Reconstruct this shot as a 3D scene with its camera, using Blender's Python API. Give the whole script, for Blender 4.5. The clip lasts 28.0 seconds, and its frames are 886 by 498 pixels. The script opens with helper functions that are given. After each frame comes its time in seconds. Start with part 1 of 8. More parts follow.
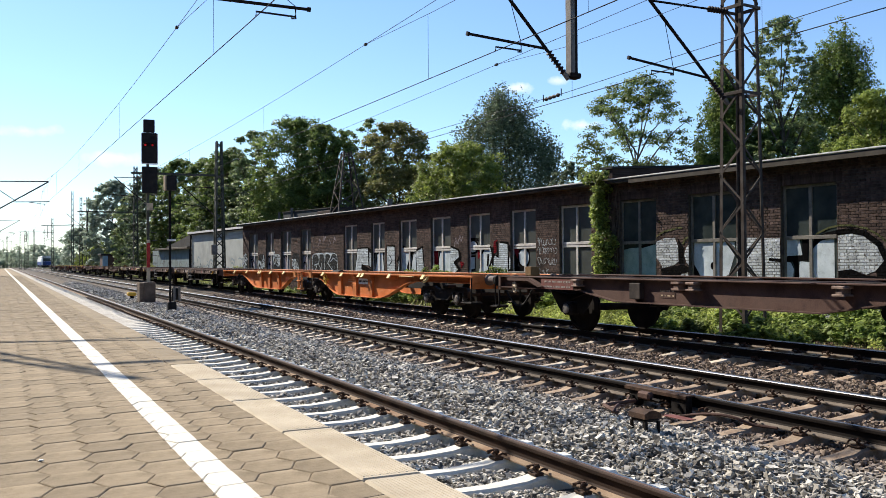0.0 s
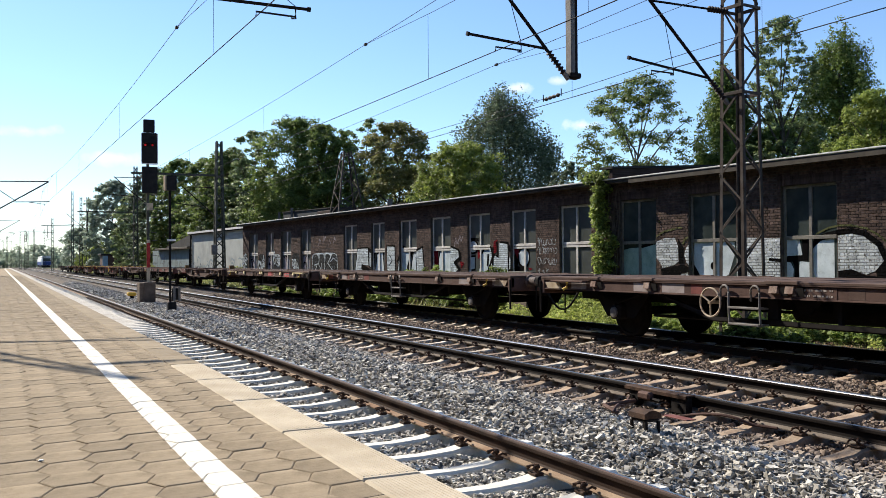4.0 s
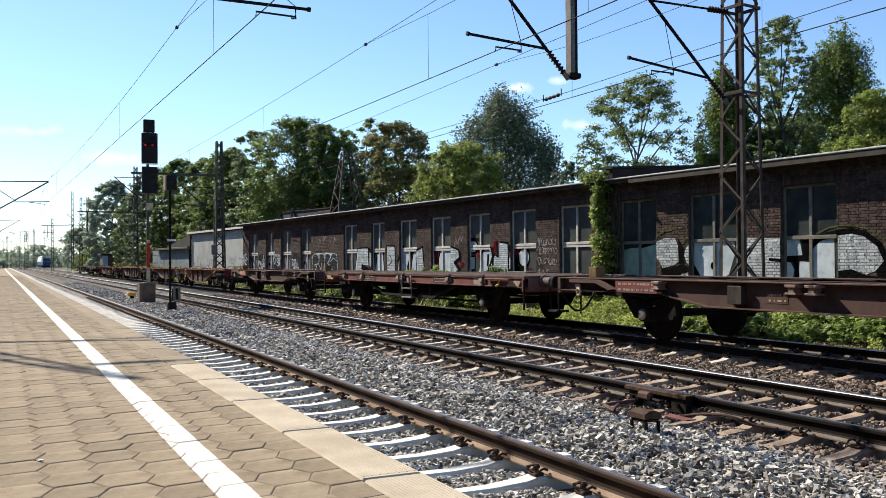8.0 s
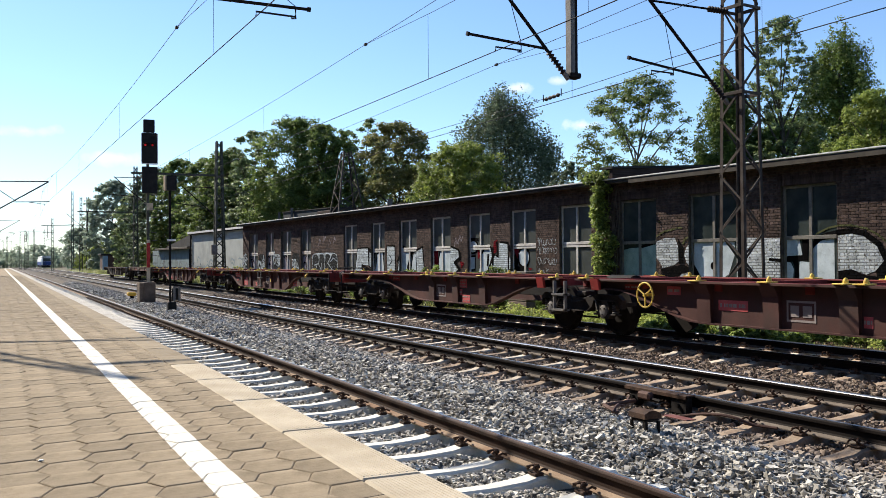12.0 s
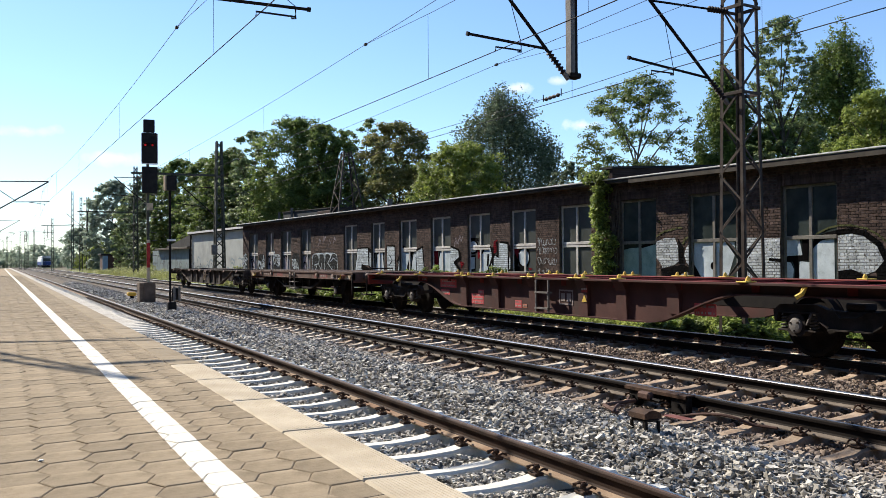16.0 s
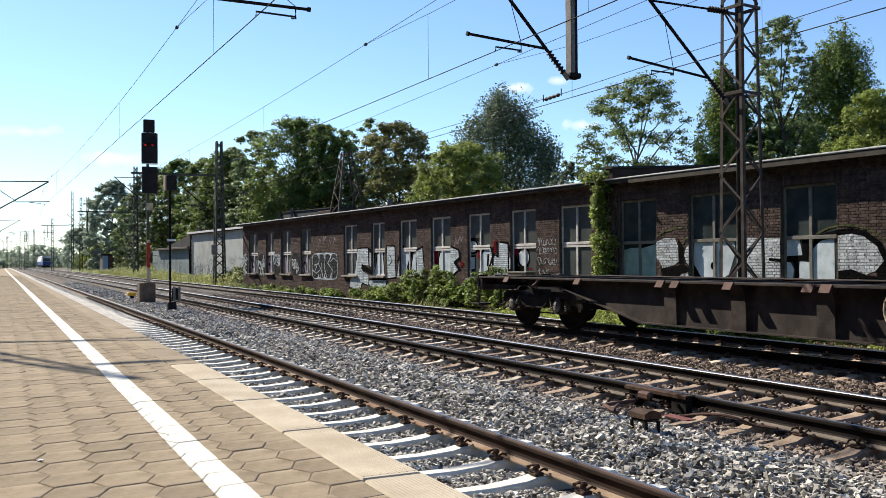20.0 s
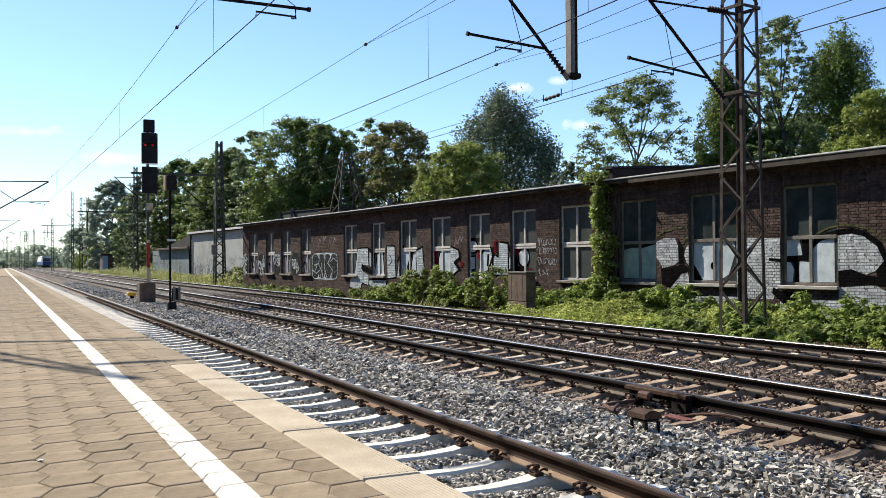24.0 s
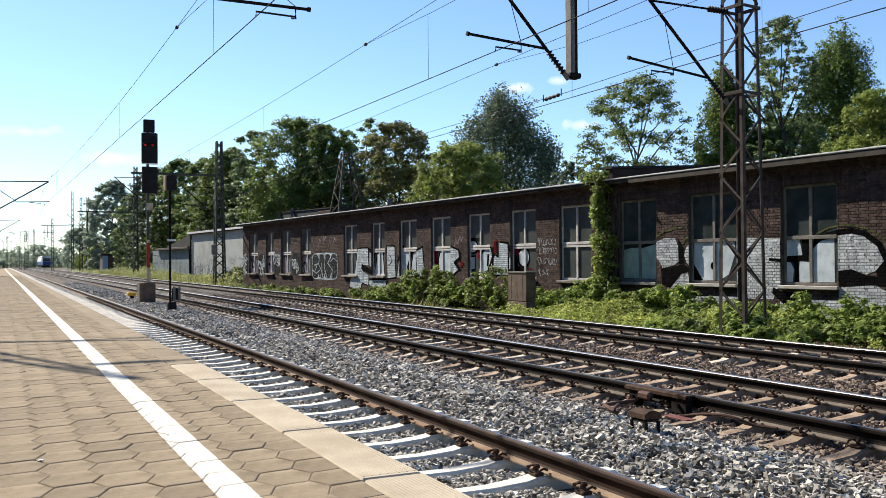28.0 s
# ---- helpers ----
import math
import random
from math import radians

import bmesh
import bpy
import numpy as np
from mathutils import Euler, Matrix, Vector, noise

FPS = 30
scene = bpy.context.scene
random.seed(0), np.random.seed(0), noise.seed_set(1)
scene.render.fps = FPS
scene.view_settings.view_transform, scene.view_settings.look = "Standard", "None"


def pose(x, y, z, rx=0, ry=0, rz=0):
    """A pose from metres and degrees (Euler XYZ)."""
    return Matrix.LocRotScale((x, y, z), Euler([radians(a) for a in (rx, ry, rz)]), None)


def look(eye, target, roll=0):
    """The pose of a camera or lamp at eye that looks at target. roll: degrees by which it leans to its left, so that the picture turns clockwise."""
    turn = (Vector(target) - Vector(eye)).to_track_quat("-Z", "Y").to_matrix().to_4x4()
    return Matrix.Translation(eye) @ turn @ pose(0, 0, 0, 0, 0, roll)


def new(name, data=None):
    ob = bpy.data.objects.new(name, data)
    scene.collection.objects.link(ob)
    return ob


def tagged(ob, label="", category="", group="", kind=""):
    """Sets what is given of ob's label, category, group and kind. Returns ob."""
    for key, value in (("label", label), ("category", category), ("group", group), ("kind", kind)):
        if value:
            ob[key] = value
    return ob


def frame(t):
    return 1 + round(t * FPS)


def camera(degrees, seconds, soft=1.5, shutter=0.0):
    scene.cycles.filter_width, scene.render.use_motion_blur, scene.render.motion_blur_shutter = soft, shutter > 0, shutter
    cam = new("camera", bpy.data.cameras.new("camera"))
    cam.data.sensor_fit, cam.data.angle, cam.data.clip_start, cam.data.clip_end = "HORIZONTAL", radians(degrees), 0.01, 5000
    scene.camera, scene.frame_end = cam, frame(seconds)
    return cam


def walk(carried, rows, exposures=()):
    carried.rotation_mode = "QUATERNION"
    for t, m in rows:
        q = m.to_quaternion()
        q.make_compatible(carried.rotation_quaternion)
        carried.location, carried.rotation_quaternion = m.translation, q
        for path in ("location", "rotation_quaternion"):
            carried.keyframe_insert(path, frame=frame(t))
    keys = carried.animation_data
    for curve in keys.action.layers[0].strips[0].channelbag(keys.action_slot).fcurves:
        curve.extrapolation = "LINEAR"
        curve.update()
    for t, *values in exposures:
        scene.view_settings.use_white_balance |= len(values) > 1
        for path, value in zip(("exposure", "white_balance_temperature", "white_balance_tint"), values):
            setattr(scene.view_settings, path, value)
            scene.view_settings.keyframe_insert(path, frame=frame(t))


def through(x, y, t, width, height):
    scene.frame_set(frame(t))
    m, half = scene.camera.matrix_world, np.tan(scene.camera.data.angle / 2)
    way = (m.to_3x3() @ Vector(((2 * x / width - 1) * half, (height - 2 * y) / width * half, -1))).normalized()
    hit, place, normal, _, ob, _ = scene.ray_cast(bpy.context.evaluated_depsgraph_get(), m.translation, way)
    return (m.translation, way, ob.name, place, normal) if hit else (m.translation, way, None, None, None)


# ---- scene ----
cam = camera(51.66, 28.0, soft=0.75)
EYE = (0.0, 0.0, 1.407)
AIM = (math.sin(0.4496) * math.cos(0.0131), math.cos(0.4496) * math.cos(0.0131), 1.407 + math.sin(0.0131))
EXPOSURE = 0.98
walk(cam, [(0.0, look(EYE, AIM, -0.4506)), (28.0, look(EYE, AIM, -0.4506))], exposures=[(0.0, EXPOSURE), (28.0, EXPOSURE)])

# ---- world and sun ----
SUN_TO = Vector((-0.284, 0.733, 0.616)).normalized()
world = bpy.data.worlds.new("world")
scene.world = world
world.use_nodes = True
wt = world.node_tree
sky = wt.nodes.new("ShaderNodeTexSky")
sky.sky_type = 'NISHITA'
sky.sun_disc = False
sky.sun_elevation = math.asin(SUN_TO.z)
sky.sun_rotation = radians(338.8)
sky.dust_density = 0.12
sky.air_density = 1.0
sky.ozone_density = 0.6
bg = wt.nodes["Background"]
bg.inputs["Strength"].default_value = 0.079
# small fair-weather clouds in the clear sky
tint = wt.nodes.new("ShaderNodeMix")
tint.data_type = 'RGBA'
tint.blend_type = 'MULTIPLY'
tint.inputs["Factor"].default_value = 1.0
tint.inputs["B"].default_value = (0.775, 0.94, 1.18, 1)
wt.links.new(sky.outputs[0], tint.inputs["A"])
wc = wt.nodes.new("ShaderNodeTexCoord")
wn = wt.nodes.new("ShaderNodeTexNoise")
wn.inputs["Scale"].default_value = 38.0
wn.inputs["Detail"].default_value = 6
wn.inputs["Roughness"].default_value = 0.6
wt.links.new(wc.outputs["Generated"], wn.inputs["Vector"])
sky_colour = tint.outputs["Result"]
for toward, turn, wide, high, thick in (((0.0215, 0.9911, 0.1317), 1.2, 0.030, 0.0065, 0.5), ((0.1084, 0.9882, 0.1082), 6.2, 0.034, 0.007, 0.55), ((0.5590, 0.8165, 0.1440), 34.3, 0.022, 0.0075, 0.8), ((0.4974, 0.8476, 0.1850), 30.8, 0.018, 0.0065, 0.7), ((0.5336, 0.8238, 0.1915), 33.0, 0.012, 0.005, 0.6)):
    wm = wt.nodes.new("ShaderNodeMapping")
    wm.vector_type = 'TEXTURE'
    wm.inputs["Location"].default_value = toward
    wm.inputs["Rotation"].default_value = (0, 0, radians(-turn))
    wm.inputs["Scale"].default_value = (wide, 0.5, high)
    wt.links.new(wc.outputs["Generated"], wm.inputs["Vector"])
    wl = wt.nodes.new("ShaderNodeVectorMath")
    wl.operation = 'LENGTH'
    wt.links.new(wm.outputs[0], wl.inputs[0])
    wa = wt.nodes.new("ShaderNodeMath")
    wa.operation = 'MULTIPLY_ADD'
    wt.links.new(wn.outputs["Fac"], wa.inputs[0])
    wa.inputs[1].default_value = 2.6
    wt.links.new(wl.outputs["Value"], wa.inputs[2])
    wr = wt.nodes.new("ShaderNodeMapRange")
    wr.inputs["From Min"].default_value = 2.35
    wr.inputs["From Max"].default_value = 1.55
    wr.inputs["To Max"].default_value = thick
    wt.links.new(wa.outputs[0], wr.inputs["Value"])
    cloud = wt.nodes.new("ShaderNodeMix")
    cloud.data_type = 'RGBA'
    wt.links.new(wr.outputs[0], cloud.inputs["Factor"])
    wt.links.new(sky_colour, cloud.inputs["A"])
    cloud.inputs["B"].default_value = (7.6, 7.9, 8.0, 1)
    sky_colour = cloud.outputs["Result"]
wt.links.new(sky_colour, bg.inputs["Color"])
sun_data = bpy.data.lights.new("sun", 'SUN')
sun_data.energy = 5.0
sun_data.angle = radians(0.5)
sun_data.color = (1.0, 0.91, 0.78)
sun = new("sun", sun_data)
sun.matrix_world = look((-30, 50, 80), Vector((-30, 50, 80)) - SUN_TO)


# ---- materials ----
def surf(name, dark, light, scale=6.0, rough=0.8, metal=0.0, bump=0.3, fine=60.0, vary=0.0, island=0.0, stain=None, stain_amount=0.5, stain_scale=1.3, spec=0.15):
    """Procedural surface: two-scale noise between two colours, optional stain colour, per-object or per-island variation, fine relief."""
    m = bpy.data.materials.new(name)
    m.use_nodes = True
    t = m.node_tree
    b = t.nodes["Principled BSDF"]
    b.inputs["Roughness"].default_value = rough
    b.inputs["Metallic"].default_value = metal
    b.inputs["Specular IOR Level"].default_value = spec
    tc = t.nodes.new("ShaderNodeTexCoord")
    n1 = t.nodes.new("ShaderNodeTexNoise")
    n1.inputs["Scale"].default_value = scale
    n1.inputs["Detail"].default_value = 5
    n2 = t.nodes.new("ShaderNodeTexNoise")
    n2.inputs["Scale"].default_value = fine
    n2.inputs["Detail"].default_value = 3
    t.links.new(tc.outputs["Object"], n1.inputs["Vector"])
    t.links.new(tc.outputs["Object"], n2.inputs["Vector"])
    add = t.nodes.new("ShaderNodeMath")
    add.operation = 'MULTIPLY_ADD'
    t.links.new(n2.outputs["Fac"], add.inputs[0])
    add.inputs[1].default_value = 0.5
    t.links.new(n1.outputs["Fac"], add.inputs[2])
    ramp = t.nodes.new("ShaderNodeMapRange")
    ramp.inputs["From Min"].default_value = 0.5
    ramp.inputs["From Max"].default_value = 1.0
    t.links.new(add.outputs[0], ramp.inputs["Value"])
    mix = t.nodes.new("ShaderNodeMix")
    mix.data_type = 'RGBA'
    t.links.new(ramp.outputs[0], mix.inputs["Factor"])
    mix.inputs["A"].default_value = (*dark, 1)
    mix.inputs["B"].default_value = (*light, 1)
    col = mix.outputs["Result"]
    if stain:
        n3 = t.nodes.new("ShaderNodeTexNoise")
        n3.inputs["Scale"].default_value = stain_scale
        n3.inputs["Detail"].default_value = 7
        n3.inputs["Roughness"].default_value = 0.65
        t.links.new(tc.outputs["Object"], n3.inputs["Vector"])
        r3 = t.nodes.new("ShaderNodeMapRange")
        r3.inputs["From Min"].default_value = 0.48
        r3.inputs["From Max"].default_value = 0.68
        r3.inputs["To Max"].default_value = stain_amount
        t.links.new(n3.outputs["Fac"], r3.inputs["Value"])
        mx = t.nodes.new("ShaderNodeMix")
        mx.data_type = 'RGBA'
        t.links.new(r3.outputs[0], mx.inputs["Factor"])
        t.links.new(col, mx.inputs["A"])
        mx.inputs["B"].default_value = (*stain, 1)
        col = mx.outputs["Result"]
    for amount, node, sock in ((vary, "ShaderNodeObjectInfo", "Random"), (island, "ShaderNodeNewGeometry", "Random Per Island")):
        if amount:
            inf = t.nodes.new(node)
            mr = t.nodes.new("ShaderNodeMapRange")
            mr.inputs["To Min"].default_value = 1 - amount
            mr.inputs["To Max"].default_value = 1 + amount
            t.links.new(inf.outputs[sock], mr.inputs["Value"])
            hs = t.nodes.new("ShaderNodeHueSaturation")
            t.links.new(mr.outputs[0], hs.inputs["Value"])
            t.links.new(col, hs.inputs["Color"])
            col = hs.outputs["Color"]
    t.links.new(col, b.inputs["Base Color"])
    if bump:
        bp = t.nodes.new("ShaderNodeBump")
        bp.inputs["Strength"].default_value = bump
        bp.inputs["Distance"].default_value = 0.01
        t.links.new(add.outputs[0], bp.inputs["Height"])
        t.links.new(bp.outputs[0], b.inputs["Normal"])
    return m


def leaf_mat(name, dark, light, through=0.35):
    m = bpy.data.materials.new(name)
    m.use_nodes = True
    t = m.node_tree
    b = t.nodes["Principled BSDF"]
    b.inputs["Roughness"].default_value = 0.55
    b.inputs["Specular IOR Level"].default_value = 0.3
    g = t.nodes.new("ShaderNodeNewGeometry")
    mix = t.nodes.new("ShaderNodeMix")
    mix.data_type = 'RGBA'
    t.links.new(g.outputs["Random Per Island"], mix.inputs["Factor"])
    mix.inputs["A"].default_value = (*dark, 1)
    mix.inputs["B"].default_value = (*light, 1)
    tc = t.nodes.new("ShaderNodeTexCoord")
    patch = t.nodes.new("ShaderNodeTexNoise")
    patch.inputs["Scale"].default_value = 0.7
    patch.inputs["Detail"].default_value = 3
    t.links.new(tc.outputs["Object"], patch.inputs["Vector"])
    tone = t.nodes.new("ShaderNodeMapRange")
    tone.inputs["From Min"].default_value = 0.35
    tone.inputs["From Max"].default_value = 0.65
    tone.inputs["To Min"].default_value = 0.72
    tone.inputs["To Max"].default_value = 1.28
    t.links.new(patch.outputs["Fac"], tone.inputs["Value"])
    hs = t.nodes.new("ShaderNodeHueSaturation")
    t.links.new(tone.outputs[0], hs.inputs["Value"])
    t.links.new(mix.outputs["Result"], hs.inputs["Color"])
    t.links.new(hs.outputs["Color"], b.inputs["Base Color"])
    tr = t.nodes.new("ShaderNodeBsdfTranslucent")
    t.links.new(hs.outputs["Color"], tr.inputs["Color"])
    ms = t.nodes.new("ShaderNodeMixShader")
    ms.inputs[0].default_value = through
    t.links.new(b.outputs[0], ms.inputs[1])
    t.links.new(tr.outputs[0], ms.inputs[2])
    t.links.new(ms.outputs[0], t.nodes["Material Output"].inputs["Surface"])
    return m


def glow(name, colour, strength):
    m = bpy.data.materials.new(name)
    m.use_nodes = True
    b = m.node_tree.nodes["Principled BSDF"]
    b.inputs["Base Color"].default_value = (*colour, 1)
    b.inputs["Emission Color"].default_value = (*colour, 1)
    b.inputs["Emission Strength"].default_value = strength
    return m


M = {}
M["concrete"] = surf("concrete", (0.30, 0.28, 0.25), (0.48, 0.46, 0.42), 4, 0.9, stain=(0.2, 0.18, 0.15), vary=0.1)
M["concrete_bright"] = surf("concrete_bright", (0.52, 0.50, 0.44), (0.74, 0.715, 0.64), 5, 0.9, spec=0.08, stain=(0.36, 0.34, 0.3), stain_amount=0.35, vary=0.08)
M["concrete_rusty"] = surf("concrete_rusty", (0.34, 0.285, 0.22), (0.60, 0.535, 0.44), 6, 0.9, stain=(0.16, 0.105, 0.07), stain_amount=0.6, vary=0.25)
M["concrete_brown"] = surf("concrete_brown", (0.19, 0.135, 0.095), (0.38, 0.30, 0.22), 6, 0.9, stain=(0.11, 0.065, 0.042), stain_amount=0.7, vary=0.3)
# rusty rail sides, darkened in colour for the shade under the head
M["rail_rust_shaded"] = surf("rail_rust_shaded", (0.006, 0.0045, 0.004), (0.016, 0.011, 0.009), 3, 0.8, 0.1, 0.3, 90)
M["rail_brown_shaded"] = surf("rail_brown_shaded", (0.012, 0.0075, 0.0058), (0.044, 0.025, 0.017), 3, 0.75, 0.1, 0.3, 90)
M["rail_head_brown"] = surf("rail_head_brown", (0.05, 0.030, 0.021), (0.125, 0.080, 0.060), 3, 0.65, 0.1, 0.05, 40, spec=0.2)
# dusty, rust-stained foot tops, made paler in colour for the sun on them
M["rail_foot_lit"] = surf("rail_foot_lit", (0.085, 0.07, 0.056), (0.18, 0.15, 0.122), 3, 0.85, 0.0, 0.3, 90, stain=(0.04, 0.028, 0.02), stain_amount=0.7)
M["rail_foot_tan_lit"] = surf("rail_foot_tan_lit", (0.13, 0.09, 0.06), (0.29, 0.215, 0.15), 3, 0.85, 0.0, 0.3, 90, stain=(0.15, 0.07, 0.035), stain_amount=0.8)
M["rail_dull"] = surf("rail_dull", (0.05, 0.05, 0.052), (0.11, 0.108, 0.108), 2, 0.45, 0.6, 0.05, 40, spec=0.3)
M["rail_top"] = surf("rail_top", (0.42, 0.41, 0.395), (0.60, 0.585, 0.56), 2, 0.3, 1.0, 0.03, 40)
M["clip_steel"] = surf("clip_steel", (0.022, 0.013, 0.009), (0.085, 0.047, 0.029), 8, 0.8, 0.0)
M["joint_sand"] = surf("joint_sand", (0.13, 0.10, 0.07), (0.30, 0.245, 0.18), 30, 0.95, spec=0.05, stain=(0.09, 0.072, 0.05), stain_amount=0.6, stain_scale=3)
M["paver"] = surf("paver", (0.155, 0.121, 0.079), (0.335, 0.27, 0.183), 9, 0.9, spec=0.12, bump=0.7, stain=(0.125, 0.099, 0.07), stain_amount=0.6, stain_scale=2.2, vary=0.12, fine=260)
M["kerb_light"] = surf("kerb_light", (0.36, 0.31, 0.23), (0.48, 0.425, 0.335), 5, 0.9, stain=(0.27, 0.225, 0.165), vary=0.06, fine=150)
M["kerb_brown"] = surf("kerb_brown", (0.17, 0.135, 0.088), (0.27, 0.22, 0.15), 4, 0.9, vary=0.08)
M["ballast_bed"] = surf("ballast_bed", (0.05, 0.044, 0.038), (0.19, 0.168, 0.145), 22, 0.95, bump=1.0, fine=45, spec=0.05)
M["gravel_pale"] = surf("gravel_pale", (0.26, 0.25, 0.23), (0.52, 0.50, 0.46), 14, 0.95, bump=1.0, fine=40, spec=0.05, stain=(0.2, 0.18, 0.15), stain_amount=0.6)
M["earth"] = surf("earth", (0.06, 0.05, 0.032), (0.14, 0.115, 0.08), 3, 0.95, stain=(0.045, 0.07, 0.02), stain_amount=0.8, bump=0.8, fine=30)
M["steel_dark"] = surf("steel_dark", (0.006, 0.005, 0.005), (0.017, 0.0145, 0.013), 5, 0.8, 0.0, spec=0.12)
M["steel_grey"] = surf("steel_grey", (0.10, 0.095, 0.09), (0.19, 0.18, 0.17), 5, 0.65, 0.1, stain=(0.07, 0.05, 0.035))
M["steel_green"] = surf("steel_green", (0.035, 0.04, 0.033), (0.085, 0.09, 0.075), 5, 0.7, 0.1, stain=(0.05, 0.035, 0.022))
M["wire"] = surf("wire", (0.022, 0.024, 0.025), (0.05, 0.052, 0.052), 5, 0.85, 0.0, 0, spec=0.1)
M["insulator"] = surf("insulator", (0.014, 0.010, 0.009), (0.032, 0.021, 0.018), 5, 0.6, 0, 0)
M["rust_brown"] = surf("rust_brown", (0.05, 0.029, 0.0235), (0.135, 0.082, 0.066), 3.5, 0.8, 0.1, stain=(0.032, 0.022, 0.019), stain_amount=0.6, stain_scale=3.5, vary=0.15)
M["rust_red"] = surf("rust_red", (0.085, 0.030, 0.026), (0.185, 0.074, 0.064), 3.5, 0.78, 0.05, stain=(0.165, 0.115, 0.10), stain_amount=0.55, stain_scale=4.5, vary=0.18)
M["deck_brown"] = surf("deck_brown", (0.05, 0.03, 0.024), (0.10, 0.066, 0.054), 2, 0.85, 0.0, stain=(0.13, 0.095, 0.075), stain_amount=0.4)
M["orange"] = surf("orange", (0.42, 0.125, 0.034), (0.58, 0.195, 0.06), 2, 0.6, 0.0, 0.1, stain=(0.2, 0.075, 0.03), stain_amount=0.5)
M["red"] = surf("red", (0.22, 0.022, 0.02), (0.34, 0.04, 0.03), 2, 0.6, 0, 0.1, stain=(0.085, 0.036, 0.03), stain_amount=0.6)
M["red_dirty"] = surf("red_dirty", (0.046, 0.020, 0.0175), (0.092, 0.042, 0.036), 2, 0.75, 0, 0.15, stain=(0.05, 0.038, 0.033), stain_amount=0.7)
M["black_brown"] = surf("black_brown", (0.014, 0.0115, 0.0105), (0.045, 0.036, 0.031), 3, 0.8, 0.0, 0.5, stain=(0.085, 0.066, 0.055), stain_amount=0.6, stain_scale=2.4)
M["yellow"] = surf("yellow", (0.52, 0.35, 0.05), (0.70, 0.52, 0.12), 9, 0.65, 0, 0.1, stain=(0.26, 0.16, 0.07), stain_amount=0.6, stain_scale=5)
M["yellow_dirty"] = surf("yellow_dirty", (0.40, 0.23, 0.03), (0.60, 0.39, 0.06), 5, 0.7, 0, 0.15, stain=(0.2, 0.12, 0.05), stain_amount=0.6)
M["cream"] = surf("cream", (0.32, 0.25, 0.17), (0.47, 0.40, 0.30), 6, 0.7, 0, 0.1, stain=(0.15, 0.095, 0.06))
M["white_paint"] = surf("white_paint", (0.62, 0.62, 0.6), (0.8, 0.8, 0.78), 6, 0.6, 0, 0.05)
M["black_paint"] = surf("black_paint", (0.008, 0.008, 0.009), (0.018, 0.018, 0.018), 6, 0.7, 0, 0.05, spec=0.15)
M["red_paint"] = surf("red_paint", (0.24, 0.02, 0.022), (0.36, 0.04, 0.036), 6, 0.6, 0, 0.05)
M["brick"] = surf("brick", (0.030, 0.0205, 0.0175), (0.094, 0.063, 0.052), 9, 0.9, bump=0.6, stain=(0.014, 0.0115, 0.010), stain_amount=0.75, island=0.32, vary=0.35, fine=120)
M["sill_grey"] = surf("sill_grey", (0.14, 0.13, 0.115), (0.30, 0.28, 0.25), 4, 0.9, stain=(0.09, 0.075, 0.06))
M["mortar"] = surf("mortar", (0.04, 0.036, 0.033), (0.10, 0.09, 0.08), 12, 0.95)
M["plaster_pale"] = surf("plaster_pale", (0.30, 0.32, 0.31), (0.42, 0.44, 0.42), 1.5, 0.85, stain=(0.22, 0.23, 0.22), stain_scale=0.7)
M["plaster_grey"] = surf("plaster_grey", (0.10, 0.115, 0.115), (0.17, 0.185, 0.185), 1.5, 0.85, stain=(0.075, 0.08, 0.08))
M["roof_felt"] = surf("roof_felt", (0.02, 0.02, 0.02), (0.045, 0.044, 0.042), 1.5, 0.9)
M["lantern_grey"] = surf("lantern_grey", (0.03, 0.034, 0.034), (0.06, 0.066, 0.066), 2, 0.8)
# weathered timber, darkened in colour for the shadow below the roof edge
M["fascia"] = surf("fascia", (0.04, 0.034, 0.027), (0.088, 0.076, 0.061), 3, 0.8, stain=(0.06, 0.05, 0.04))
M["frame_white"] = surf("frame_white", (0.46, 0.445, 0.42), (0.66, 0.64, 0.60), 6, 0.7, stain=(0.2, 0.17, 0.14))
M["frame_worn"] = surf("frame_worn", (0.11, 0.105, 0.095), (0.24, 0.22, 0.19), 6, 0.75, stain=(0.06, 0.05, 0.04))
M["frame_dark"] = surf("frame_dark", (0.04, 0.032, 0.028), (0.10, 0.083, 0.072), 6, 0.75)
M["glass"] = surf("glass", (0.018, 0.026, 0.026), (0.055, 0.068, 0.064), 2, 0.2, 0, 0.03, 3, spec=0.35)
M["glass_grey"] = surf("glass_grey", (0.042, 0.05, 0.046), (0.092, 0.10, 0.092), 1.5, 0.3, 0, 0.03, spec=0.4, stain=(0.045, 0.05, 0.048))
M["bark"] = surf("bark", (0.05, 0.04, 0.03), (0.13, 0.11, 0.085), 5, 0.9, bump=0.7)
M["blue"] = surf("blue", (0.02, 0.045, 0.17), (0.035, 0.07, 0.24), 2, 0.5)
M["leaf_mid"] = leaf_mat("leaf_mid", (0.080, 0.125, 0.032), (0.190, 0.250, 0.066), 0.44)
M["leaf_dark"] = leaf_mat("leaf_dark", (0.068, 0.098, 0.054), (0.160, 0.200, 0.115), 0.38)
M["leaf_light"] = leaf_mat("leaf_light", (0.120, 0.165, 0.030), (0.260, 0.305, 0.070), 0.44)
M["leaf_olive"] = leaf_mat("leaf_olive", (0.11, 0.120, 0.038), (0.225, 0.215, 0.078), 0.42)
M["leaf_pale"] = leaf_mat("leaf_pale", (0.110, 0.155, 0.065), (0.275, 0.335, 0.145), 0.42)
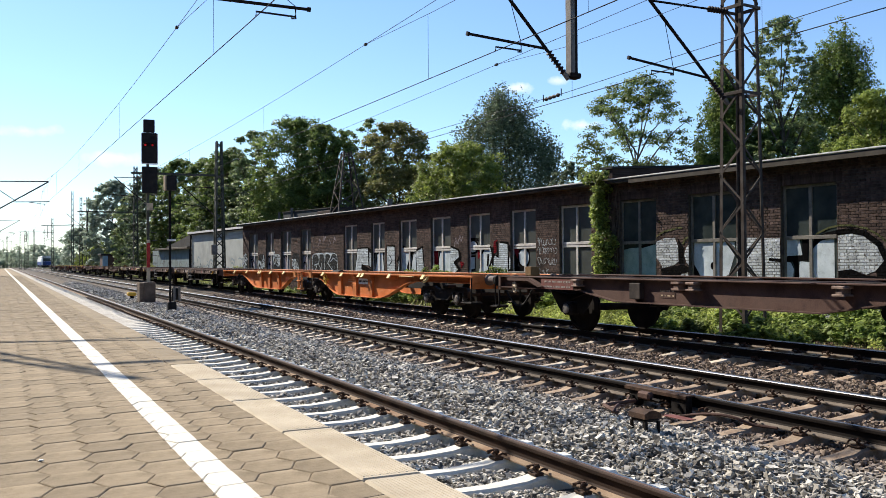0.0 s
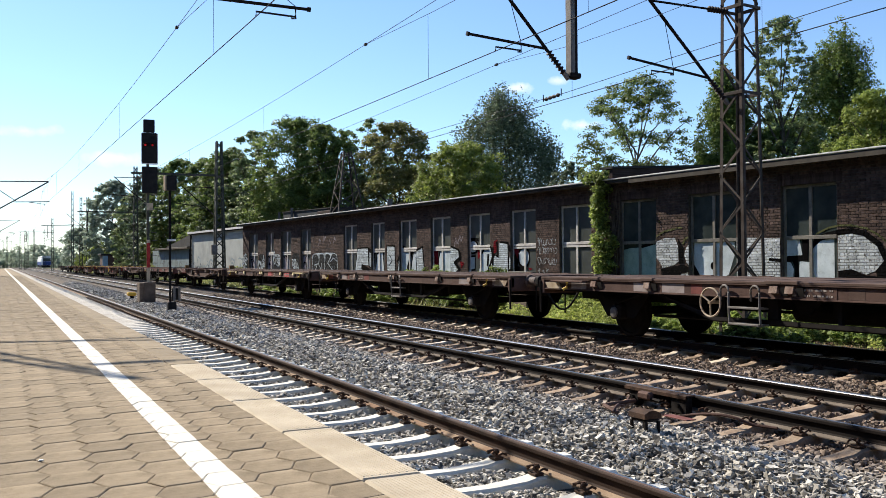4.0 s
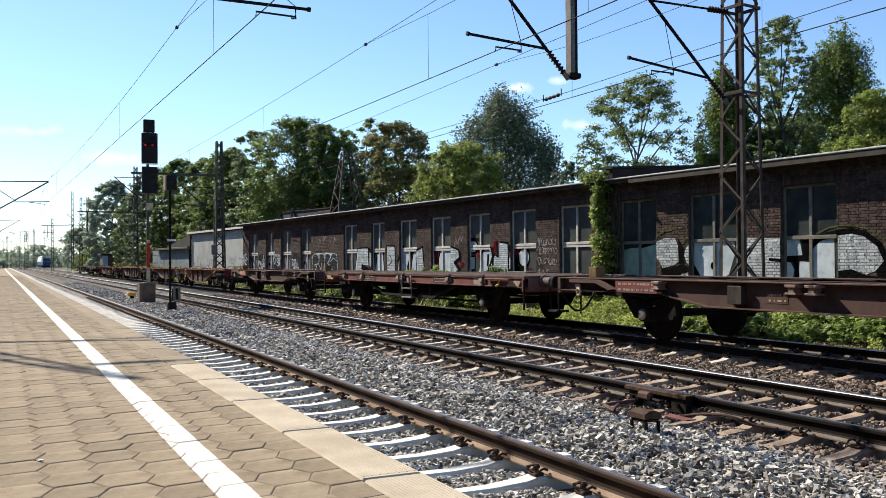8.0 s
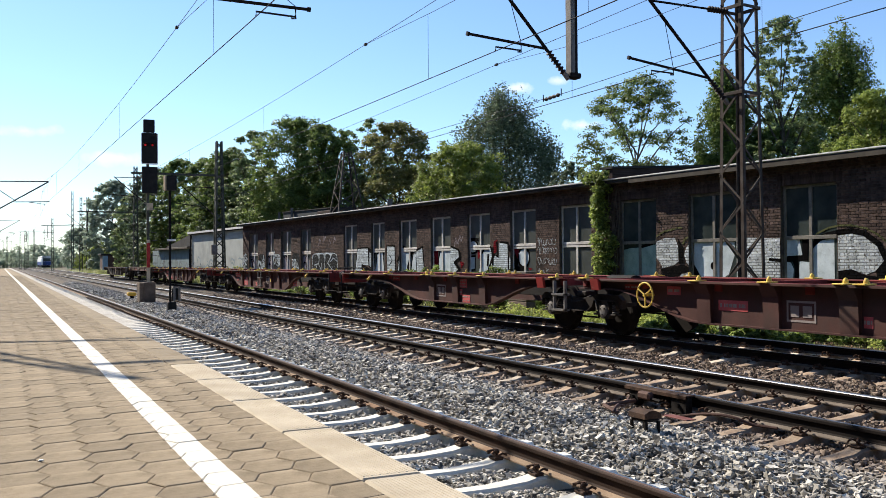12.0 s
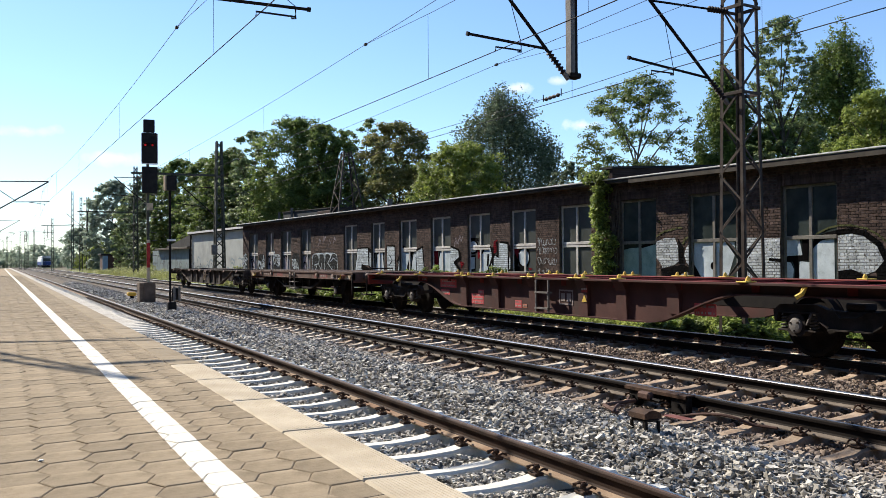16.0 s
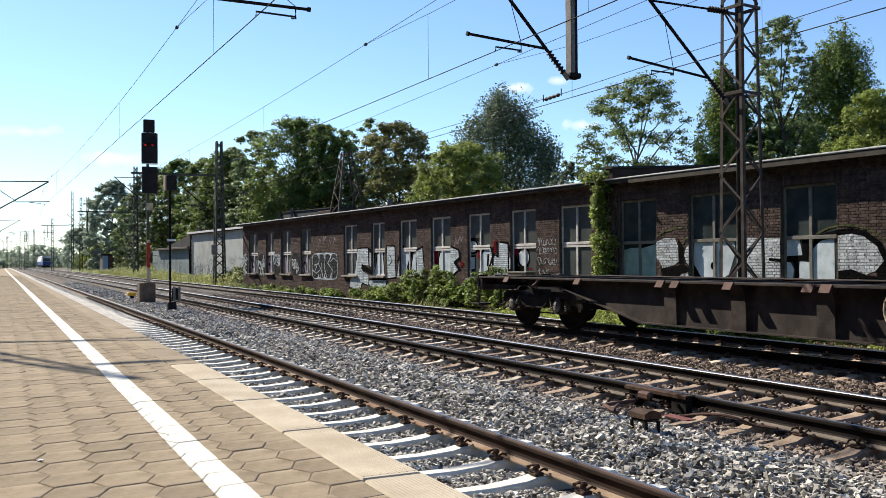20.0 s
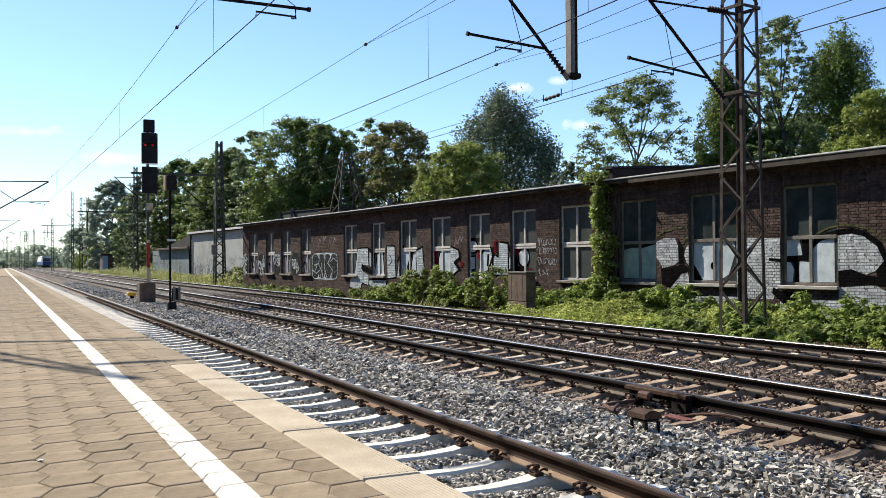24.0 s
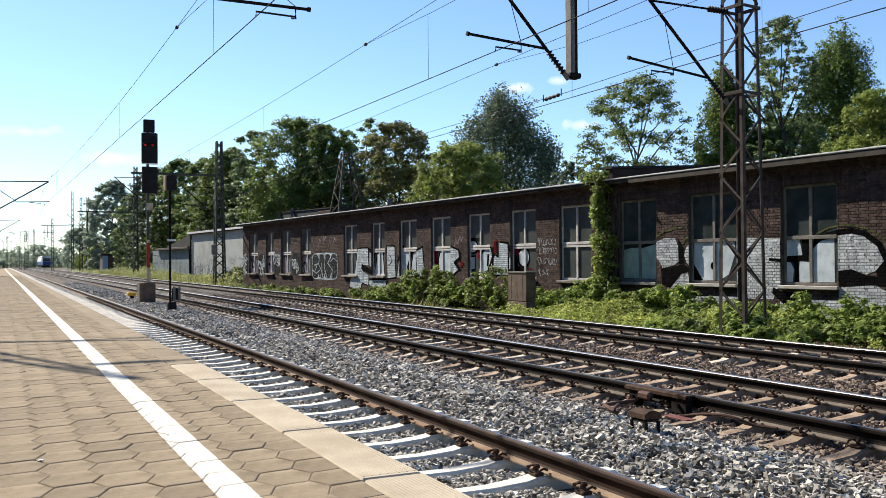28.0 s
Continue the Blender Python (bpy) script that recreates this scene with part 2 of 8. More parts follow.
M["leaf_deep"] = leaf_mat("leaf_deep", (0.070, 0.115, 0.026), (0.190, 0.250, 0.060), 0.42)
# distance haze is mixed into this pale grey-green leaf colour
M["leaf_far_haze"] = leaf_mat("leaf_far_haze", (0.17, 0.22, 0.16), (0.31, 0.37, 0.27), 0.45)
M["leaf_ivy"] = leaf_mat("leaf_ivy", (0.07, 0.115, 0.02), (0.42, 0.50, 0.13), 0.5)
M["leaf_weed"] = leaf_mat("leaf_weed", (0.15, 0.20, 0.035), (0.48, 0.53, 0.15), 0.5)
M["leaf_robinia"] = leaf_mat("leaf_robinia", (0.068, 0.110, 0.030), (0.225, 0.275, 0.090), 0.4)
M["edge_white"] = surf("edge_white", (0.5, 0.5, 0.48), (0.68, 0.68, 0.66), 4, 0.6, 0, 0.05, stain=(0.3, 0.29, 0.27))
M["grass"] = leaf_mat("grass", (0.15, 0.175, 0.05), (0.38, 0.385, 0.145), 0.4)
M["leaf_verge"] = leaf_mat("leaf_verge", (0.12, 0.15, 0.045), (0.38, 0.40, 0.16), 0.45)


def stone_mat():
    """Broken stone: grey and bluish, browner beside the two far tracks, each stone its own shade."""
    m = bpy.data.materials.new("ballast_stone")
    m.use_nodes = True
    t = m.node_tree
    b = t.nodes["Principled BSDF"]
    b.inputs["Roughness"].default_value = 0.9
    b.inputs["Specular IOR Level"].default_value = 0.12
    g = t.nodes.new("ShaderNodeNewGeometry")
    ramp = t.nodes.new("ShaderNodeValToRGB")
    e = ramp.color_ramp.elements
    e[0].position, e[0].color = 0.0, (0.075, 0.07, 0.064, 1)
    e[1].position, e[1].color = 1.0, (0.58, 0.556, 0.50, 1)
    mid = e.new(0.5)
    mid.color = (0.335, 0.318, 0.283, 1)
    t.links.new(g.outputs["Random Per Island"], ramp.inputs["Fac"])
    sx = t.nodes.new("ShaderNodeSeparateXYZ")
    t.links.new(g.outputs["Position"], sx.inputs[0])
    n = t.nodes.new("ShaderNodeTexNoise")
    n.inputs["Scale"].default_value = 0.9
    n.inputs["Detail"].default_value = 4
    t.links.new(g.outputs["Position"], n.inputs["Vector"])
    ma = t.nodes.new("ShaderNodeMath")
    ma.operation = 'MULTIPLY_ADD'
    t.links.new(n.outputs["Fac"], ma.inputs[0])
    ma.inputs[1].default_value = 2.0
    t.links.new(sx.outputs["X"], ma.inputs[2])
    mr = t.nodes.new("ShaderNodeMapRange")
    mr.inputs["From Min"].default_value = 6.3
    mr.inputs["From Max"].default_value = 7.4
    mr.inputs["To Max"].default_value = 0.85
    t.links.new(ma.outputs[0], mr.inputs["Value"])
    mix = t.nodes.new("ShaderNodeMix")
    mix.data_type = 'RGBA'
    mix.blend_type = 'MULTIPLY'
    t.links.new(mr.outputs[0], mix.inputs["Factor"])
    t.links.new(ramp.outputs["Color"], mix.inputs["A"])
    mix.inputs["B"].default_value = (0.50, 0.375, 0.305, 1)
    t.links.new(mix.outputs["Result"], b.inputs["Base Color"])
    return m


M["stone"] = stone_mat()


def line_paver_mat():
    """Platform paver with the worn white safety line painted across it."""
    m = M["paver"].copy()
    m.name = "paver_lined"
    t = m.node_tree
    b = t.nodes["Principled BSDF"]
    old = b.inputs["Base Color"].links[0].from_socket
    g = t.nodes.new("ShaderNodeNewGeometry")
    sx = t.nodes.new("ShaderNodeSeparateXYZ")
    t.links.new(g.outputs["Position"], sx.inputs[0])
    n = t.nodes.new("ShaderNodeTexNoise")
    n.inputs["Scale"].default_value = 35
    n.inputs["Detail"].default_value = 4
    t.links.new(g.outputs["Position"], n.inputs["Vector"])
    drift = t.nodes.new("ShaderNodeMath")
    drift.operation = 'MULTIPLY_ADD'
    t.links.new(sx.outputs["Y"], drift.inputs[0])
    drift.inputs[1].default_value = 0.0012
    t.links.new(sx.outputs["X"], drift.inputs[2])
    sub = t.nodes.new("ShaderNodeMath")
    sub.operation = 'SUBTRACT'
    t.links.new(drift.outputs[0], sub.inputs[0])
    sub.inputs[1].default_value = 0.596
    ab = t.nodes.new("ShaderNodeMath")
    ab.operation = 'ABSOLUTE'
    t.links.new(sub.outputs[0], ab.inputs[0])
    ed = t.nodes.new("ShaderNodeMath")
    ed.operation = 'MULTIPLY_ADD'
    t.links.new(n.outputs["Fac"], ed.inputs[0])
    ed.inputs[1].default_value = 0.008
    t.links.new(ab.outputs[0], ed.inputs[2])
    mr = t.nodes.new("ShaderNodeMapRange")
    mr.inputs["From Min"].default_value = 0.058
    mr.inputs["From Max"].default_value = 0.055
    mr.inputs["To Max"].default_value = 0.97
    t.links.new(ed.outputs[0], mr.inputs["Value"])
    mix = t.nodes.new("ShaderNodeMix")
    mix.data_type = 'RGBA'
    t.links.new(mr.outputs[0], mix.inputs["Factor"])
    t.links.new(old, mix.inputs["A"])
    mix.inputs["B"].default_value = (0.71, 0.675, 0.585, 1)
    t.links.new(mix.outputs["Result"], b.inputs["Base Color"])
    return m


M["paver_lined"] = line_paver_mat()


def brick_far_mat():
    """Brickwork for the stretch of wall that stays far off."""
    m = surf("brick_far", (0.024, 0.0155, 0.013), (0.056, 0.036, 0.029), 1.2, 0.9, bump=0.2)
    t = m.node_tree
    b = t.nodes["Principled BSDF"]
    old = b.inputs["Base Color"].links[0].from_socket
    tc = t.nodes.new("ShaderNodeTexCoord")
    mp = t.nodes.new("ShaderNodeMapping")
    mp.inputs["Rotation"].default_value = (radians(90), 0, radians(90))
    t.links.new(tc.outputs["Object"], mp.inputs["Vector"])
    sx = t.nodes.new("ShaderNodeSeparateXYZ")
    t.links.new(tc.outputs["Object"], sx.inputs[0])
    cb = t.nodes.new("ShaderNodeCombineXYZ")
    t.links.new(sx.outputs["Y"], cb.inputs["X"])
    t.links.new(sx.outputs["Z"], cb.inputs["Y"])
    br = t.nodes.new("ShaderNodeTexBrick")
    br.inputs["Scale"].default_value = 1.0
    br.inputs["Brick Width"].default_value = 0.25
    br.inputs["Row Height"].default_value = 0.0725
    br.inputs["Mortar Size"].default_value = 0.008
    br.inputs["Color1"].default_value = (0.7, 0.7, 0.7, 1)
    br.inputs["Color2"].default_value = (1.25, 1.2, 1.15, 1)
    br.inputs["Mortar"].default_value = (1.3, 1.45, 1.6, 1)
    t.links.new(cb.outputs[0], br.inputs["Vector"])
    mix = t.nodes.new("ShaderNodeMix")
    mix.data_type = 'RGBA'
    mix.blend_type = 'MULTIPLY'
    mix.inputs["Factor"].default_value = 1
    t.links.new(old, mix.inputs["A"])
    t.links.new(br.outputs["Color"], mix.inputs["B"])
    t.links.new(mix.outputs["Result"], b.inputs["Base Color"])
    return m


M["brick_far"] = brick_far_mat()


# ---- mesh building ----
class Shape:
    """Collects vertices and faces of one part."""

    def __init__(self):
        self.v, self.f, self.k = [], [], []

    def add(self, verts, faces, slot=0):
        n = len(self.v)
        self.v += [tuple(p) for p in verts]
        self.f += [tuple(n + i for i in q) for q in faces]
        self.k += [slot] * len(faces)
        return self

    def box(self, x0, x1, y0, y1, z0, z1, ch=0.0, m=None, slot=0):
        """A box with chamfered edges."""
        x0, x1, y0, y1, z0, z1 = min(x0, x1), max(x0, x1), min(y0, y1), max(y0, y1), min(z0, z1), max(z0, z1)
        c = min(ch, (x1 - x0) * 0.3, (y1 - y0) * 0.3, (z1 - z0) * 0.3)
        if c <= 0:
            vs = [(x, y, z) for z in (z0, z1) for y in (y0, y1) for x in (x0, x1)]
            fs = [(0, 2, 3, 1), (4, 5, 7, 6), (0, 1, 5, 4), (2, 6, 7, 3), (0, 4, 6, 2), (1, 3, 7, 5)]
        else:
            vs, fs = [], []
            idx = {}
            for sx in (0, 1):
                for sy in (0, 1):
                    for sz in (0, 1):
                        X, Y, Z = (x0, x1)[sx], (y0, y1)[sy], (z0, z1)[sz]
                        dx, dy, dz = (c, -c)[sx], (c, -c)[sy], (c, -c)[sz]
                        for ax, p in (("x", (X, Y + dy, Z + dz)), ("y", (X + dx, Y, Z + dz)), ("z", (X + dx, Y + dy, Z))):
                            idx[sx, sy, sz, ax] = len(vs)
                            vs.append(p)
            I = idx
            for s in (0, 1):
                q = [I[s, 0, 0, "x"], I[s, 1, 0, "x"], I[s, 1, 1, "x"], I[s, 0, 1, "x"]]
                fs.append(tuple(q if s else q[::-1]))
                q = [I[0, s, 0, "y"], I[0, s, 1, "y"], I[1, s, 1, "y"], I[1, s, 0, "y"]]
                fs.append(tuple(q if s else q[::-1]))
                q = [I[0, 0, s, "z"], I[1, 0, s, "z"], I[1, 1, s, "z"], I[0, 1, s, "z"]]
                fs.append(tuple(q if s else q[::-1]))
            for a in (0, 1):
                for b_ in (0, 1):
                    fs.append((I[a, b_, 0, "x"], I[a, b_, 1, "x"], I[a, b_, 1, "y"], I[a, b_, 0, "y"]))
                    fs.append((I[a, 0, b_, "x"], I[a, 1, b_, "x"], I[a, 1, b_, "z"], I[a, 0, b_, "z"]))
                    fs.append((I[0, a, b_, "y"], I[1, a, b_, "y"], I[1, a, b_, "z"], I[0, a, b_, "z"]))
                    for d in (0, 1):
                        fs.append((I[a, b_, d, "x"], I[a, b_, d, "y"], I[a, b_, d, "z"]))
        if m:
            vs = [m @ Vector(p) for p in vs]
        return self.add(vs, fs, slot)

    def tube(self, pts, r, n=8, slot=0, caps=True):
        """A round bar along a line of points; r may be a list."""
        pts = [Vector(p) for p in pts]
        rs = r if isinstance(r, (list, tuple)) else [r] * len(pts)
        rings = []
        up = Vector((0, 0, 1))
        for i, p in enumerate(pts):
            d = (pts[min(i + 1, len(pts) - 1)] - pts[max(i - 1, 0)]).normalized()
            a = d.cross(up if abs(d.z) < 0.95 else Vector((1, 0, 0))).normalized()
            b_ = d.cross(a)
            rings.append([p + (a * math.cos(2 * math.pi * k / n) + b_ * math.sin(2 * math.pi * k / n)) * rs[i] for k in range(n)])
        vs = [q for ring in rings for q in ring]
        fs = [(i * n + k, i * n + (k + 1) % n, (i + 1) * n + (k + 1) % n, (i + 1) * n + k) for i in range(len(pts) - 1) for k in range(n)]
        if caps:
            fs += [tuple(range(n))[::-1], tuple(range((len(pts) - 1) * n, len(pts) * n))]
        return self.add(vs, fs, slot)

    def prism(self, outline, axis, a, b_, slot=0):
        """An outline extruded along an axis: 'x' takes (y, z) points, 'y' takes (x, z), 'z' takes (x, y)."""
        def at(p, w):
            return {"x": (w, p[0], p[1]), "y": (p[0], w, p[1]), "z": (p[0], p[1], w)}[axis]
        n = len(outline)
        vs = [at(p, a) for p in outline] + [at(p, b_) for p in outline]
        fs = [tuple(range(n)), tuple(range(n, 2 * n))[::-1]] + [(i, n + i, n + (i + 1) % n, (i + 1) % n) for i in range(n)]
        return self.add(vs, fs, slot)

    def lathe(self, profile, n=24, axis="x", at=(0, 0, 0), slot=0):
        """A (position, radius) profile turned round an axis."""
        vs, fs = [], []
        for w, r in profile:
            for k in range(n):
                c, s = r * math.cos(2 * math.pi * k / n), r * math.sin(2 * math.pi * k / n)
                p = {"x": (w, c, s), "y": (c, w, s), "z": (c, s, w)}[axis]
                vs.append((p[0] + at[0], p[1] + at[1], p[2] + at[2]))
        for i in range(len(profile) - 1):
            for k in range(n):
                fs.append((i * n + k, i * n + (k + 1) % n, (i + 1) * n + (k + 1) % n, (i + 1) * n + k))
        fs += [tuple(range(n))[::-1], tuple(range((len(profile) - 1) * n, len(profile) * n))]
        return self.add(vs, fs, slot)


def mesh_of(name, shape, mats):
    me = bpy.data.meshes.new(name)
    me.from_pydata(shape.v, [], shape.f)
    for m in (mats if isinstance(mats, (list, tuple)) else [mats]):
        me.materials.append(m)
    if any(shape.k):
        me.polygons.foreach_set("material_index", shape.k)
    bm = bmesh.new()
    bm.from_mesh(me)
    bmesh.ops.recalc_face_normals(bm, faces=bm.faces)
    bm.to_mesh(me)
    bm.free()
    return me


def part(name, shape, material, parent=None, label="", smooth=False, at=None):
    me = shape if isinstance(shape, bpy.types.Mesh) else mesh_of(name, shape, material)
    ob = new(name, me)
    if smooth:
        me.shade_smooth()
        me.set_sharp_from_angle(angle=radians(35))
    if parent:
        ob.parent = parent
    if at is not None:
        ob.matrix_basis = at
    if label:
        ob["label"] = label
    return ob


def thing(name, label, category, group="", kind="", at=None):
    ob = new(name)
    ob.empty_display_size = 0.2
    if at is not None:
        ob.matrix_basis = at
    return tagged(ob, label, category, group, kind)


def raw_mesh(name, verts, faces_flat, per_face, material):
    """A mesh from numpy arrays, all faces with the same number of corners."""
    me = bpy.data.meshes.new(name)
    nf = len(faces_flat) // per_face
    me.vertices.add(len(verts))
    me.vertices.foreach_set("co", np.asarray(verts, np.float32).ravel())
    me.loops.add(len(faces_flat))
    me.loops.foreach_set("vertex_index", np.asarray(faces_flat, np.int32))
    me.polygons.add(nf)
    me.polygons.foreach_set("loop_start", np.arange(0, nf * per_face, per_face, dtype=np.int32))
    me.update(calc_edges=True)
    me.shade_flat()
    me.materials.append(material)
    return me

# ---- ground, ballast bed, platform ----
T1, T2, T3 = 2.87, 7.215, 11.215      # centre lines of the tracks
RNG = np.random.default_rng(7)


def bed_height(x):
    """Height of the ballast across the tracks, below the rail tops."""
    return np.interp(x, [1.0, 2.0, 3.0, 4.12, 4.36, 4.9, 5.5, 5.85, 8.55, 8.85, 9.55, 9.8, 12.5, 12.9, 13.5], [-0.25, -0.236, -0.23, -0.232, -0.205, -0.11, -0.17, -0.228, -0.228, -0.175, -0.175, -0.228, -0.228, -0.235, -0.34])


def build_ground():
    xs = np.concatenate([[-900, -200, -40, 1.0], np.linspace(13.5, 60, 12), [200, 1500]])
    ys = np.concatenate([[-300, -60], np.linspace(-20, 200, 45), [400, 900, 2500]])
    s = Shape()
    n = len(ys)
    vs = [(float(x), float(y), -0.36 + (0.05 * math.sin(x * 1.7 + y * 0.8) if 13 < x < 60 and -30 < y < 210 else 0)) for x in xs for y in ys]
    fs = [(i * n + j, (i + 1) * n + j, (i + 1) * n + j + 1, i * n + j + 1) for i in range(len(xs) - 1) for j in range(n - 1)]
    s.add(vs, fs)
    tagged(part("ground", s, M["earth"]), "bare brown earth with thin weeds beside the railway", "ground", kind="structure")
    s = Shape()
    xs = [1.0, 1.6, 2.0, 3.0, 3.9, 4.3, 4.7, 5.0, 5.4, 5.8, 6.3, 7.2, 8.2, 8.5, 8.8, 9.2, 9.6, 10.0, 11.2, 12.4, 12.9, 13.2, 13.7]
    ys = list(np.linspace(-12, 60, 145)) + list(np.linspace(63, 420, 60))
    n = len(ys)
    vs = [(x, float(y), float(bed_height(x)) - 0.03 + 0.02 * noise.noise((x * 2, float(y) * 2, 0))) for x in xs for y in ys]
    fs = [(i * n + j, (i + 1) * n + j, (i + 1) * n + j + 1, i * n + j + 1) for i in range(len(xs) - 1) for j in range(n - 1)]
    s.add(vs, fs)
    tagged(part("ballast_bed", s, M["ballast_bed"], smooth=True), "grey crushed stone ballast bed under the tracks", "ballast", kind="structure")
    # the near track further on is filled up with pale fine gravel between the sleepers
    s = Shape()
    xs, ys = [1.1, 1.7, 2.4, 3.0, 3.5, 3.9, 4.2], [17 + 0.6 * i for i in range(120)] + [90, 150, 300, 420]
    n = len(ys)
    s.add([(x, y, -0.262 + 0.07 * min(1.0, (y - 17) / 9) + 0.007 * noise.noise((x * 3, y * 1.3, 7))) for x in xs for y in ys],
          [(i * n + j, (i + 1) * n + j, (i + 1) * n + j + 1, i * n + j + 1) for i in range(len(xs) - 1) for j in range(n - 1)])
    tagged(part("gravel_fill", s, M["gravel_pale"], smooth=True), "pale dusty fine gravel between the sleepers", "gravel", kind="structure")


def build_stones():
    """Broken stones lying on the bed: many small angular solids in a few joined bodies."""
    base = np.array([(a, b_, c) for a in (-1, 1) for b_ in (-1, 1) for c in (-1, 1)]) * 0.66
    faces = np.array([(0, 1, 3), (0, 3, 2), (4, 6, 7), (4, 7, 5), (0, 4, 5), (0, 5, 1), (2, 3, 7), (2, 7, 6), (0, 2, 6), (0, 6, 4), (1, 5, 7), (1, 7, 3)])
    octa = np.array([(1, 0, 0), (-1, 0, 0), (0, 1, 0), (0, -1, 0), (0, 0, 1), (0, 0, -1)]) * 1.15
    octa_f = np.array([(0, 2, 4), (2, 1, 4), (1, 3, 4), (3, 0, 4), (2, 0, 5), (1, 2, 5), (3, 1, 5), (0, 3, 5)])
    # bands: x range, y range, stones per square metre, stone size
    bands = [(1.25, 3.55, -6, 1.8, 160, 0.03), (3.7, 6.4, -6, 2.5, 130, 0.032), (6.5, 10.3, -6, 5, 110, 0.032), (10.4, 13.1, -6, 7, 100, 0.036), (1.25, 2.45, 1.8, 24, 150, 0.022),
             (2.5, 3.55, 1.8, 9, 2000, 0.0185), (2.5, 3.55, 9, 22, 900, 0.0185),
             (3.7, 6.4, 2.5, 6, 1250, 0.0205), (3.7, 6.4, 6, 9, 1250, 0.0205), (3.7, 6.4, 9, 18, 1000, 0.0225), (3.7, 6.4, 18, 40, 330, 0.031), (4.4, 6.0, 40, 80, 90, 0.05),
             (6.5, 10.3, 5, 13, 850, 0.021), (6.5, 10.3, 13, 24, 450, 0.027), (6.5, 10.3, 24, 45, 130, 0.04),
             (10.4, 13.1, 7, 20, 620, 0.0245), (10.4, 13.1, 20, 40, 150, 0.037), (12.9, 14.2, 24, 58, 70, 0.04)]
    for x0, x1, y0, y1, rate, size in bands:
        n = int((x1 - x0) * (y1 - y0) * rate)
        px, py = RNG.uniform(x0, x1, n), RNG.uniform(y0, y1, n)
        sz = size * np.clip(RNG.lognormal(0, 0.32, n), 0.5, 1.8)
        # sleepers stay clear of stones on their tops
        keep = np.ones(n, bool)
        for c, first in ((T1, 5.131), (T2, 8.923), (T3, 8.70)):
            ph = np.abs((py - first + 0.3) % 0.6 - 0.3)
            end = np.where(c == T1, 1.33, 1.27)
            keep &= ~((np.abs(px - c) < end) & (ph < (0.112 if c == T1 else 0.095)))
            for side in (-0.75, 0.75):
                keep &= np.abs(px - c - side) > 0.085
        px, py, sz = px[keep], py[keep], sz[keep]
        n = len(px)
        pz = bed_height(px) + RNG.uniform(-0.03, 0.022, n)
        form, fc, low, high = (base, faces, 0.4, 1.4) if rate >= 700 else (octa, octa_f, 0.4, 1.45)
        k = len(form)
        v = form[None] * RNG.uniform(low, high, (n, k, 1)) * np.stack([RNG.uniform(0.7, 1.4, n), RNG.uniform(0.7, 1.4, n), RNG.uniform(0.5, 1.0, n)], 1)[:, None] * sz[:, None, None]
        a = RNG.uniform(0, 6.283, n)
        b_ = RNG.uniform(-0.7, 0.7, n)
        ca, sa, cb, sb = np.cos(a)[:, None], np.sin(a)[:, None], np.cos(b_)[:, None], np.sin(b_)[:, None]
        x, y, z = v[..., 0], v[..., 1], v[..., 2]
        y, z = y * cb - z * sb, y * sb + z * cb
        x, y = x * ca - y * sa, x * sa + y * ca
        v = np.stack([x + px[:, None], y + py[:, None], z + pz[:, None]], -1).reshape(-1, 3)
        f = (fc[None] + k * np.arange(n)[:, None, None]).ravel()
        ob = new("ballast_stones", raw_mesh("ballast_stones", v, f, 3, M["stone"]))
        tagged(ob, "loose angular grey and brown crushed stones", "ballast", kind="stuff")


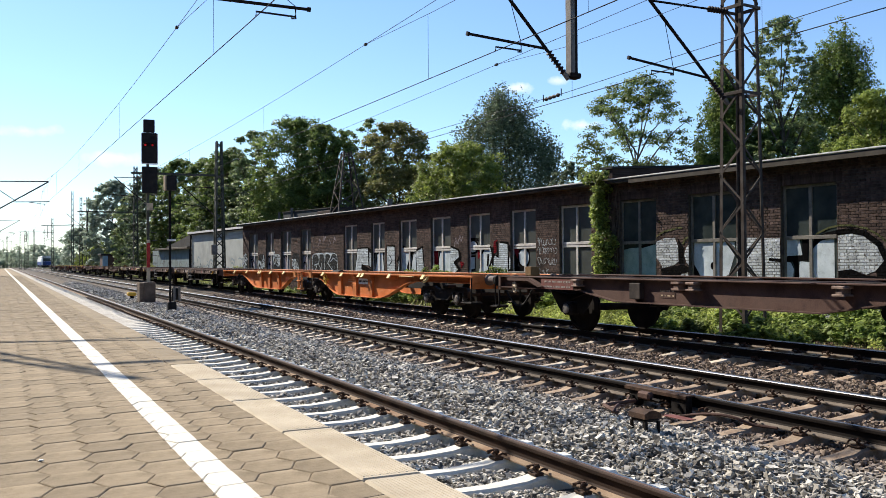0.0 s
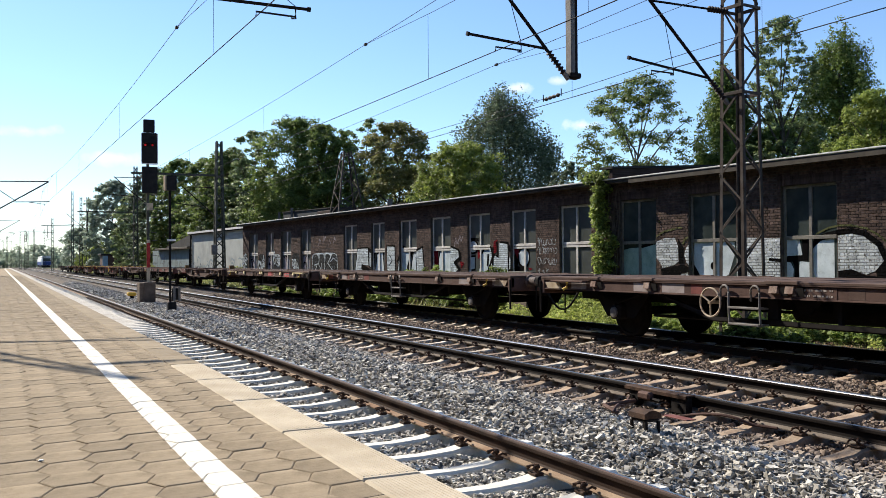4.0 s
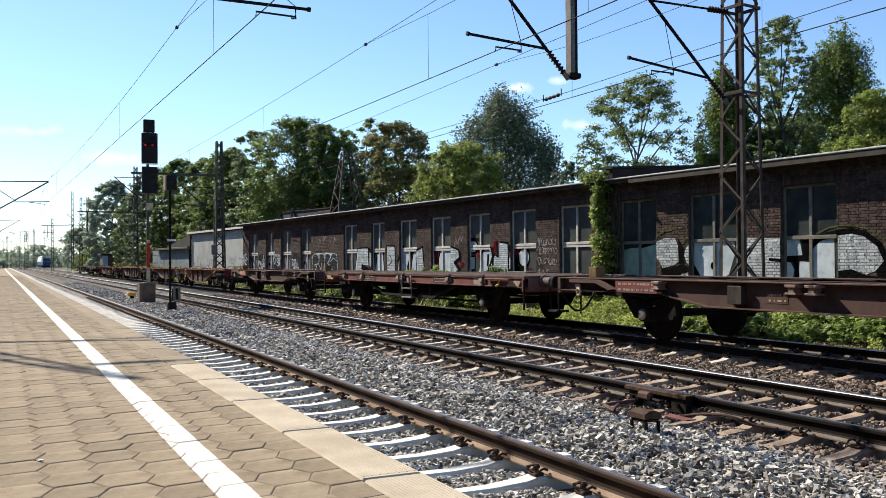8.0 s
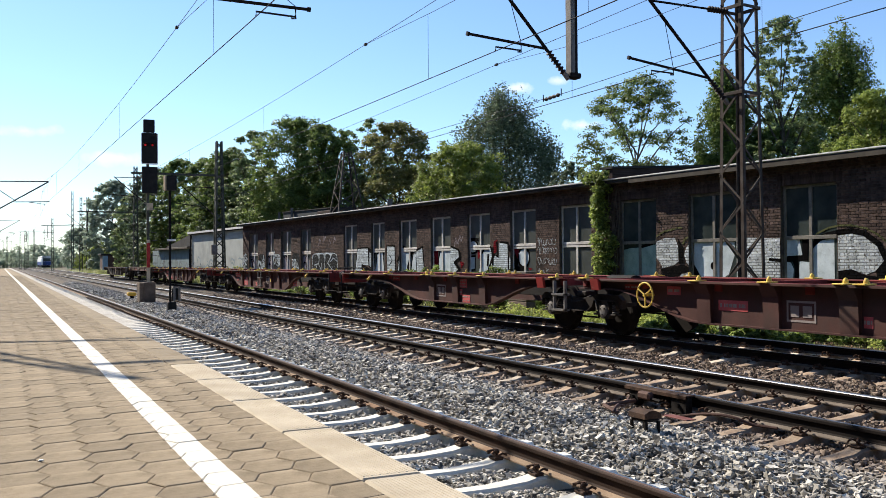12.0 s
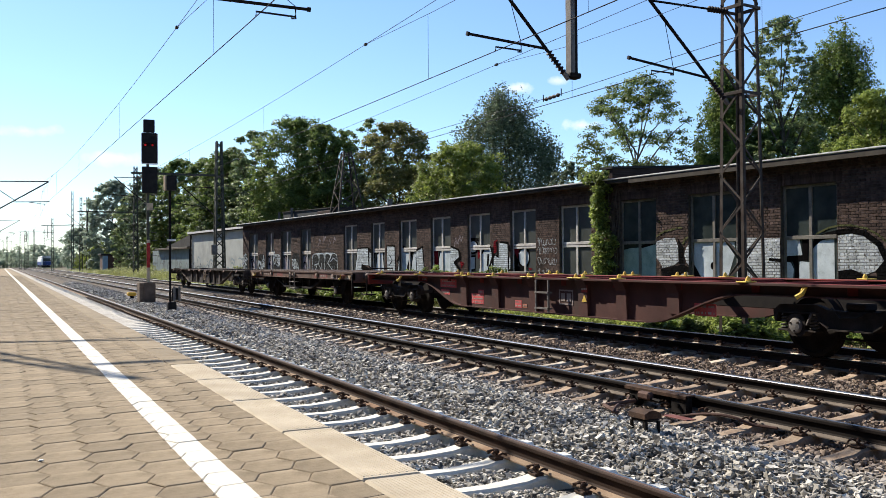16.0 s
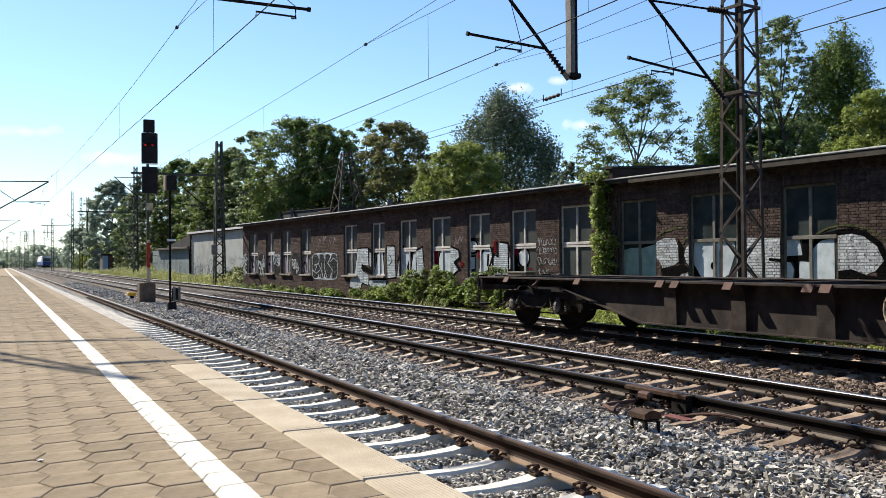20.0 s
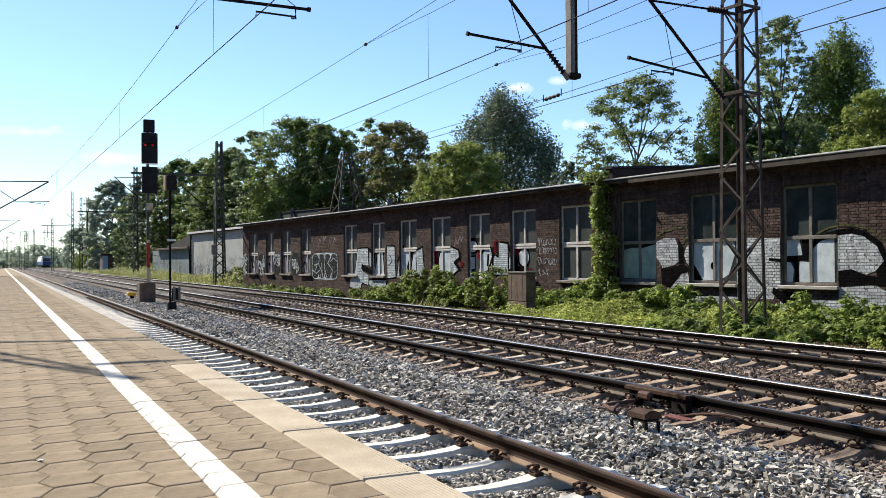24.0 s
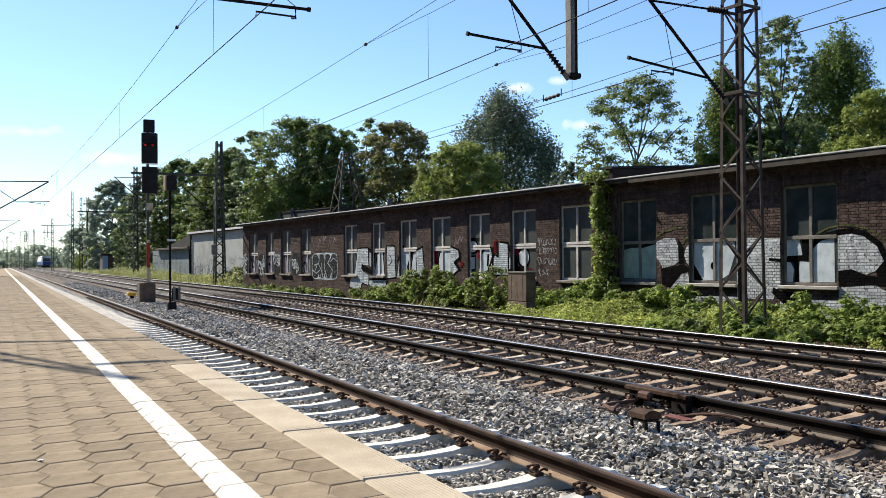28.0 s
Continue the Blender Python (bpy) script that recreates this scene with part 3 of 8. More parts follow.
def build_track(centre, first, near, sleeper_mat, worn_to, y_end=420.0, name="railway_track", label="", foot_mat=None, web_mat=None, head_mat=None, ends=0.0, stained=None):
    tr = thing(name, label, "track", kind="structure", at=pose(centre, 0, 0))
    prof = [(-0.075, -0.172), (0.075, -0.172), (0.075, -0.160), (0.018, -0.142), (0.009, -0.125), (0.009, -0.052), (0.034, -0.040), (0.036, -0.006), (0.030, 0.0), (worn_to, 0.001), (-0.022, 0.0), (-0.032, -0.005), (-0.036, -0.014), (-0.034, -0.040), (-0.009, -0.052), (-0.009, -0.125), (-0.018, -0.142), (-0.075, -0.160)]
    prof = [(x * 0.92, z * 0.87) for x, z in prof]
    lift = 0.022
    for side in (-0.7535, 0.7535):
        s = Shape()
        n = len(prof)
        ys = [-12, 2, 5, 8, 12, 16, 20, 30, 45, 70, 120, 200, y_end]
        vs = [(side + x, y, z) for y in ys for x, z in prof]
        s.v = vs
        for j in range(len(ys) - 1):
            for i in range(n):
                s.f.append((j * n + i, j * n + (i + 1) % n, (j + 1) * n + (i + 1) % n, (j + 1) * n + i))
                # slot 0 holds the painted web shade, slot 2 the sunlit foot colour
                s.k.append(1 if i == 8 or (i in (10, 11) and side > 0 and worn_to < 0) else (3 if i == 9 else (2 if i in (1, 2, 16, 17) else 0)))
        part("rail", s, [web_mat or M["rail_rust_shaded"], M["rail_top"], foot_mat, head_mat or M["rail_dull"]], tr, "rusty steel rail with a polished running surface, shade painted on its web")
    # pre-stressed concrete sleeper, waisted in the middle
    s = Shape()
    sec = []
    half_sec = ((1.3, -0.198 - ends, 0.078), (1.12, -0.194 - ends * 0.7, 0.084), (0.985, -0.191 - ends * 0.4, 0.088), (0.90, -0.178, 0.082), (0.62, -0.178, 0.084), (0.52, -0.197, 0.088), (0.25, -0.217, 0.076))
    for x, top, hw in [(-a, b_, c) for a, b_, c in half_sec] + list(half_sec[::-1]):
        sec.append([(x, -hw - 0.016, -0.36), (x, -hw, top - 0.018), (x, -hw + 0.018, top), (x, hw - 0.018, top), (x, hw, top - 0.018), (x, hw + 0.016, -0.36)])
    vs = [p for q in sec for p in q]
    fs = [(i * 6 + k, i * 6 + k + 1, (i + 1) * 6 + k + 1, (i + 1) * 6 + k) for i in range(13) for k in range(5)] + [tuple(range(6)), tuple(range(78, 84))]
    s.add(vs, fs)
    sleeper_me = mesh_of("sleeper", s, sleeper_mat)
    stained_me = mesh_of("sleeper", s, stained or sleeper_mat)
    wear = random.Random(17)
    c = Shape()
    for sx in (-1, 1):
        c.box(sx * 0.08, sx * 0.16, -0.055, 0.055, -0.178, -0.155, 0.008)
        c.tube([(sx * 0.115, 0, -0.178), (sx * 0.115, 0, -0.098)], 0.016, 6)
        c.tube([(sx * 0.115, 0, -0.12), (sx * 0.115, 0, -0.110)], 0.024, 6)
        for sy in (-1, 1):
            c.tube([(sx * 0.10, sy * 0.014, -0.122), (sx * 0.14, sy * 0.018, -0.108), (sx * 0.17, sy * 0.042, -0.118), (sx * 0.15, sy * 0.072, -0.142), (sx * 0.105, sy * 0.078, -0.118), (sx * 0.06, sy * 0.06, -0.138)], 0.0095, 5)
    clip_me = mesh_of("rail_fastening", c, M["clip_steel"])
    y, i = first, 0
    while y > -11.5:
        y -= 0.6
    rest, rest_c = Shape(), Shape()
    while y < 120:
        if y < near:
            sl = part("sleeper", stained_me if wear.uniform(8, 20) > y else sleeper_me, None, tr, at=pose(0, y, lift))
            for side in (-0.7535, 0.7535):
                part("rail_fastening", clip_me, None, sl, at=pose(side, 0, 0))
        else:
            rest.add([(p[0], p[1] + y, p[2] + lift) for p in vs], fs)
            if y < 45:
                for side in (-0.7535, 0.7535):
                    rest_c.box(side - 0.15, side + 0.15, y - 0.06, y + 0.06, -0.156, -0.112)
        y += 0.6
    tagged(part("sleepers_far", rest, sleeper_mat, tr), kind="stuff")
    tagged(part("rail_fastenings_far", rest_c, M["clip_steel"], tr), kind="stuff")
    return tr


def build_platform():
    pf = thing("platform", "station platform with brown hexagonal pavers and a white line", "platform", kind="structure")
    s = Shape().box(-9, 0.965, -8, 150, -0.4, 0.7545)
    part("platform_base", s, M["joint_sand"], pf)
    s = Shape().box(0.965, 1.09, -8, 150, -0.4, 0.60)
    part("retaining_wall", s, M["concrete"], pf, "grey concrete platform wall")
    # edge stones: ribbed pale ones near the camera, browner older ones further on
    y = 0.84 - 0.868 * 9
    while y < 60:
        ln = 0.868 if y < 6.0 else 1.2
        k = Shape().box(0.970, 1.17, y + 0.004, y + ln - 0.004, 0.60, 0.757, 0.008)
        if y < 6.0:
            for j in range(14):
                x = 0.984 + j * 0.0128
                k.box(x, x + 0.006, y + 0.03, y + ln - 0.03, 0.755, 0.7583)
        part("edge_stone", k, M["kerb_light"] if y < 6.0 else M["kerb_brown"], pf, "pale ribbed edge stone" if y < 6.0 else "worn brown edge stone")
        y += ln
    k = Shape().box(0.970, 1.17, y, 150, 0.60, 0.757, 0.008)
    part("edge_strip", k, M["kerb_brown"], pf)
    # hexagonal pavers, tips along the width of the platform, laid slightly askew
    tip, cor, hh, skew = 0.0925, 0.0525, 0.09, 0.147
    rr = random.Random(3)

    def paver(cut=None, c=0.0035, gap=0.0014):
        """One paver with chamfered top, cut off at the edge stones where it meets them."""
        q = Shape()

        def ring(e):
            k = [(tip - e, 0), (cor - e * 0.6, hh - e), (-cor + e * 0.6, hh - e), (-tip + e, 0), (-cor + e * 0.6, -hh + e), (cor - e * 0.6, -hh + e)]
            if cut is not None:
                out = []
                lim = cut - e
                for a, b_ in zip(k, k[1:] + k[:1]):
                    if a[0] <= lim:
                        out.append(a)
                    if (a[0] <= lim) != (b_[0] <= lim):
                        f = (lim - a[0]) / (b_[0] - a[0])
                        out.append((lim, a[1] + (b_[1] - a[1]) * f))
                k = out
            return [(x, y + skew * x) for x, y in k]
        top, out = ring(gap + c), ring(gap)
        n = len(top)
        q.add([(*p, 0.04) for p in top] + [(*p, 0.0375) for p in out] + [(*p, 0.0) for p in out],
              [tuple(range(n))] + [(n + i, n + (i + 1) % n, (i + 1) % n, i) for i in range(n)] + [(2 * n + i, 2 * n + (i + 1) % n, n + (i + 1) % n, n + i) for i in range(n)])
        return q
    whole, halved = paver(), paver(0.966 - 0.9145)
    me, me_cut = mesh_of("paver", whole, M["paver_lined"]), mesh_of("paver", halved, M["paver_lined"])
    rest = Shape()
    made = 0
    for row in range(-52, 340):
        for k in range(1, -26 if row < 40 else -9, -1):
            x = 0.7695 + 0.145 * k
            y = 2.892 + 0.0213 * k + (0.09 if k % 2 else 0.0) + row * 0.18
            z = 0.7185 + rr.uniform(-0.0015, 0.002)
            if (x < -0.35 and row >= 40) or y > 58:
                continue
            if x > -0.1 and made < 300 and y > 1.9:
                part("paver", me_cut if k == 1 else me, None, pf, at=pose(x, y, z, rr.uniform(-0.3, 0.3), rr.uniform(-0.3, 0.3)))
                made += 1
            else:
                src = halved if k == 1 else whole
                rest.add([(p[0] + x, p[1] + y, p[2] + z) for p in src.v], src.f)
    tagged(part("pavers_far", rest, M["paver_lined"], pf), kind="stuff")
    part("far_paving", Shape().box(-8.9, 0.964, 58.05, 149.9, 0.7, 0.7575), M["paver_lined"], pf)


def build_shade_wall():
    """Unseen wall added to close the west side, cutting sky light and window reflections."""
    w = Shape().box(-9.9, -9.5, -70, 170, -0.4, 13.0)
    tagged(part("wall_west", w, M["brick_far"]), "unseen plain dark wall added behind the platform to block sky light", "wall", kind="structure")


# ---- overhead line ----
def lattice_mast(name, x, y, z0, h, w0, w1, mat, label, panels, leg=0.075, brace=0.026, turn=0.0):
    ob = thing(name, label, "mast", at=pose(x, y, z0, 0, 0, turn))

    def corner(k, z):
        w = (w0 + (w1 - w0) * z / h) / 2
        return Vector(((-w, w, w, -w)[k], (-w, -w, w, w)[k], z))
    for k in range(4):
        s = Shape()
        sx, sy = (1, -1, -1, 1)[k], (1, 1, -1, -1)[k]
        a, b_ = corner(k, 0), corner(k, h)
        for dx, dy in ((leg, 0.01), (0.01, leg)):
            vs = []
            for p in (a, b_):
                vs += [p, p + Vector((sx * dx, 0, 0)), p + Vector((sx * dx, sy * dy, 0)), p + Vector((0, sy * dy, 0))]
            s.add(vs, [(0, 1, 2, 3), (4, 5, 6, 7), (0, 1, 5, 4), (1, 2, 6, 5), (2, 3, 7, 6), (3, 0, 4, 7)])
        part("leg", s, mat, ob)
    zs = [h * (1 - (1 - i / panels) ** 1.0) for i in range(panels + 1)]
    for k in range(4):
        for i in range(panels):
            a, b_ = (k, (k + 1) % 4) if (i + k) % 2 else ((k + 1) % 4, k)
            p, q = corner(a, zs[i]), corner(b_, zs[i + 1])
            d = (q - p).normalized()
            nrm = Vector(((0, -1, 0), (1, 0, 0), (0, 1, 0), (-1, 0, 0))[k])
            side = d.cross(nrm).normalized() * brace
            s = Shape()
            vs = [p - side, p + side, q + side, q - side]
            vs += [v - nrm * 0.012 for v in vs]
            s.add(vs, [(0, 1, 2, 3), (4, 5, 6, 7), (0, 1, 5, 4), (1, 2, 6, 5), (2, 3, 7, 6), (3, 0, 4, 7)])
            part("diagonal_brace", s, mat, ob)
    return ob


def insulator_on(parent, p, q, r=0.07, n=7):
    """Ribbed insulator between two points."""
    p, q = Vector(p), Vector(q)
    pts, rs = [], []
    for i in range(n):
        for f, k in ((0.05, 0.45), (0.35, 1.0), (0.6, 1.0), (0.9, 0.45)):
            pts.append(p.lerp(q, (i + f) / n))
            rs.append(r * k)
    s = Shape().tube(pts, rs, 10)
    return part("insulator", s, M["insulator"], parent, "dark brown ribbed insulator", smooth=True)


def cantilever(y, foot, head, tip, drop_x, wire, tie_x):
    """Hinged catenary bracket at y: sloping strut from foot to head, registration tube out to tip, drop bracket and steady arm to the wire, tie back to the post."""
    ob = thing("cantilever", "dark steel overhead line bracket with ribbed insulators", "bracket", group="overhead line brackets", at=pose(0, y, 0))
    foot, head, tip, wire = [Vector((p[0], 0, p[1])) for p in (foot, head, tip, wire)]
    d = (head - foot).normalized()
    insulator_on(ob, foot + d * 0.12, foot + d * 0.62, 0.062)
    part("strut", Shape().tube([foot + d * 0.6, head + d * 0.06], 0.032, 8), M["steel_dark"], ob)
    part("strut_foot", Shape().tube([foot - d * 0.02, foot + d * 0.14], 0.045, 8), M["steel_grey"], ob)
    j = foot + d * 0.68
    part("registration_tube", Shape().tube([j, tip], 0.026, 8), M["steel_dark"], ob)
    part("tube_cap", Shape().tube([tip, tip + (tip - j).normalized() * 0.05], 0.04, 8), M["steel_dark"], ob)
    f = (drop_x - j.x) / (tip.x - j.x)
    k = j.lerp(tip, f)
    part("drop_bracket", Shape().tube([k, Vector((k.x, 0, wire.z + 0.03)), Vector((k.x - 0.07 * (1 if wire.x < k.x else -1), 0, wire.z + 0.03))], 0.016, 6), M["steel_dark"], ob)
    part("steady_arm", Shape().tube([Vector((k.x, 0, wire.z + 0.06)), Vector((wire.x, 0, wire.z + 0.075)), wire], 0.016, 6), M["steel_dark"], ob)
    part("hanger", Shape().tube([k + Vector((0, 0, 0.02)), foot.lerp(head, 0.82)], 0.007, 5), M["wire"], ob)
    s = 1 if head.x > tie_x else -1
    tie = Vector((tie_x, 0, head.z))
    insulator_on(ob, tie + Vector((s * 0.12, 0, 0)), tie + Vector((s * 0.62, 0, 0)), 0.062)
    part("top_tube", Shape().tube([tie + Vector((s * 0.58, 0, 0)), head], 0.022, 8), M["steel_dark"], ob)
    return ob


def wire_run(name, supports, label, high=1.44, low=1.05, stitch=1.1, reach=6.2):
    """Contact wire, sagging messenger wire, stitch wires under it at the supports, and droppers, between the supports (x, y, z)."""
    ob = thing(name, label, "overhead wire", group="overhead wires")
    s = Shape()
    s.tube([(x, y, z) for x, y, z in supports], 0.0085, 6)
    part("contact_wire", s, M["wire"], ob)
    m = Shape()
    for (x0, y0, z0), (x1, y1, z1) in zip(supports, supports[1:]):
        span = y1 - y0

        def above(f):
            return low + (high - low) * (2 * f - 1) ** 2

        def at(f, up):
            return (x0 + (x1 - x0) * f, y0 + span * f, z0 + (z1 - z0) * f + up)
        n = max(10, int(abs(span) / 3))
        m.tube([at(i / n, above(i / n)) for i in range(n + 1)], 0.0065, 5)
        e = reach / abs(span)
        for f0, f1 in ((0.0, e), (1.0, 1 - e)):
            part("stitch_wire", Shape().tube([at(f0, stitch), at(f0 + (f1 - f0) * 0.4, stitch + 0.04), at(f1, above(f1))], 0.0055, 5), M["wire"], ob)
            part("wire_clamp", Shape().box(-0.03, 0.03, -0.06, 0.06, -0.03, 0.03, 0.01), M["wire"], ob, at=Matrix.Translation(at(f1, above(f1))))
        k = max(3, int(abs(span) / 12))
        for i in range(k + 1):
            f = (2.75 / abs(span)) if i == 0 else (1 - 2.75 / abs(span)) if i == k else i / k + 0.055
            top = stitch + 0.03 if i in (0, k) else above(f)
            part("dropper", Shape().tube([at(f, 0), at(f, top)], 0.0038, 4), M["wire"], ob)
    part("messenger_wire", m, M["wire"], ob)
    return ob


# ---- brick workshop ----
BUILD = pose(18.474, 0, 0, 0, 0, 4.745)
WINDOWS = [(11.6, 13.2), (15.0, 16.55), (17.95, 19.6), (20.85, 22.4), (23.7, 25.3), (26.6, 28.1), (29.4, 30.95), (32.2, 33.75), (34.95, 36.5), (37.9, 39.25), (40.75, 42.3), (46.45, 47.9), (49.3, 50.85), (52.05, 53.35), (54.8, 56.45)]
W_LO, W_HI, W_TR, EAVE = 0.76, 3.16, 1.90, 3.65


def build_workshop():
    b = thing("workshop_building", "long single-storey dark brick workshop with graffiti and tall windows", "building", at=BUILD)
    y0, y1 = 6.0, 57.6
    # wall core with real openings
    edges = [y0] + [v for w in WINDOWS for v in w] + [y1]
    s = Shape()
    s.box(0.012, 0.36, y0, y1, -0.5, W_LO)
    s.box(0.012, 0.36, y0, y1, W_HI, EAVE + 0.05)
    for i in range(0, len(edges), 2):
        s.box(0.012, 0.36, edges[i], edges[i + 1], W_LO, W_HI)
    part("wall", s, M["mortar"], b, "dark red-brown brick wall")
    s = Shape()
    s.box(0.30, 0.30 + 9, y1 - 0.36, y1, -0.5, EAVE + 0.1)
    s.box(0.36, 9.3, y0, y0 + 0.36, -0.5, EAVE + 0.1)
    s.box(9.0, 9.36, y0, y1, -0.5, EAVE + 0.1)
    part("end_walls", s, M["brick_far"], b)
    s = Shape().box(0.36, 9.0, y0 + 0.36, y1 - 0.36, -0.4, -0.3)
    part("inner_floor", s, M["concrete"], b)
    s = Shape()
    s.box(3.2, 3.3, y0 + 0.36, y1 - 0.36, -0.3, 3.4)
    part("inner_wall", s, M["plaster_grey"], b)
    # roof
    s = Shape()
    s.prism([(-0.33, 3.705), (-0.33, 3.75), (-0.28, 3.77), (9.6, 4.05), (9.6, 3.95), (0.36, 3.705)], "y", y0 - 0.3, y1 + 0.3)
    part("roof", s, M["roof_felt"], b, "flat dark felt roof")
    part("fascia", Shape().box(-0.355, -0.332, y0 - 0.3, 21.6, 3.615, 3.735, 0.004), M["fascia"], b, "weathered wooden fascia board, colour darkened for the roof edge shadow")
    part("roof_edge_strip", Shape().box(-0.375, -0.30, y0 - 0.3, y1 + 0.3, 3.772, 3.806, 0.004), M["edge_white"], b, "thin pale metal strip along the roof edge")
    part("soffit", Shape().box(-0.31, -0.004, y0 - 0.3, y1 + 0.3, 3.672, 3.701), M["frame_dark"], b)
    part("fire_wall", Shape().prism([(-0.2, 3.78), (9.0, 4.0), (9.0, 4.64), (-0.2, 4.12)], "y", 22.45, 22.9), M["brick_far"], b, "brick fire wall across the roof")
    part("fire_wall_cap", Shape().prism([(-0.25, 4.121), (9.05, 4.645), (9.05, 4.71), (-0.25, 4.185)], "y", 22.39, 22.96), M["roof_felt"], b)
    part("roof_lantern", Shape().prism([(45.2, 3.78), (52.6, 3.78), (52.6, 4.32), (45.2, 4.2)], "x", 0.8, 3.2), M["lantern_grey"], b, "dark raised roof section")
    part("lantern_cap", Shape().prism([(45.1, 4.202), (52.7, 4.322), (52.7, 4.37), (45.1, 4.25)], "x", 0.75, 3.25), M["roof_felt"], b)
    part("roof_upstand", Shape().prism([(37.6, 3.76), (43.6, 3.76), (43.6, 4.0), (37.6, 4.03)], "x", 0.9, 1.15), M["roof_felt"], b, "dark upstand along the roof")
    for y, z, r_ in ((38.7, 4.2, 0.12), (53.0, 4.3, 0.07), (50.95, 4.45, 0.08)):
        s = Shape().tube([(0.7, y, 3.6), (0.7, y, z)], r_, 8).tube([(0.7, y, z), (0.7, y, z + 0.05)], r_ * 1.3, 8)
        part("vent_pipe", s, M["steel_grey"], b)
    part("chimney_stump", Shape().box(0.55, 0.95, 45.2, 46.9, 3.7, 4.1, 0.03), M["brick_far"], b, "low brick stump on the roof")
    # windows
    rw = random.Random(5)
    for i, (a, c) in enumerate(WINDOWS):
        w = thing_part("window", b)
        fm = M["frame_worn"] if i < 4 or i > 10 else M["frame_white"]
        f = Shape()
        x0, x1 = 0.095, 0.165
        f.box(x0, x1, a, a + 0.07, W_LO, W_HI, 0.006).box(x0, x1, c - 0.07, c, W_LO, W_HI, 0.006)
        f.box(x0, x1, a + 0.07, c - 0.07, W_HI - 0.07, W_HI, 0.006).box(x0, x1, a + 0.07, c - 0.07, W_LO, W_LO + 0.07, 0.006)
        part("window_frame", f, fm, w)
        part("mullion", Shape().box(x0 - 0.01, x1, (a + c) / 2 - 0.045, (a + c) / 2 + 0.045, W_LO + 0.07, W_HI - 0.07, 0.006), M["frame_white"] if i > 3 else M["frame_worn"], w)
        th = 0.045 if i < 4 else 0.085
        part("transom", Shape().box(x0 - 0.014, x1, a + 0.07, c - 0.07, W_TR - th, W_TR + th, 0.006), fm if i < 4 else M["frame_white"], w)
        if i >= 4:
            part("transom_groove", Shape().box(x0 - 0.018, x0 - 0.0145, a + 0.08, c - 0.08, W_TR - 0.012, W_TR + 0.008), M["frame_dark"], w)
        for k, (u, v) in enumerate(((a + 0.07, (a + c) / 2 - 0.045), ((a + c) / 2 + 0.045, c - 0.07))):
            part("pane", Shape().box(0.124, 0.130, u, v, W_TR + th, W_HI - 0.07), M["glass"] if i < 4 else M["glass_grey"], w, "dark dusty pane")
            part("pane", Shape().box(0.124, 0.130, u, v, W_LO + 0.07, W_TR - th), M["glass"] if i < 4 else M["glass_grey"], w, "dark dusty pane")
        part("window_sill", Shape().box(-0.10, 0.093, a - 0.06, c + 0.06, W_LO - 0.09, W_LO - 0.004, 0.012), M["concrete"] if i in (1, 2) else M["sill_grey"], w, "grey concrete sill")
    # bricks: near stretch as single pieces, the rest of the near wall joined
    zc, ch = -0.3, 0.0725
    rest = Shape()
    rr = random.Random(11)
    kit = {}
    made = 0
    row = 0
    while zc < EAVE - 0.02:
        y = 12.2 - (0.0625 if row % 2 else 0.0)
        step = 0.125 if row % 2 else 0.25
        while y < y1 - 0.02:
            u, v = y, min(y + step - 0.01, y1)
            segs = [(u, v)]
            if zc + 0.062 > W_LO - 0.09 and zc < W_HI:
                for a, c in WINDOWS:
                    nxt = []
                    for p, q in segs:
                        if q <= a or p >= c:
                            nxt.append((p, q))
                        else:
                            if p < a - 0.03:
                                nxt.append((p, a - 0.004))
                            if q > c + 0.03:
                                nxt.append((c + 0.004, q))
                    segs = nxt
            for p, q in segs:
                proud, ta, tb = rr.uniform(-0.0025, 0.0025), rr.uniform(-0.0025, 0.0025), rr.uniform(-0.0025, 0.0025)
                if 13.9 < p < 15.0 and 0.8 < zc < 3.0 and q - p > 0.1 and made < 300:
                    key = round(q - p, 2)
                    if key not in kit:
                        kit[key] = mesh_of("brick", Shape().box(0, 0.012, 0, q - p, 0, 0.062, 0.003), M["brick"])
                    part("brick", kit[key], None, b, at=pose(proud, p, zc))
                    made += 1
                else:
                    rest.add([(0.012, p, zc), (0.012, q, zc), (0.012, q, zc + 0.062), (0.012, p, zc + 0.062), (proud + ta, p + 0.003, zc + 0.003), (proud + tb, q - 0.003, zc + 0.003), (proud - ta, q - 0.003, zc + 0.059), (proud - tb, p + 0.003, zc + 0.059)],
                             [(4, 7, 6, 5), (0, 1, 5, 4), (1, 2, 6, 5), (2, 3, 7, 6), (3, 0, 4, 7)])
            y += step
        zc += ch
        row += 1
    tagged(part("bricks", rest, M["brick"], b), kind="stuff")
    lintel = mesh_of("lintel_brick", Shape().box(0, 0.02, 0, 0.068, 0, 0.232, 0.003), M["brick"])
    for a, c in WINDOWS[1:7]:
        n = int((c - a + 0.3) / 0.079)
        for k in range(n):
            part("lintel_brick", lintel, None, b, at=pose(-0.0075 + rr.uniform(-0.0015, 0.0015), a - 0.15 + k * 0.079, W_HI + 0.004))
    part("far_brick_near_end", Shape().box(0.0, 0.012, y0, 12.2, -0.5, EAVE), M["brick_far"], b)
    return b


def thing_part(name, parent):
    ob = new(name)
    ob.empty_display_size = 0.1
    ob.parent = parent
    return ob


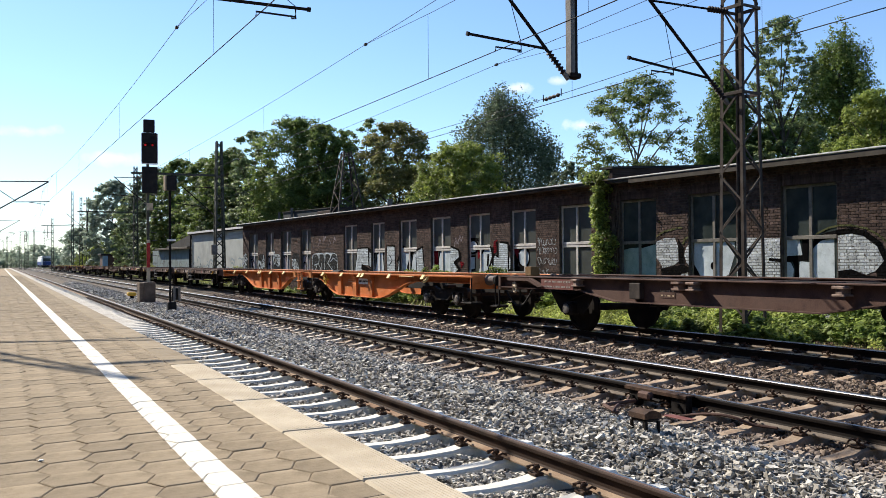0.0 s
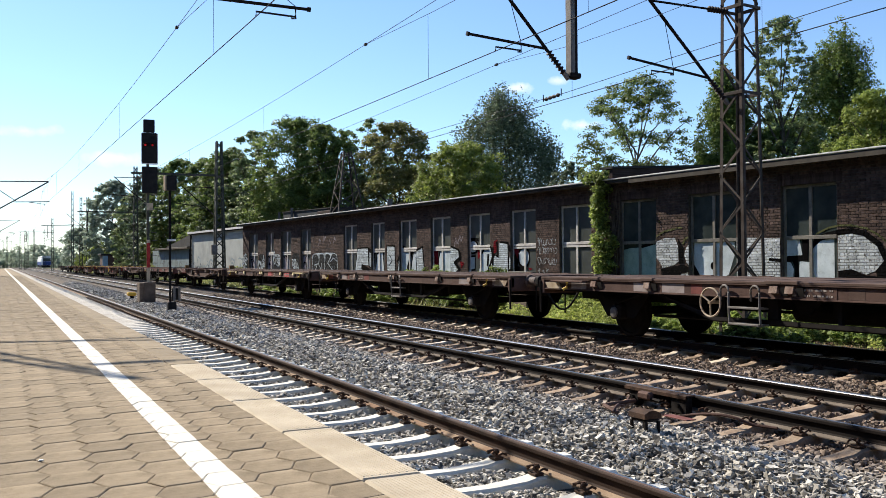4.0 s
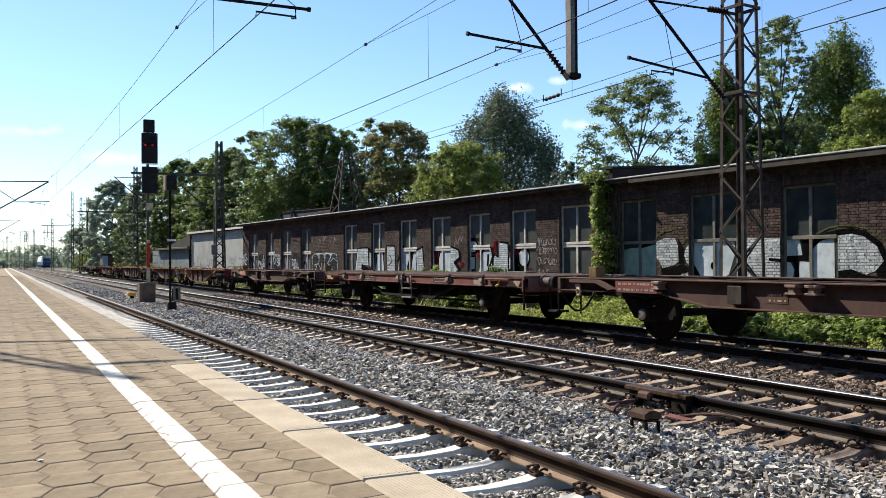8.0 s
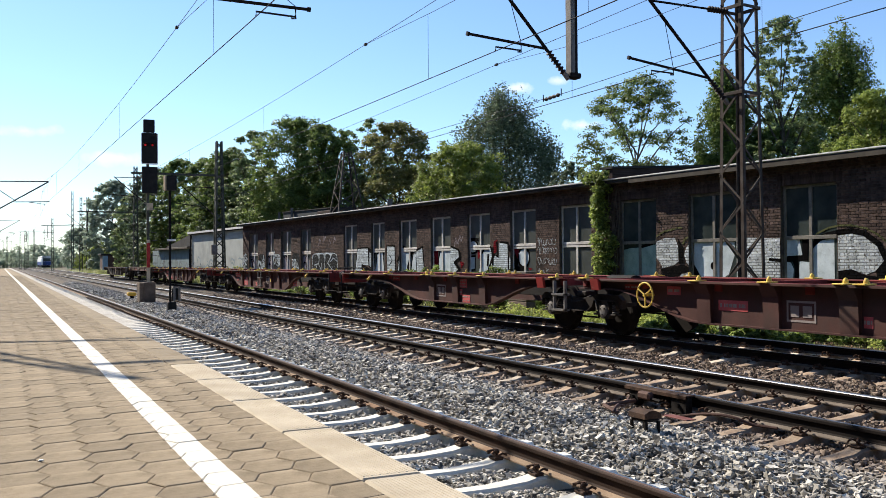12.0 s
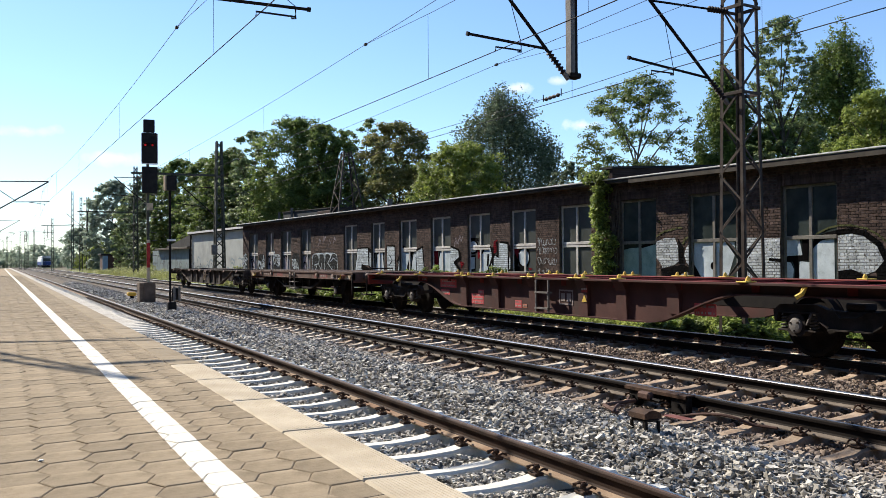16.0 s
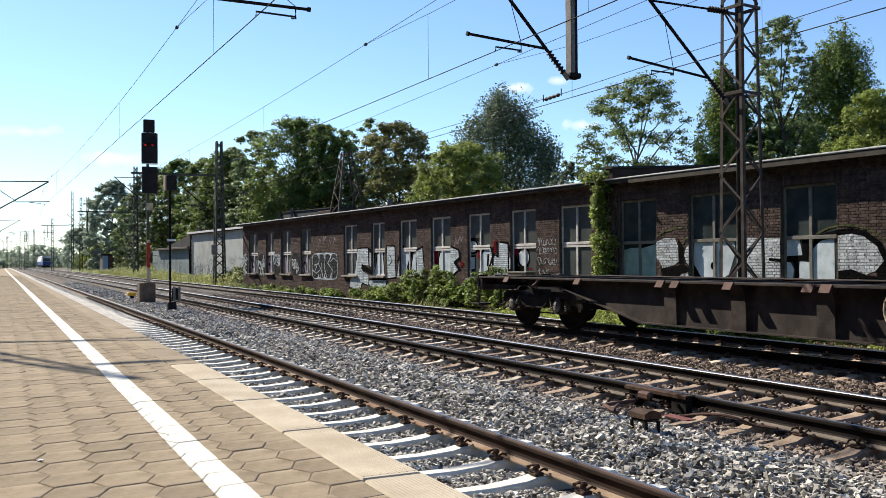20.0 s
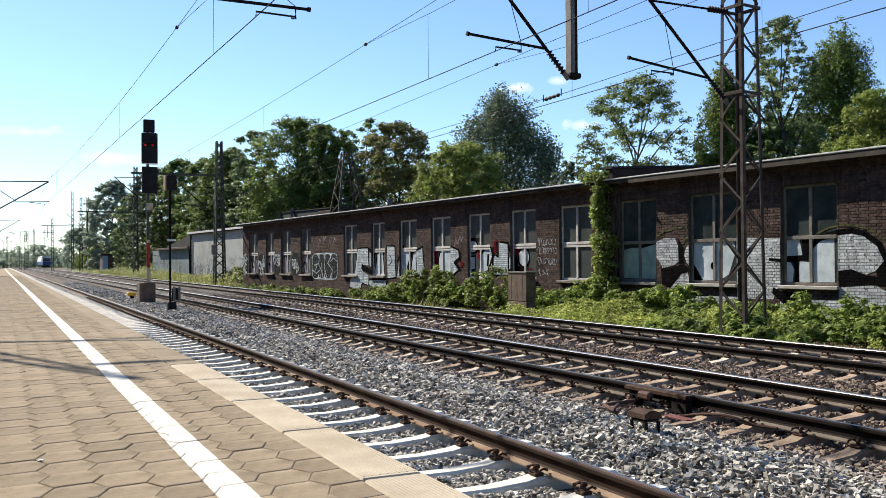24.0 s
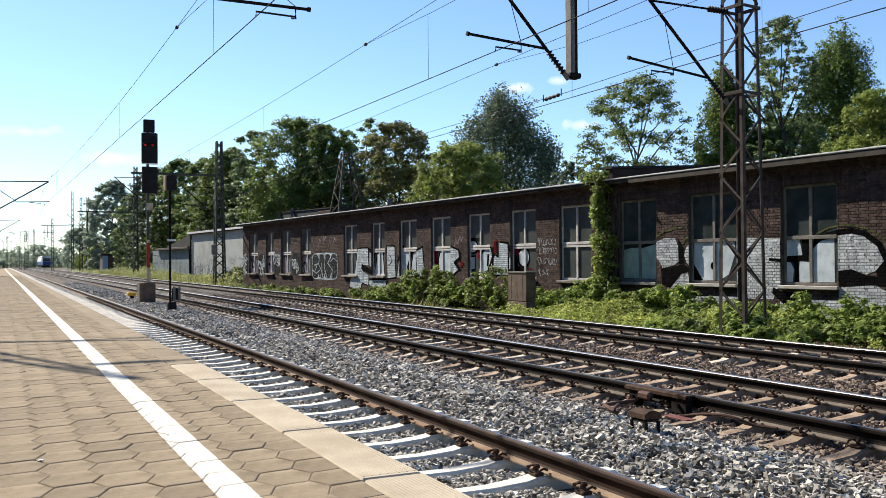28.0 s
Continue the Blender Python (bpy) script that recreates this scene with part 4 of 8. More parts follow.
def scrawl(parent, x, y0, y1, z0, z1, n, mat, seed):
    """Looping sprayed scribbles on a plain wall."""
    r = random.Random(seed)
    s = Shape()
    for i in range(n):
        cy, cz, ry, rz, ph = r.uniform(y0, y1), r.uniform(z0, z1), r.uniform(0.2, 0.6), r.uniform(0.25, 0.6), r.uniform(0, 6.3)
        pts = [(cy + ry * math.sin(ph + k * 0.7) + 0.12 * k * ry, cz + rz * math.cos(ph + k * r.uniform(0.6, 0.9))) for k in range(r.randint(5, 9))]
        w = r.uniform(0.05, 0.12)
        for (a, b_), (c, d) in zip(pts, pts[1:]):
            ln = math.hypot(c - a, d - b_) or 1
            nx, nz = -(d - b_) / ln * w / 2, (c - a) / ln * w / 2
            s.add([(x, a + nx, b_ + nz), (x, c + nx, d + nz), (x, c - nx, d - nz), (x, a - nx, b_ - nz)], [(0, 1, 2, 3)])
    tagged(part("graffiti", s, mat, parent), "looping sprayed scrawl", kind="stuff")


SHEDS = Matrix.Translation((0, 0, 1.407)) @ Matrix.Scale(1.22, 4) @ Matrix.Translation((0, 0, -1.407)) @ BUILD


def build_sheds():
    b = thing("plastered_shed", "pale plastered flat-roofed shed with graffiti along its foot", "building", at=SHEDS)
    part("wall", Shape().box(0.5, 0.8, 57.7, 71.5, -0.5, 3.55), M["plaster_pale"], b)
    part("side_wall", Shape().box(0.8, 8, 71.2, 71.5, -0.5, 3.55), M["plaster_pale"], b)
    part("roof", Shape().box(0.3, 8.2, 57.7, 71.8, 3.55, 3.72, 0.02), M["roof_felt"], b)
    part("roof_edge", Shape().box(0.27, 0.298, 57.7, 71.8, 3.60, 3.74, 0.004), M["edge_white"], b)
    part("downpipe", Shape().tube([(0.42, 71.3, -0.4), (0.42, 71.3, 3.55)], 0.06, 8), M["steel_dark"], b)
    scrawl(b, 0.495, 58.2, 71, 0.5, 1.3, 26, M["spray_blue"], 3)
    scrawl(b, 0.492, 58.2, 71, 0.5, 1.2, 14, M["spray_grey"], 4)
    c = thing("low_garage", "low grey-blue shed with a shallow pitched roof", "building", at=SHEDS)
    part("wall", Shape().box(0.6, 6, 72.5, 84.5, -0.5, 2.5), M["plaster_blue"], c)
    part("roof", Shape().prism([(71.6, 2.9), (86.2, 2.7), (85.9, 2.9), (76.3, 4.0), (71.6, 3.4)], "x", 2.2, 8), M["roof_felt"], c)
    part("canopy", Shape().box(0.3, 3.0, 72.0, 82.5, 2.5, 2.66, 0.02), M["fascia"], c, "pale flat canopy")
    part("canopy_post", Shape().tube([(0.5, 71.9, -0.4), (0.5, 71.9, 2.5)], 0.07, 8), M["steel_dark"], c)
    scrawl(c, 0.594, 73, 84, 0.6, 1.7, 22, M["spray_grey"], 5)
    d = thing("wooden_hut", "small weathered dark brown hut with a pale blue corner", "building", at=pose(17.4, 160, 0))
    part("wall", Shape().box(-2.4, 4.4, 0, 5, -0.4, 2.8), M["rust_brown"], d)
    part("roof", Shape().box(-2.7, 4.7, -0.3, 5.3, 2.8, 3.05, 0.03), M["roof_felt"], d)
    part("corner_panel", Shape().box(-2.42, -1.6, -0.06, -0.005, -0.3, 2.7), M["blue_pale"], d, "pale blue corner panel")


for key, ca, cb_ in (("spray_blue", (0.16, 0.21, 0.24), (0.24, 0.29, 0.32)), ("spray_grey", (0.10, 0.115, 0.12), (0.17, 0.19, 0.2)), ("plaster_blue", (0.14, 0.19, 0.20), (0.22, 0.27, 0.28))):
    M[key] = surf(key, ca, cb_, 2, 0.85)


M["blue_pale"] = surf("blue_pale", (0.2, 0.3, 0.4), (0.32, 0.42, 0.52), 3, 0.7)


# ---- plants ----
M["leaf_bramble"] = leaf_mat("leaf_bramble", (0.065, 0.110, 0.020), (0.32, 0.40, 0.10), 0.45)
M["leaf_russet"] = leaf_mat("leaf_russet", (0.13, 0.065, 0.042), (0.29, 0.18, 0.12), 0.3)
M["leaf_straw"] = leaf_mat("leaf_straw", (0.20, 0.16, 0.07), (0.36, 0.30, 0.15), 0.3)


def leaf_cloud(name, centres, spread, per, size, material, flat=0.8, parent=None, seed=1, up=0.9, shell=0.55):
    """Many small leaves in domed clumps round the given centres, joined into one crown; per is the number of leaves for each clump."""
    r = np.random.default_rng(seed)
    per = np.asarray(per, int) if np.ndim(per) else np.full(len(centres), int(per))
    c = np.repeat(np.asarray([tuple(q) for q in centres], float), per, 0)
    sp = np.repeat(np.asarray(spread, float) if np.ndim(spread) else np.full(len(centres), spread), per, 0)
    n = len(c)
    out = r.normal(size=(n, 3))
    out /= np.maximum(np.linalg.norm(out, axis=1, keepdims=True), 1e-6)
    out[:, 2] = np.where(r.random(n) < 0.6, np.abs(out[:, 2]), out[:, 2])
    off = out * (shell + (1 - shell) * r.random((n, 1))) * sp[:, None]
    off[:, 2] *= flat
    p = c + off
    nrm = out * 0.55 + r.normal(size=(n, 3)) * 0.45
    nrm[:, 2] += up
    nrm /= np.linalg.norm(nrm, axis=1, keepdims=True)
    a = np.cross(nrm, r.normal(size=(n, 3)))
    a /= np.maximum(np.linalg.norm(a, axis=1, keepdims=True), 1e-6)
    b_ = np.cross(nrm, a)
    s = size * r.uniform(0.6, 1.4, (n, 1))
    v = np.stack([p - a * s * 0.45 - b_ * s * 0.42, p + a * s * 0.85, p - a * s * 0.35 + b_ * s * 0.45], 1).reshape(-1, 3)
    ob = new(name, raw_mesh(name, v, np.arange(3 * n), 3, material))
    if parent:
        ob.parent = parent
    return ob


def tree(x, y, h, rad, leaf, label, seed, style="round", base=0.25, dens=1.0, name="tree"):
    """Tapered trunk, forking limbs and a crown of leaf clumps with gaps, lit tops and shaded undersides."""
    r = random.Random(seed)
    ob = thing(name, label, "tree", at=pose(x, y, -0.4))
    airy, spired = style in ("airy", "feather"), style in ("cone", "poplar")

    def envelope(f):
        if style == "cone":
            return max(0.002, 1 - f) ** 0.52
        if style == "poplar":
            return max(0.04, 1 - max(0.0, f) ** 2.3) ** 0.62 * (0.86 + 0.14 * min(1.0, f * 3))
        return max(0.12, math.sqrt(max(0.0, 1 - (2 * f - 0.85) ** 2 / 1.36)))
    zb = h * base
    top_of = 0.94 if style == "cone" else 0.72
    bend = [(r.uniform(-0.006, 0.006) * h, r.uniform(-0.006, 0.006) * h) for i in range(7)]
    pts = [Vector((bend[i][0] * i * 0.5, bend[i][1] * i * 0.5, h * top_of * i / 6)) for i in range(7)]
    tr = 0.013 * h + 0.04
    trunk = Shape().tube(pts, [tr * (1 - 0.82 * i / 6) for i in range(7)], 8)
    away = math.hypot(x, y)
    size = max(0.06, 0.0021 * away)
    hc = h - zb
    centres, spreads, counts = [], [], []
    n_limb = int(16 + h * 0.8) if not airy else 17
    n_clump = int((130 if airy else 420) * dens)

    def clump(p, rc):
        centres.append(p)
        spreads.append(rc)
        counts.append(rc * rc)
    tips = []
    for i in range(n_limb):
        f = (i + r.random()) / n_limb
        z = zb + hc * f
        ang = i * 2.4 + r.uniform(-0.4, 0.4)
        reach = rad * envelope(f) * (r.uniform(0.72, 1.02) if not spired else r.uniform(0.5, 0.75))
        zs = max(0.1 * h, min(z * (0.55 if style == "poplar" else 0.72), h * top_of * 0.97))
        k = zs / (h * top_of) * 6
        start = pts[int(k)].lerp(pts[min(6, int(k) + 1)], k - int(k))
        end = Vector((math.cos(ang) * reach, math.sin(ang) * reach, z))
        mid = start.lerp(end, 0.5) + Vector((r.uniform(-0.1, 0.1) * reach, r.uniform(-0.1, 0.1) * reach, 0.07 * reach))
        w = tr * (0.5 if airy else 0.36) * (1 - 0.55 * f)
        trunk.tube([start, mid, end], [w, w * 0.6, 0.02], 5, caps=False)
        tips.append((start, mid, end))
        for g in ((0.55, 0.8, 1.0) if airy else (0.75, 1.0)):
            p = mid.lerp(end, g * 2 - 1) if g > 0.5 else start.lerp(mid, g * 2)
            for q in range(2 if airy else 1):
                o = p + Vector((r.gauss(0, 1), r.gauss(0, 1), r.gauss(0, 0.7))) * rad * 0.11
                trunk.tube([p, o], [0.03, 0.012], 3, caps=False)
                if not spired:
                    clump(o, rad * r.uniform(0.10, 0.19))
    if spired:
        # upright spires, each a column of clumps that widens downwards
        while len(centres) < n_clump * 2.4:
            f = 0.12 + 0.88 * r.random() ** 0.8
            a, e = r.uniform(0, 6.283), rad * envelope(f) * (r.uniform(0.74, 1.0) if r.random() < 0.75 else r.uniform(0.1, 0.7))
            long, wide = hc * r.uniform(0.14, 0.24), rad * r.uniform(0.11, 0.18)
            tip = Vector((math.cos(a) * e, math.sin(a) * e, zb + hc * f))
            foot = Vector((tip.x * 0.9, tip.y * 0.9, max(zb * 0.8, tip.z - long)))
            for k in range(7):
                clump(tip.lerp(foot, k / 6) + Vector((r.gauss(0, 0.3), r.gauss(0, 0.3), r.gauss(0, 0.2))) * wide, wide * min(1.0, 0.22 + k * 0.22))
    while len(centres) < n_clump:
        f = r.random()
        z = zb + hc * f
        a, e = r.uniform(0, 6.283), rad * envelope(f) * (r.uniform(0.62, 1.03) if r.random() < 0.75 else r.uniform(0.1, 0.6))
        clump(Vector((math.cos(a) * e, math.sin(a) * e, z)), rad * (r.uniform(0.08, 0.2) if style != "feather" else r.uniform(0.07, 0.13)))
    total = (3.4 if airy else 8.5) * dens * 1.6 * rad * hc / (0.5 * size * size)
    total = min(total * (0.5 if style == "feather" else 1.0), 24000 if airy else 52000 if spired else 41000 * min(1.0, dens))
    part_of = total / sum(counts)
    part("trunk", trunk, M["bark"], ob, "grey-brown bark")
    flat = {"poplar": 1.6, "cone": 1.25, "airy": 0.55, "feather": 0.9}.get(style, 0.75)
    leaf_cloud("crown", centres, spreads, [max(3, int(q * part_of)) for q in counts], size, M[leaf], flat, ob, seed, 0.4 if spired else 0.6, 0.2)
    return ob


def plant_trees():
    mid, far = "broad leafy tree with a full dark green crown", "green trees far down the line, haze painted into their leaf colour"
    rows = [
        (23.9, 80, 14.4, 4.7, "leaf_mid", mid, 1, "round", 0.12, 1.3), (22.0, 88, 14.6, 3.2, "leaf_pale", "slender grey-green tree with a thin crown", 2, "airy", 0.2, 1.5), (22.3, 100, 13.6, 4.0, "leaf_mid", mid, 12, "round", 0.06, 1.1), (25.6, 76, 13.6, 3.3, "leaf_mid", mid, 28, "round", 0.1, 1.1),
        (32.8, 86, 16.4, 3.0, "leaf_pale", "pale thin-crowned tree behind the others", 32, "airy", 0.3, 1.0), (29.7, 70, 13.2, 3.8, "leaf_olive", "leafy tree with an olive-brown flowering crown", 3, "round", 0.15, 1.1), (25.8, 50.8, 9.0, 3.2, "leaf_light", "light green leafy tree behind the workshop", 4, "round", 0.25, 1.0),
        (32.4, 57, 14.2, 5.7, "leaf_dark", "tall dark green poplar with upright branches", 5, "poplar", 0.12, 1.5), (32.6, 49, 8.0, 1.6, "leaf_dark", "low dark tree with a ragged crown", 15, "round", 0.2, 0.6), (36.6, 62, 7.6, 2.4, "leaf_dark", "low dark green poplar with upright branches", 16, "poplar", 0.1, 0.5),
        (30.35, 39, 11.3, 3.4, "leaf_robinia", "airy light green tree with open dark branches", 6, "airy", 0.3, 2.1), (29.8, 42, 7.6, 1.2, "leaf_light", "small light green tree behind the roof", 33, "airy", 0.4, 0.9),
        (34.4, 37, 12.2, 3.1, "leaf_deep", "green conical tree behind the workshop", 7, "cone", 0.12, 1.1), (35.5, 34, 13.9, 2.0, "leaf_pale", "tall airy locust tree with feathery foliage", 8, "feather", 0.3, 4.0), (36.0, 35.2, 8.6, 2.4, "leaf_deep", mid, 34, "round", 0.2, 0.8),
        (38.5, 33, 14.0, 3.9, "leaf_deep", "tall dense conical green tree", 9, "cone", 0.1, 1.3), (39.6, 31.4, 9.8, 2.0, "leaf_deep", "tall dense conical green tree", 35, "cone", 0.1, 0.8), (31.2, 25, 8.3, 2.0, "leaf_light", "light green leafy tree behind the workshop", 10, "round", 0.3, 1.0),
        (40, 29.5, 9.0, 2.4, "leaf_deep", mid, 11, "round", 0.1, 0.8), (33, 45.5, 6.0, 2.0, "leaf_mid", mid, 29, "round", 0.1, 0.6), (36, 74, 10.0, 3.8, "leaf_mid", mid, 30, "round", 0.05, 0.7),
        (22.1, 110, 14.0, 3.8, "leaf_mid", mid, 13, "round", 0.08, 1.0), (20.5, 120, 14.8, 3.9, "leaf_mid", mid, 14, "round", 0.06, 1.0), (18.2, 126, 14.2, 3.6, "leaf_dark", mid, 31, "round", 0.06, 0.9), (20.0, 124, 7.2, 3.6, "leaf_light", "light green leafy tree beside the sheds", 17, "round", 0.05, 0.8), (23, 104, 13.0, 4.0, "leaf_dark", mid, 36, "round", 0.06, 0.8),
        (18.0, 175, 16.4, 4.9, "leaf_far_haze", "pale grey-green willow beside the tracks", 18, "round", 0.05, 1.1), (19.0, 150, 12.6, 3.7, "leaf_pale", "pale grey-green willow beside the tracks", 19, "round", 0.06, 0.9), (19.9, 177, 8.4, 3.2, "leaf_light", "light green leafy tree beside the sheds", 20, "round", 0.05, 0.8), (15.6, 196, 4.6, 2.6, "leaf_light", "low light green shrubs beside the tracks", 37, "round", 0.03, 0.7), (16.6, 186, 5.2, 2.4, "leaf_light", "low light green shrubs beside the tracks", 38, "round", 0.03, 0.7),
        (18.5, 260, 11.0, 5.2, "leaf_far_haze", far, 21, "round", 0.04, 0.7), (25, 320, 12.5, 8.0, "leaf_far_haze", far, 22, "round", 0.04, 0.6), (14, 460, 10.0, 14.0, "leaf_far_haze", far, 23, "round", 0.04, 0.6), (-6, 520, 9.5, 14.0, "leaf_far_haze", far, 24, "round", 0.04, 0.6),
        (40, 96, 13.0, 6.0, "leaf_mid", mid, 25, "round", 0.06, 0.6), (42, 82, 11.5, 6.0, "leaf_mid", mid, 26, "round", 0.06, 0.6), (31, 100, 12.0, 6.5, "leaf_mid", mid, 39, "round", 0.03, 0.7), (27, 93, 10.5, 5.5, "leaf_mid", mid, 40, "round", 0.03, 0.7), (44, 41, 10.5, 4.6, "leaf_deep", mid, 41, "round", 0.03, 0.7), (44, 36, 9.5, 4.0, "leaf_deep", mid, 42, "round", 0.03, 0.6),
    ]
    # woods closing the distance
    w = random.Random(77)
    cs = []
    for i in range(420):
        x = w.uniform(-60, 70)
        y = 500 + w.uniform(-20, 30)
        cs.append((x, y, -0.4 + (5.5 + 3.5 * noise.noise((x * 0.05, 1.7, 0)) + 0.045 * max(0.0, x)) * w.uniform(0.1, 1.0)))
    tagged(leaf_cloud("far_woods", cs, [w.uniform(1.6, 3.2) for q in cs], 60, 0.95, M["leaf_far_haze"], 0.8, None, 78, 0.5, 0.3), "dark green woods along the horizon, haze painted into their leaf colour", "woods", kind="stuff")
    for x, y, h, rad, leaf, label, seed, style, base, dens in rows:
        tree(x, y, h, rad, leaf, label, seed, style, base, dens)


def plant_verge():
    """Brambles, grass and weeds between the far track and the walls; the climber on the brick wall."""
    r = random.Random(21)

    def wall_x(y):
        return 18.47 - 0.083 * y
    cs, sp = [], []

    def bush(x, y, rad, h, n):
        for i in range(n):
            a, e = r.uniform(0, 6.283), math.sqrt(r.random())
            shell = r.uniform(0.72, 1.05) if r.random() < 0.8 else r.uniform(0.2, 0.7)
            cs.append((x + math.cos(a) * e * rad, y + math.sin(a) * e * rad, -0.34 + h * shell * math.sqrt(max(0.03, 1 - e * e)) ** 0.8))
            sp.append(r.uniform(0.08, 0.19))
    for i in range(24):
        y = 26.6 + 10.6 * i / 23 + r.uniform(-0.3, 0.3)
        bush(wall_x(y) - r.uniform(0.25, 0.85), y, r.uniform(0.3, 0.6), r.uniform(0.6, 1.65) * (0.6 if y > 35.4 else 1), 30)
    for i in range(52):
        y = 9.5 + 9.5 * i / 51 + r.uniform(-0.3, 0.3)
        off = r.uniform(0.25, 2.1 if y > 14.2 else 1.7)
        bush(wall_x(y) - off, y, r.uniform(0.35, 0.65), r.uniform(0.58, 0.86) if off < 1.0 else r.uniform(0.3, 0.55), 24)
    for i in range(26):
        bush(r.uniform(12.95, 13.2), r.uniform(12.2, 16.5), r.uniform(0.12, 0.24), r.uniform(0.2, 0.5), 9)
    for i in range(7):
        bush(13.45 + r.uniform(-0.15, 0.8), 14.0 + r.uniform(-0.7, 0.7), r.uniform(0.2, 0.35), r.uniform(0.4, 0.95), 16)
    for i in range(16):
        y = 19 + 4.2 * i / 15 + r.uniform(-0.3, 0.3)
        bush(wall_x(y) - r.uniform(0.25, 0.8), y, r.uniform(0.3, 0.5), r.uniform(0.6, 1.2), 22)
    for i in range(12):
        y = 23 + 3.6 * i / 11
        bush(wall_x(y) - r.uniform(0.3, 1.2), y, r.uniform(0.3, 0.55), r.uniform(0.5, 0.95), 24)
    for i in range(26):
        y = 37 + 20 * i / 25 + r.uniform(-0.5, 0.5)
        bush(wall_x(y) - r.uniform(0.15, 0.5), y, r.uniform(0.2, 0.4), r.uniform(0.15, 0.5), 12)
    tagged(leaf_cloud("bramble_bushes", cs, sp, 30, 0.078, M["leaf_bramble"], 0.75, None, 31, 0.8), "green brambles growing along the foot of the brick wall", "bushes", kind="stuff")
    cs, sp = [], []
    for i in range(5200):
        y = r.uniform(9, 40)
        w = wall_x(y)
        x = r.uniform(13.5, max(13.8, w - 0.3))
        k = noise.noise((y * 0.45, x * 0.7, 3)) + (0.42 if 15.0 < y < 24.2 else 0.0) - (0.25 if y < 13.5 else 0.0) - (0.45 if y > 24.5 else 0.0) - (0.4 if y > 35 else 0.0)
        if k < 0.0 or r.random() > 0.35 + k:
            continue
        top = 0.12 + 0.85 * k * min(1.0, (x - 13.3) * 0.9)
        for j in range(2 + int(top * 5)):
            cs.append((x + r.uniform(-0.06, 0.06), y + r.uniform(-0.06, 0.06), -0.34 + top * (j + 0.5) / (2 + int(top * 5))))
            sp.append(r.uniform(0.04, 0.09))
    tagged(leaf_cloud("light_weeds", cs, sp, 9, 0.042, M["leaf_weed"], 0.9, None, 33, 0.6), "light green weeds beside the far track", "weeds", kind="stuff")
    cs, sp = [], []
    for i in range(420):
        y = r.uniform(8, 58)
        x = r.uniform(13.2, max(13.6, min(14.6, wall_x(y) - 0.3)))
        cs.append((x, y, -0.33 + r.uniform(0, 0.08)))
        sp.append(r.uniform(0.06, 0.16))
    tagged(leaf_cloud("dry_growth", cs, sp, 14, 0.03, M["leaf_straw"], 0.4, None, 39, 0.5), "low dry straw-coloured growth beside the far track", "weeds", kind="stuff")
    cs, sp = [], []
    for i in range(380):
        y = 7.5 + 8.5 * r.random()
        cs.append((r.uniform(13.0, 14.3), y, -0.34 + r.uniform(0, 0.13)))
        sp.append(r.uniform(0.05, 0.13))
    tagged(leaf_cloud("russet_growth", cs, sp, 16, 0.028, M["leaf_russet"], 0.5, None, 43, 0.5), "low reddish-brown dry plants beside the far track", "weeds", kind="stuff")
    # grass blades
    n = 34000
    g = np.random.default_rng(5)
    py = np.where(g.random(n) < 0.3, g.uniform(9, 57, n), g.uniform(57, 150, n))
    wx = 18.47 - 0.083 * py
    edge = np.where(py > 104, 17.5, np.where(py > 58, 22.9 - 0.083 * py, wx - 0.2))
    px = np.where(py < 57, 13.9, np.maximum(12.75, 13.15 - 0.004 * py)) + g.random(n) * np.maximum(0.35, edge - 13.0)
    hh = g.uniform(0.10, 0.42, n) * (0.55 + 0.5 * np.sin(px * 2.1 + py * 0.7)) * np.where(py > 58, 2.0, 1.0) + 0.06
    hh *= np.where((py < 57) & (np.sin(px * 1.3 + py * 0.9) + np.sin(py * 0.37 + 1) < 0.5), 0.25, 1.0)
    a = g.uniform(0, 6.283, n)
    lean = g.uniform(0.15, 0.8, n) * hh
    wd = 0.006 + 0.0005 * py
    base = np.stack([px, py, np.full(n, -0.36)], 1)
    side = np.stack([np.cos(a), np.sin(a), np.zeros(n)], 1) * wd[:, None]
    tip = base + np.stack([-np.sin(a) * lean, np.cos(a) * lean, hh], 1)
    v = np.stack([base - side, base + side, tip], 1).reshape(-1, 3)
    tagged(new("grass", raw_mesh("grass", v, np.arange(3 * n), 3, M["grass"])), "tall green and straw-coloured grass beside the track", "grass", kind="stuff")
    # full weeds and shrubs further along, higher away from the rails
    cs, sp = [], []
    for i in range(3200):
        y = 57 + 150 * r.random() ** 1.5
        w = 22.9 - 0.083 * y if y < 104 else 17.5
        f = r.random()
        x = 12.85 + max(0.2, w - 12.85) * f
        top = (0.3 + 1.0 * f) * (0.55 + 0.9 * abs(noise.noise((y * 0.16, x * 0.4, 2)))) * (1.0 if y < 86 else 1.3)
        cs.append((x, y, -0.36 + top * r.uniform(0.3, 1.0)))
        sp.append(r.uniform(0.14, 0.4) * (1 if y < 100 else 1.7))
    for i in range(170):
        y = r.uniform(57.8, 62.5)
        x = 14.4 + r.gauss(0, 0.75)
        cs.append((x, y, -0.36 + (1.5 - 0.5 * abs(x - 14.4)) * math.sqrt(r.random())))
        sp.append(r.uniform(0.14, 0.26))
    tagged(leaf_cloud("trackside_weeds", cs, sp, 20, 0.10, M["leaf_verge"], 0.7, None, 35, 0.7), "pale green weeds and shrubs along the tracks", "weeds", kind="stuff")
    # climber
    v = thing("climbing_plant", "green ivy climbing the brick wall up to the roof edge", "climber", at=BUILD)
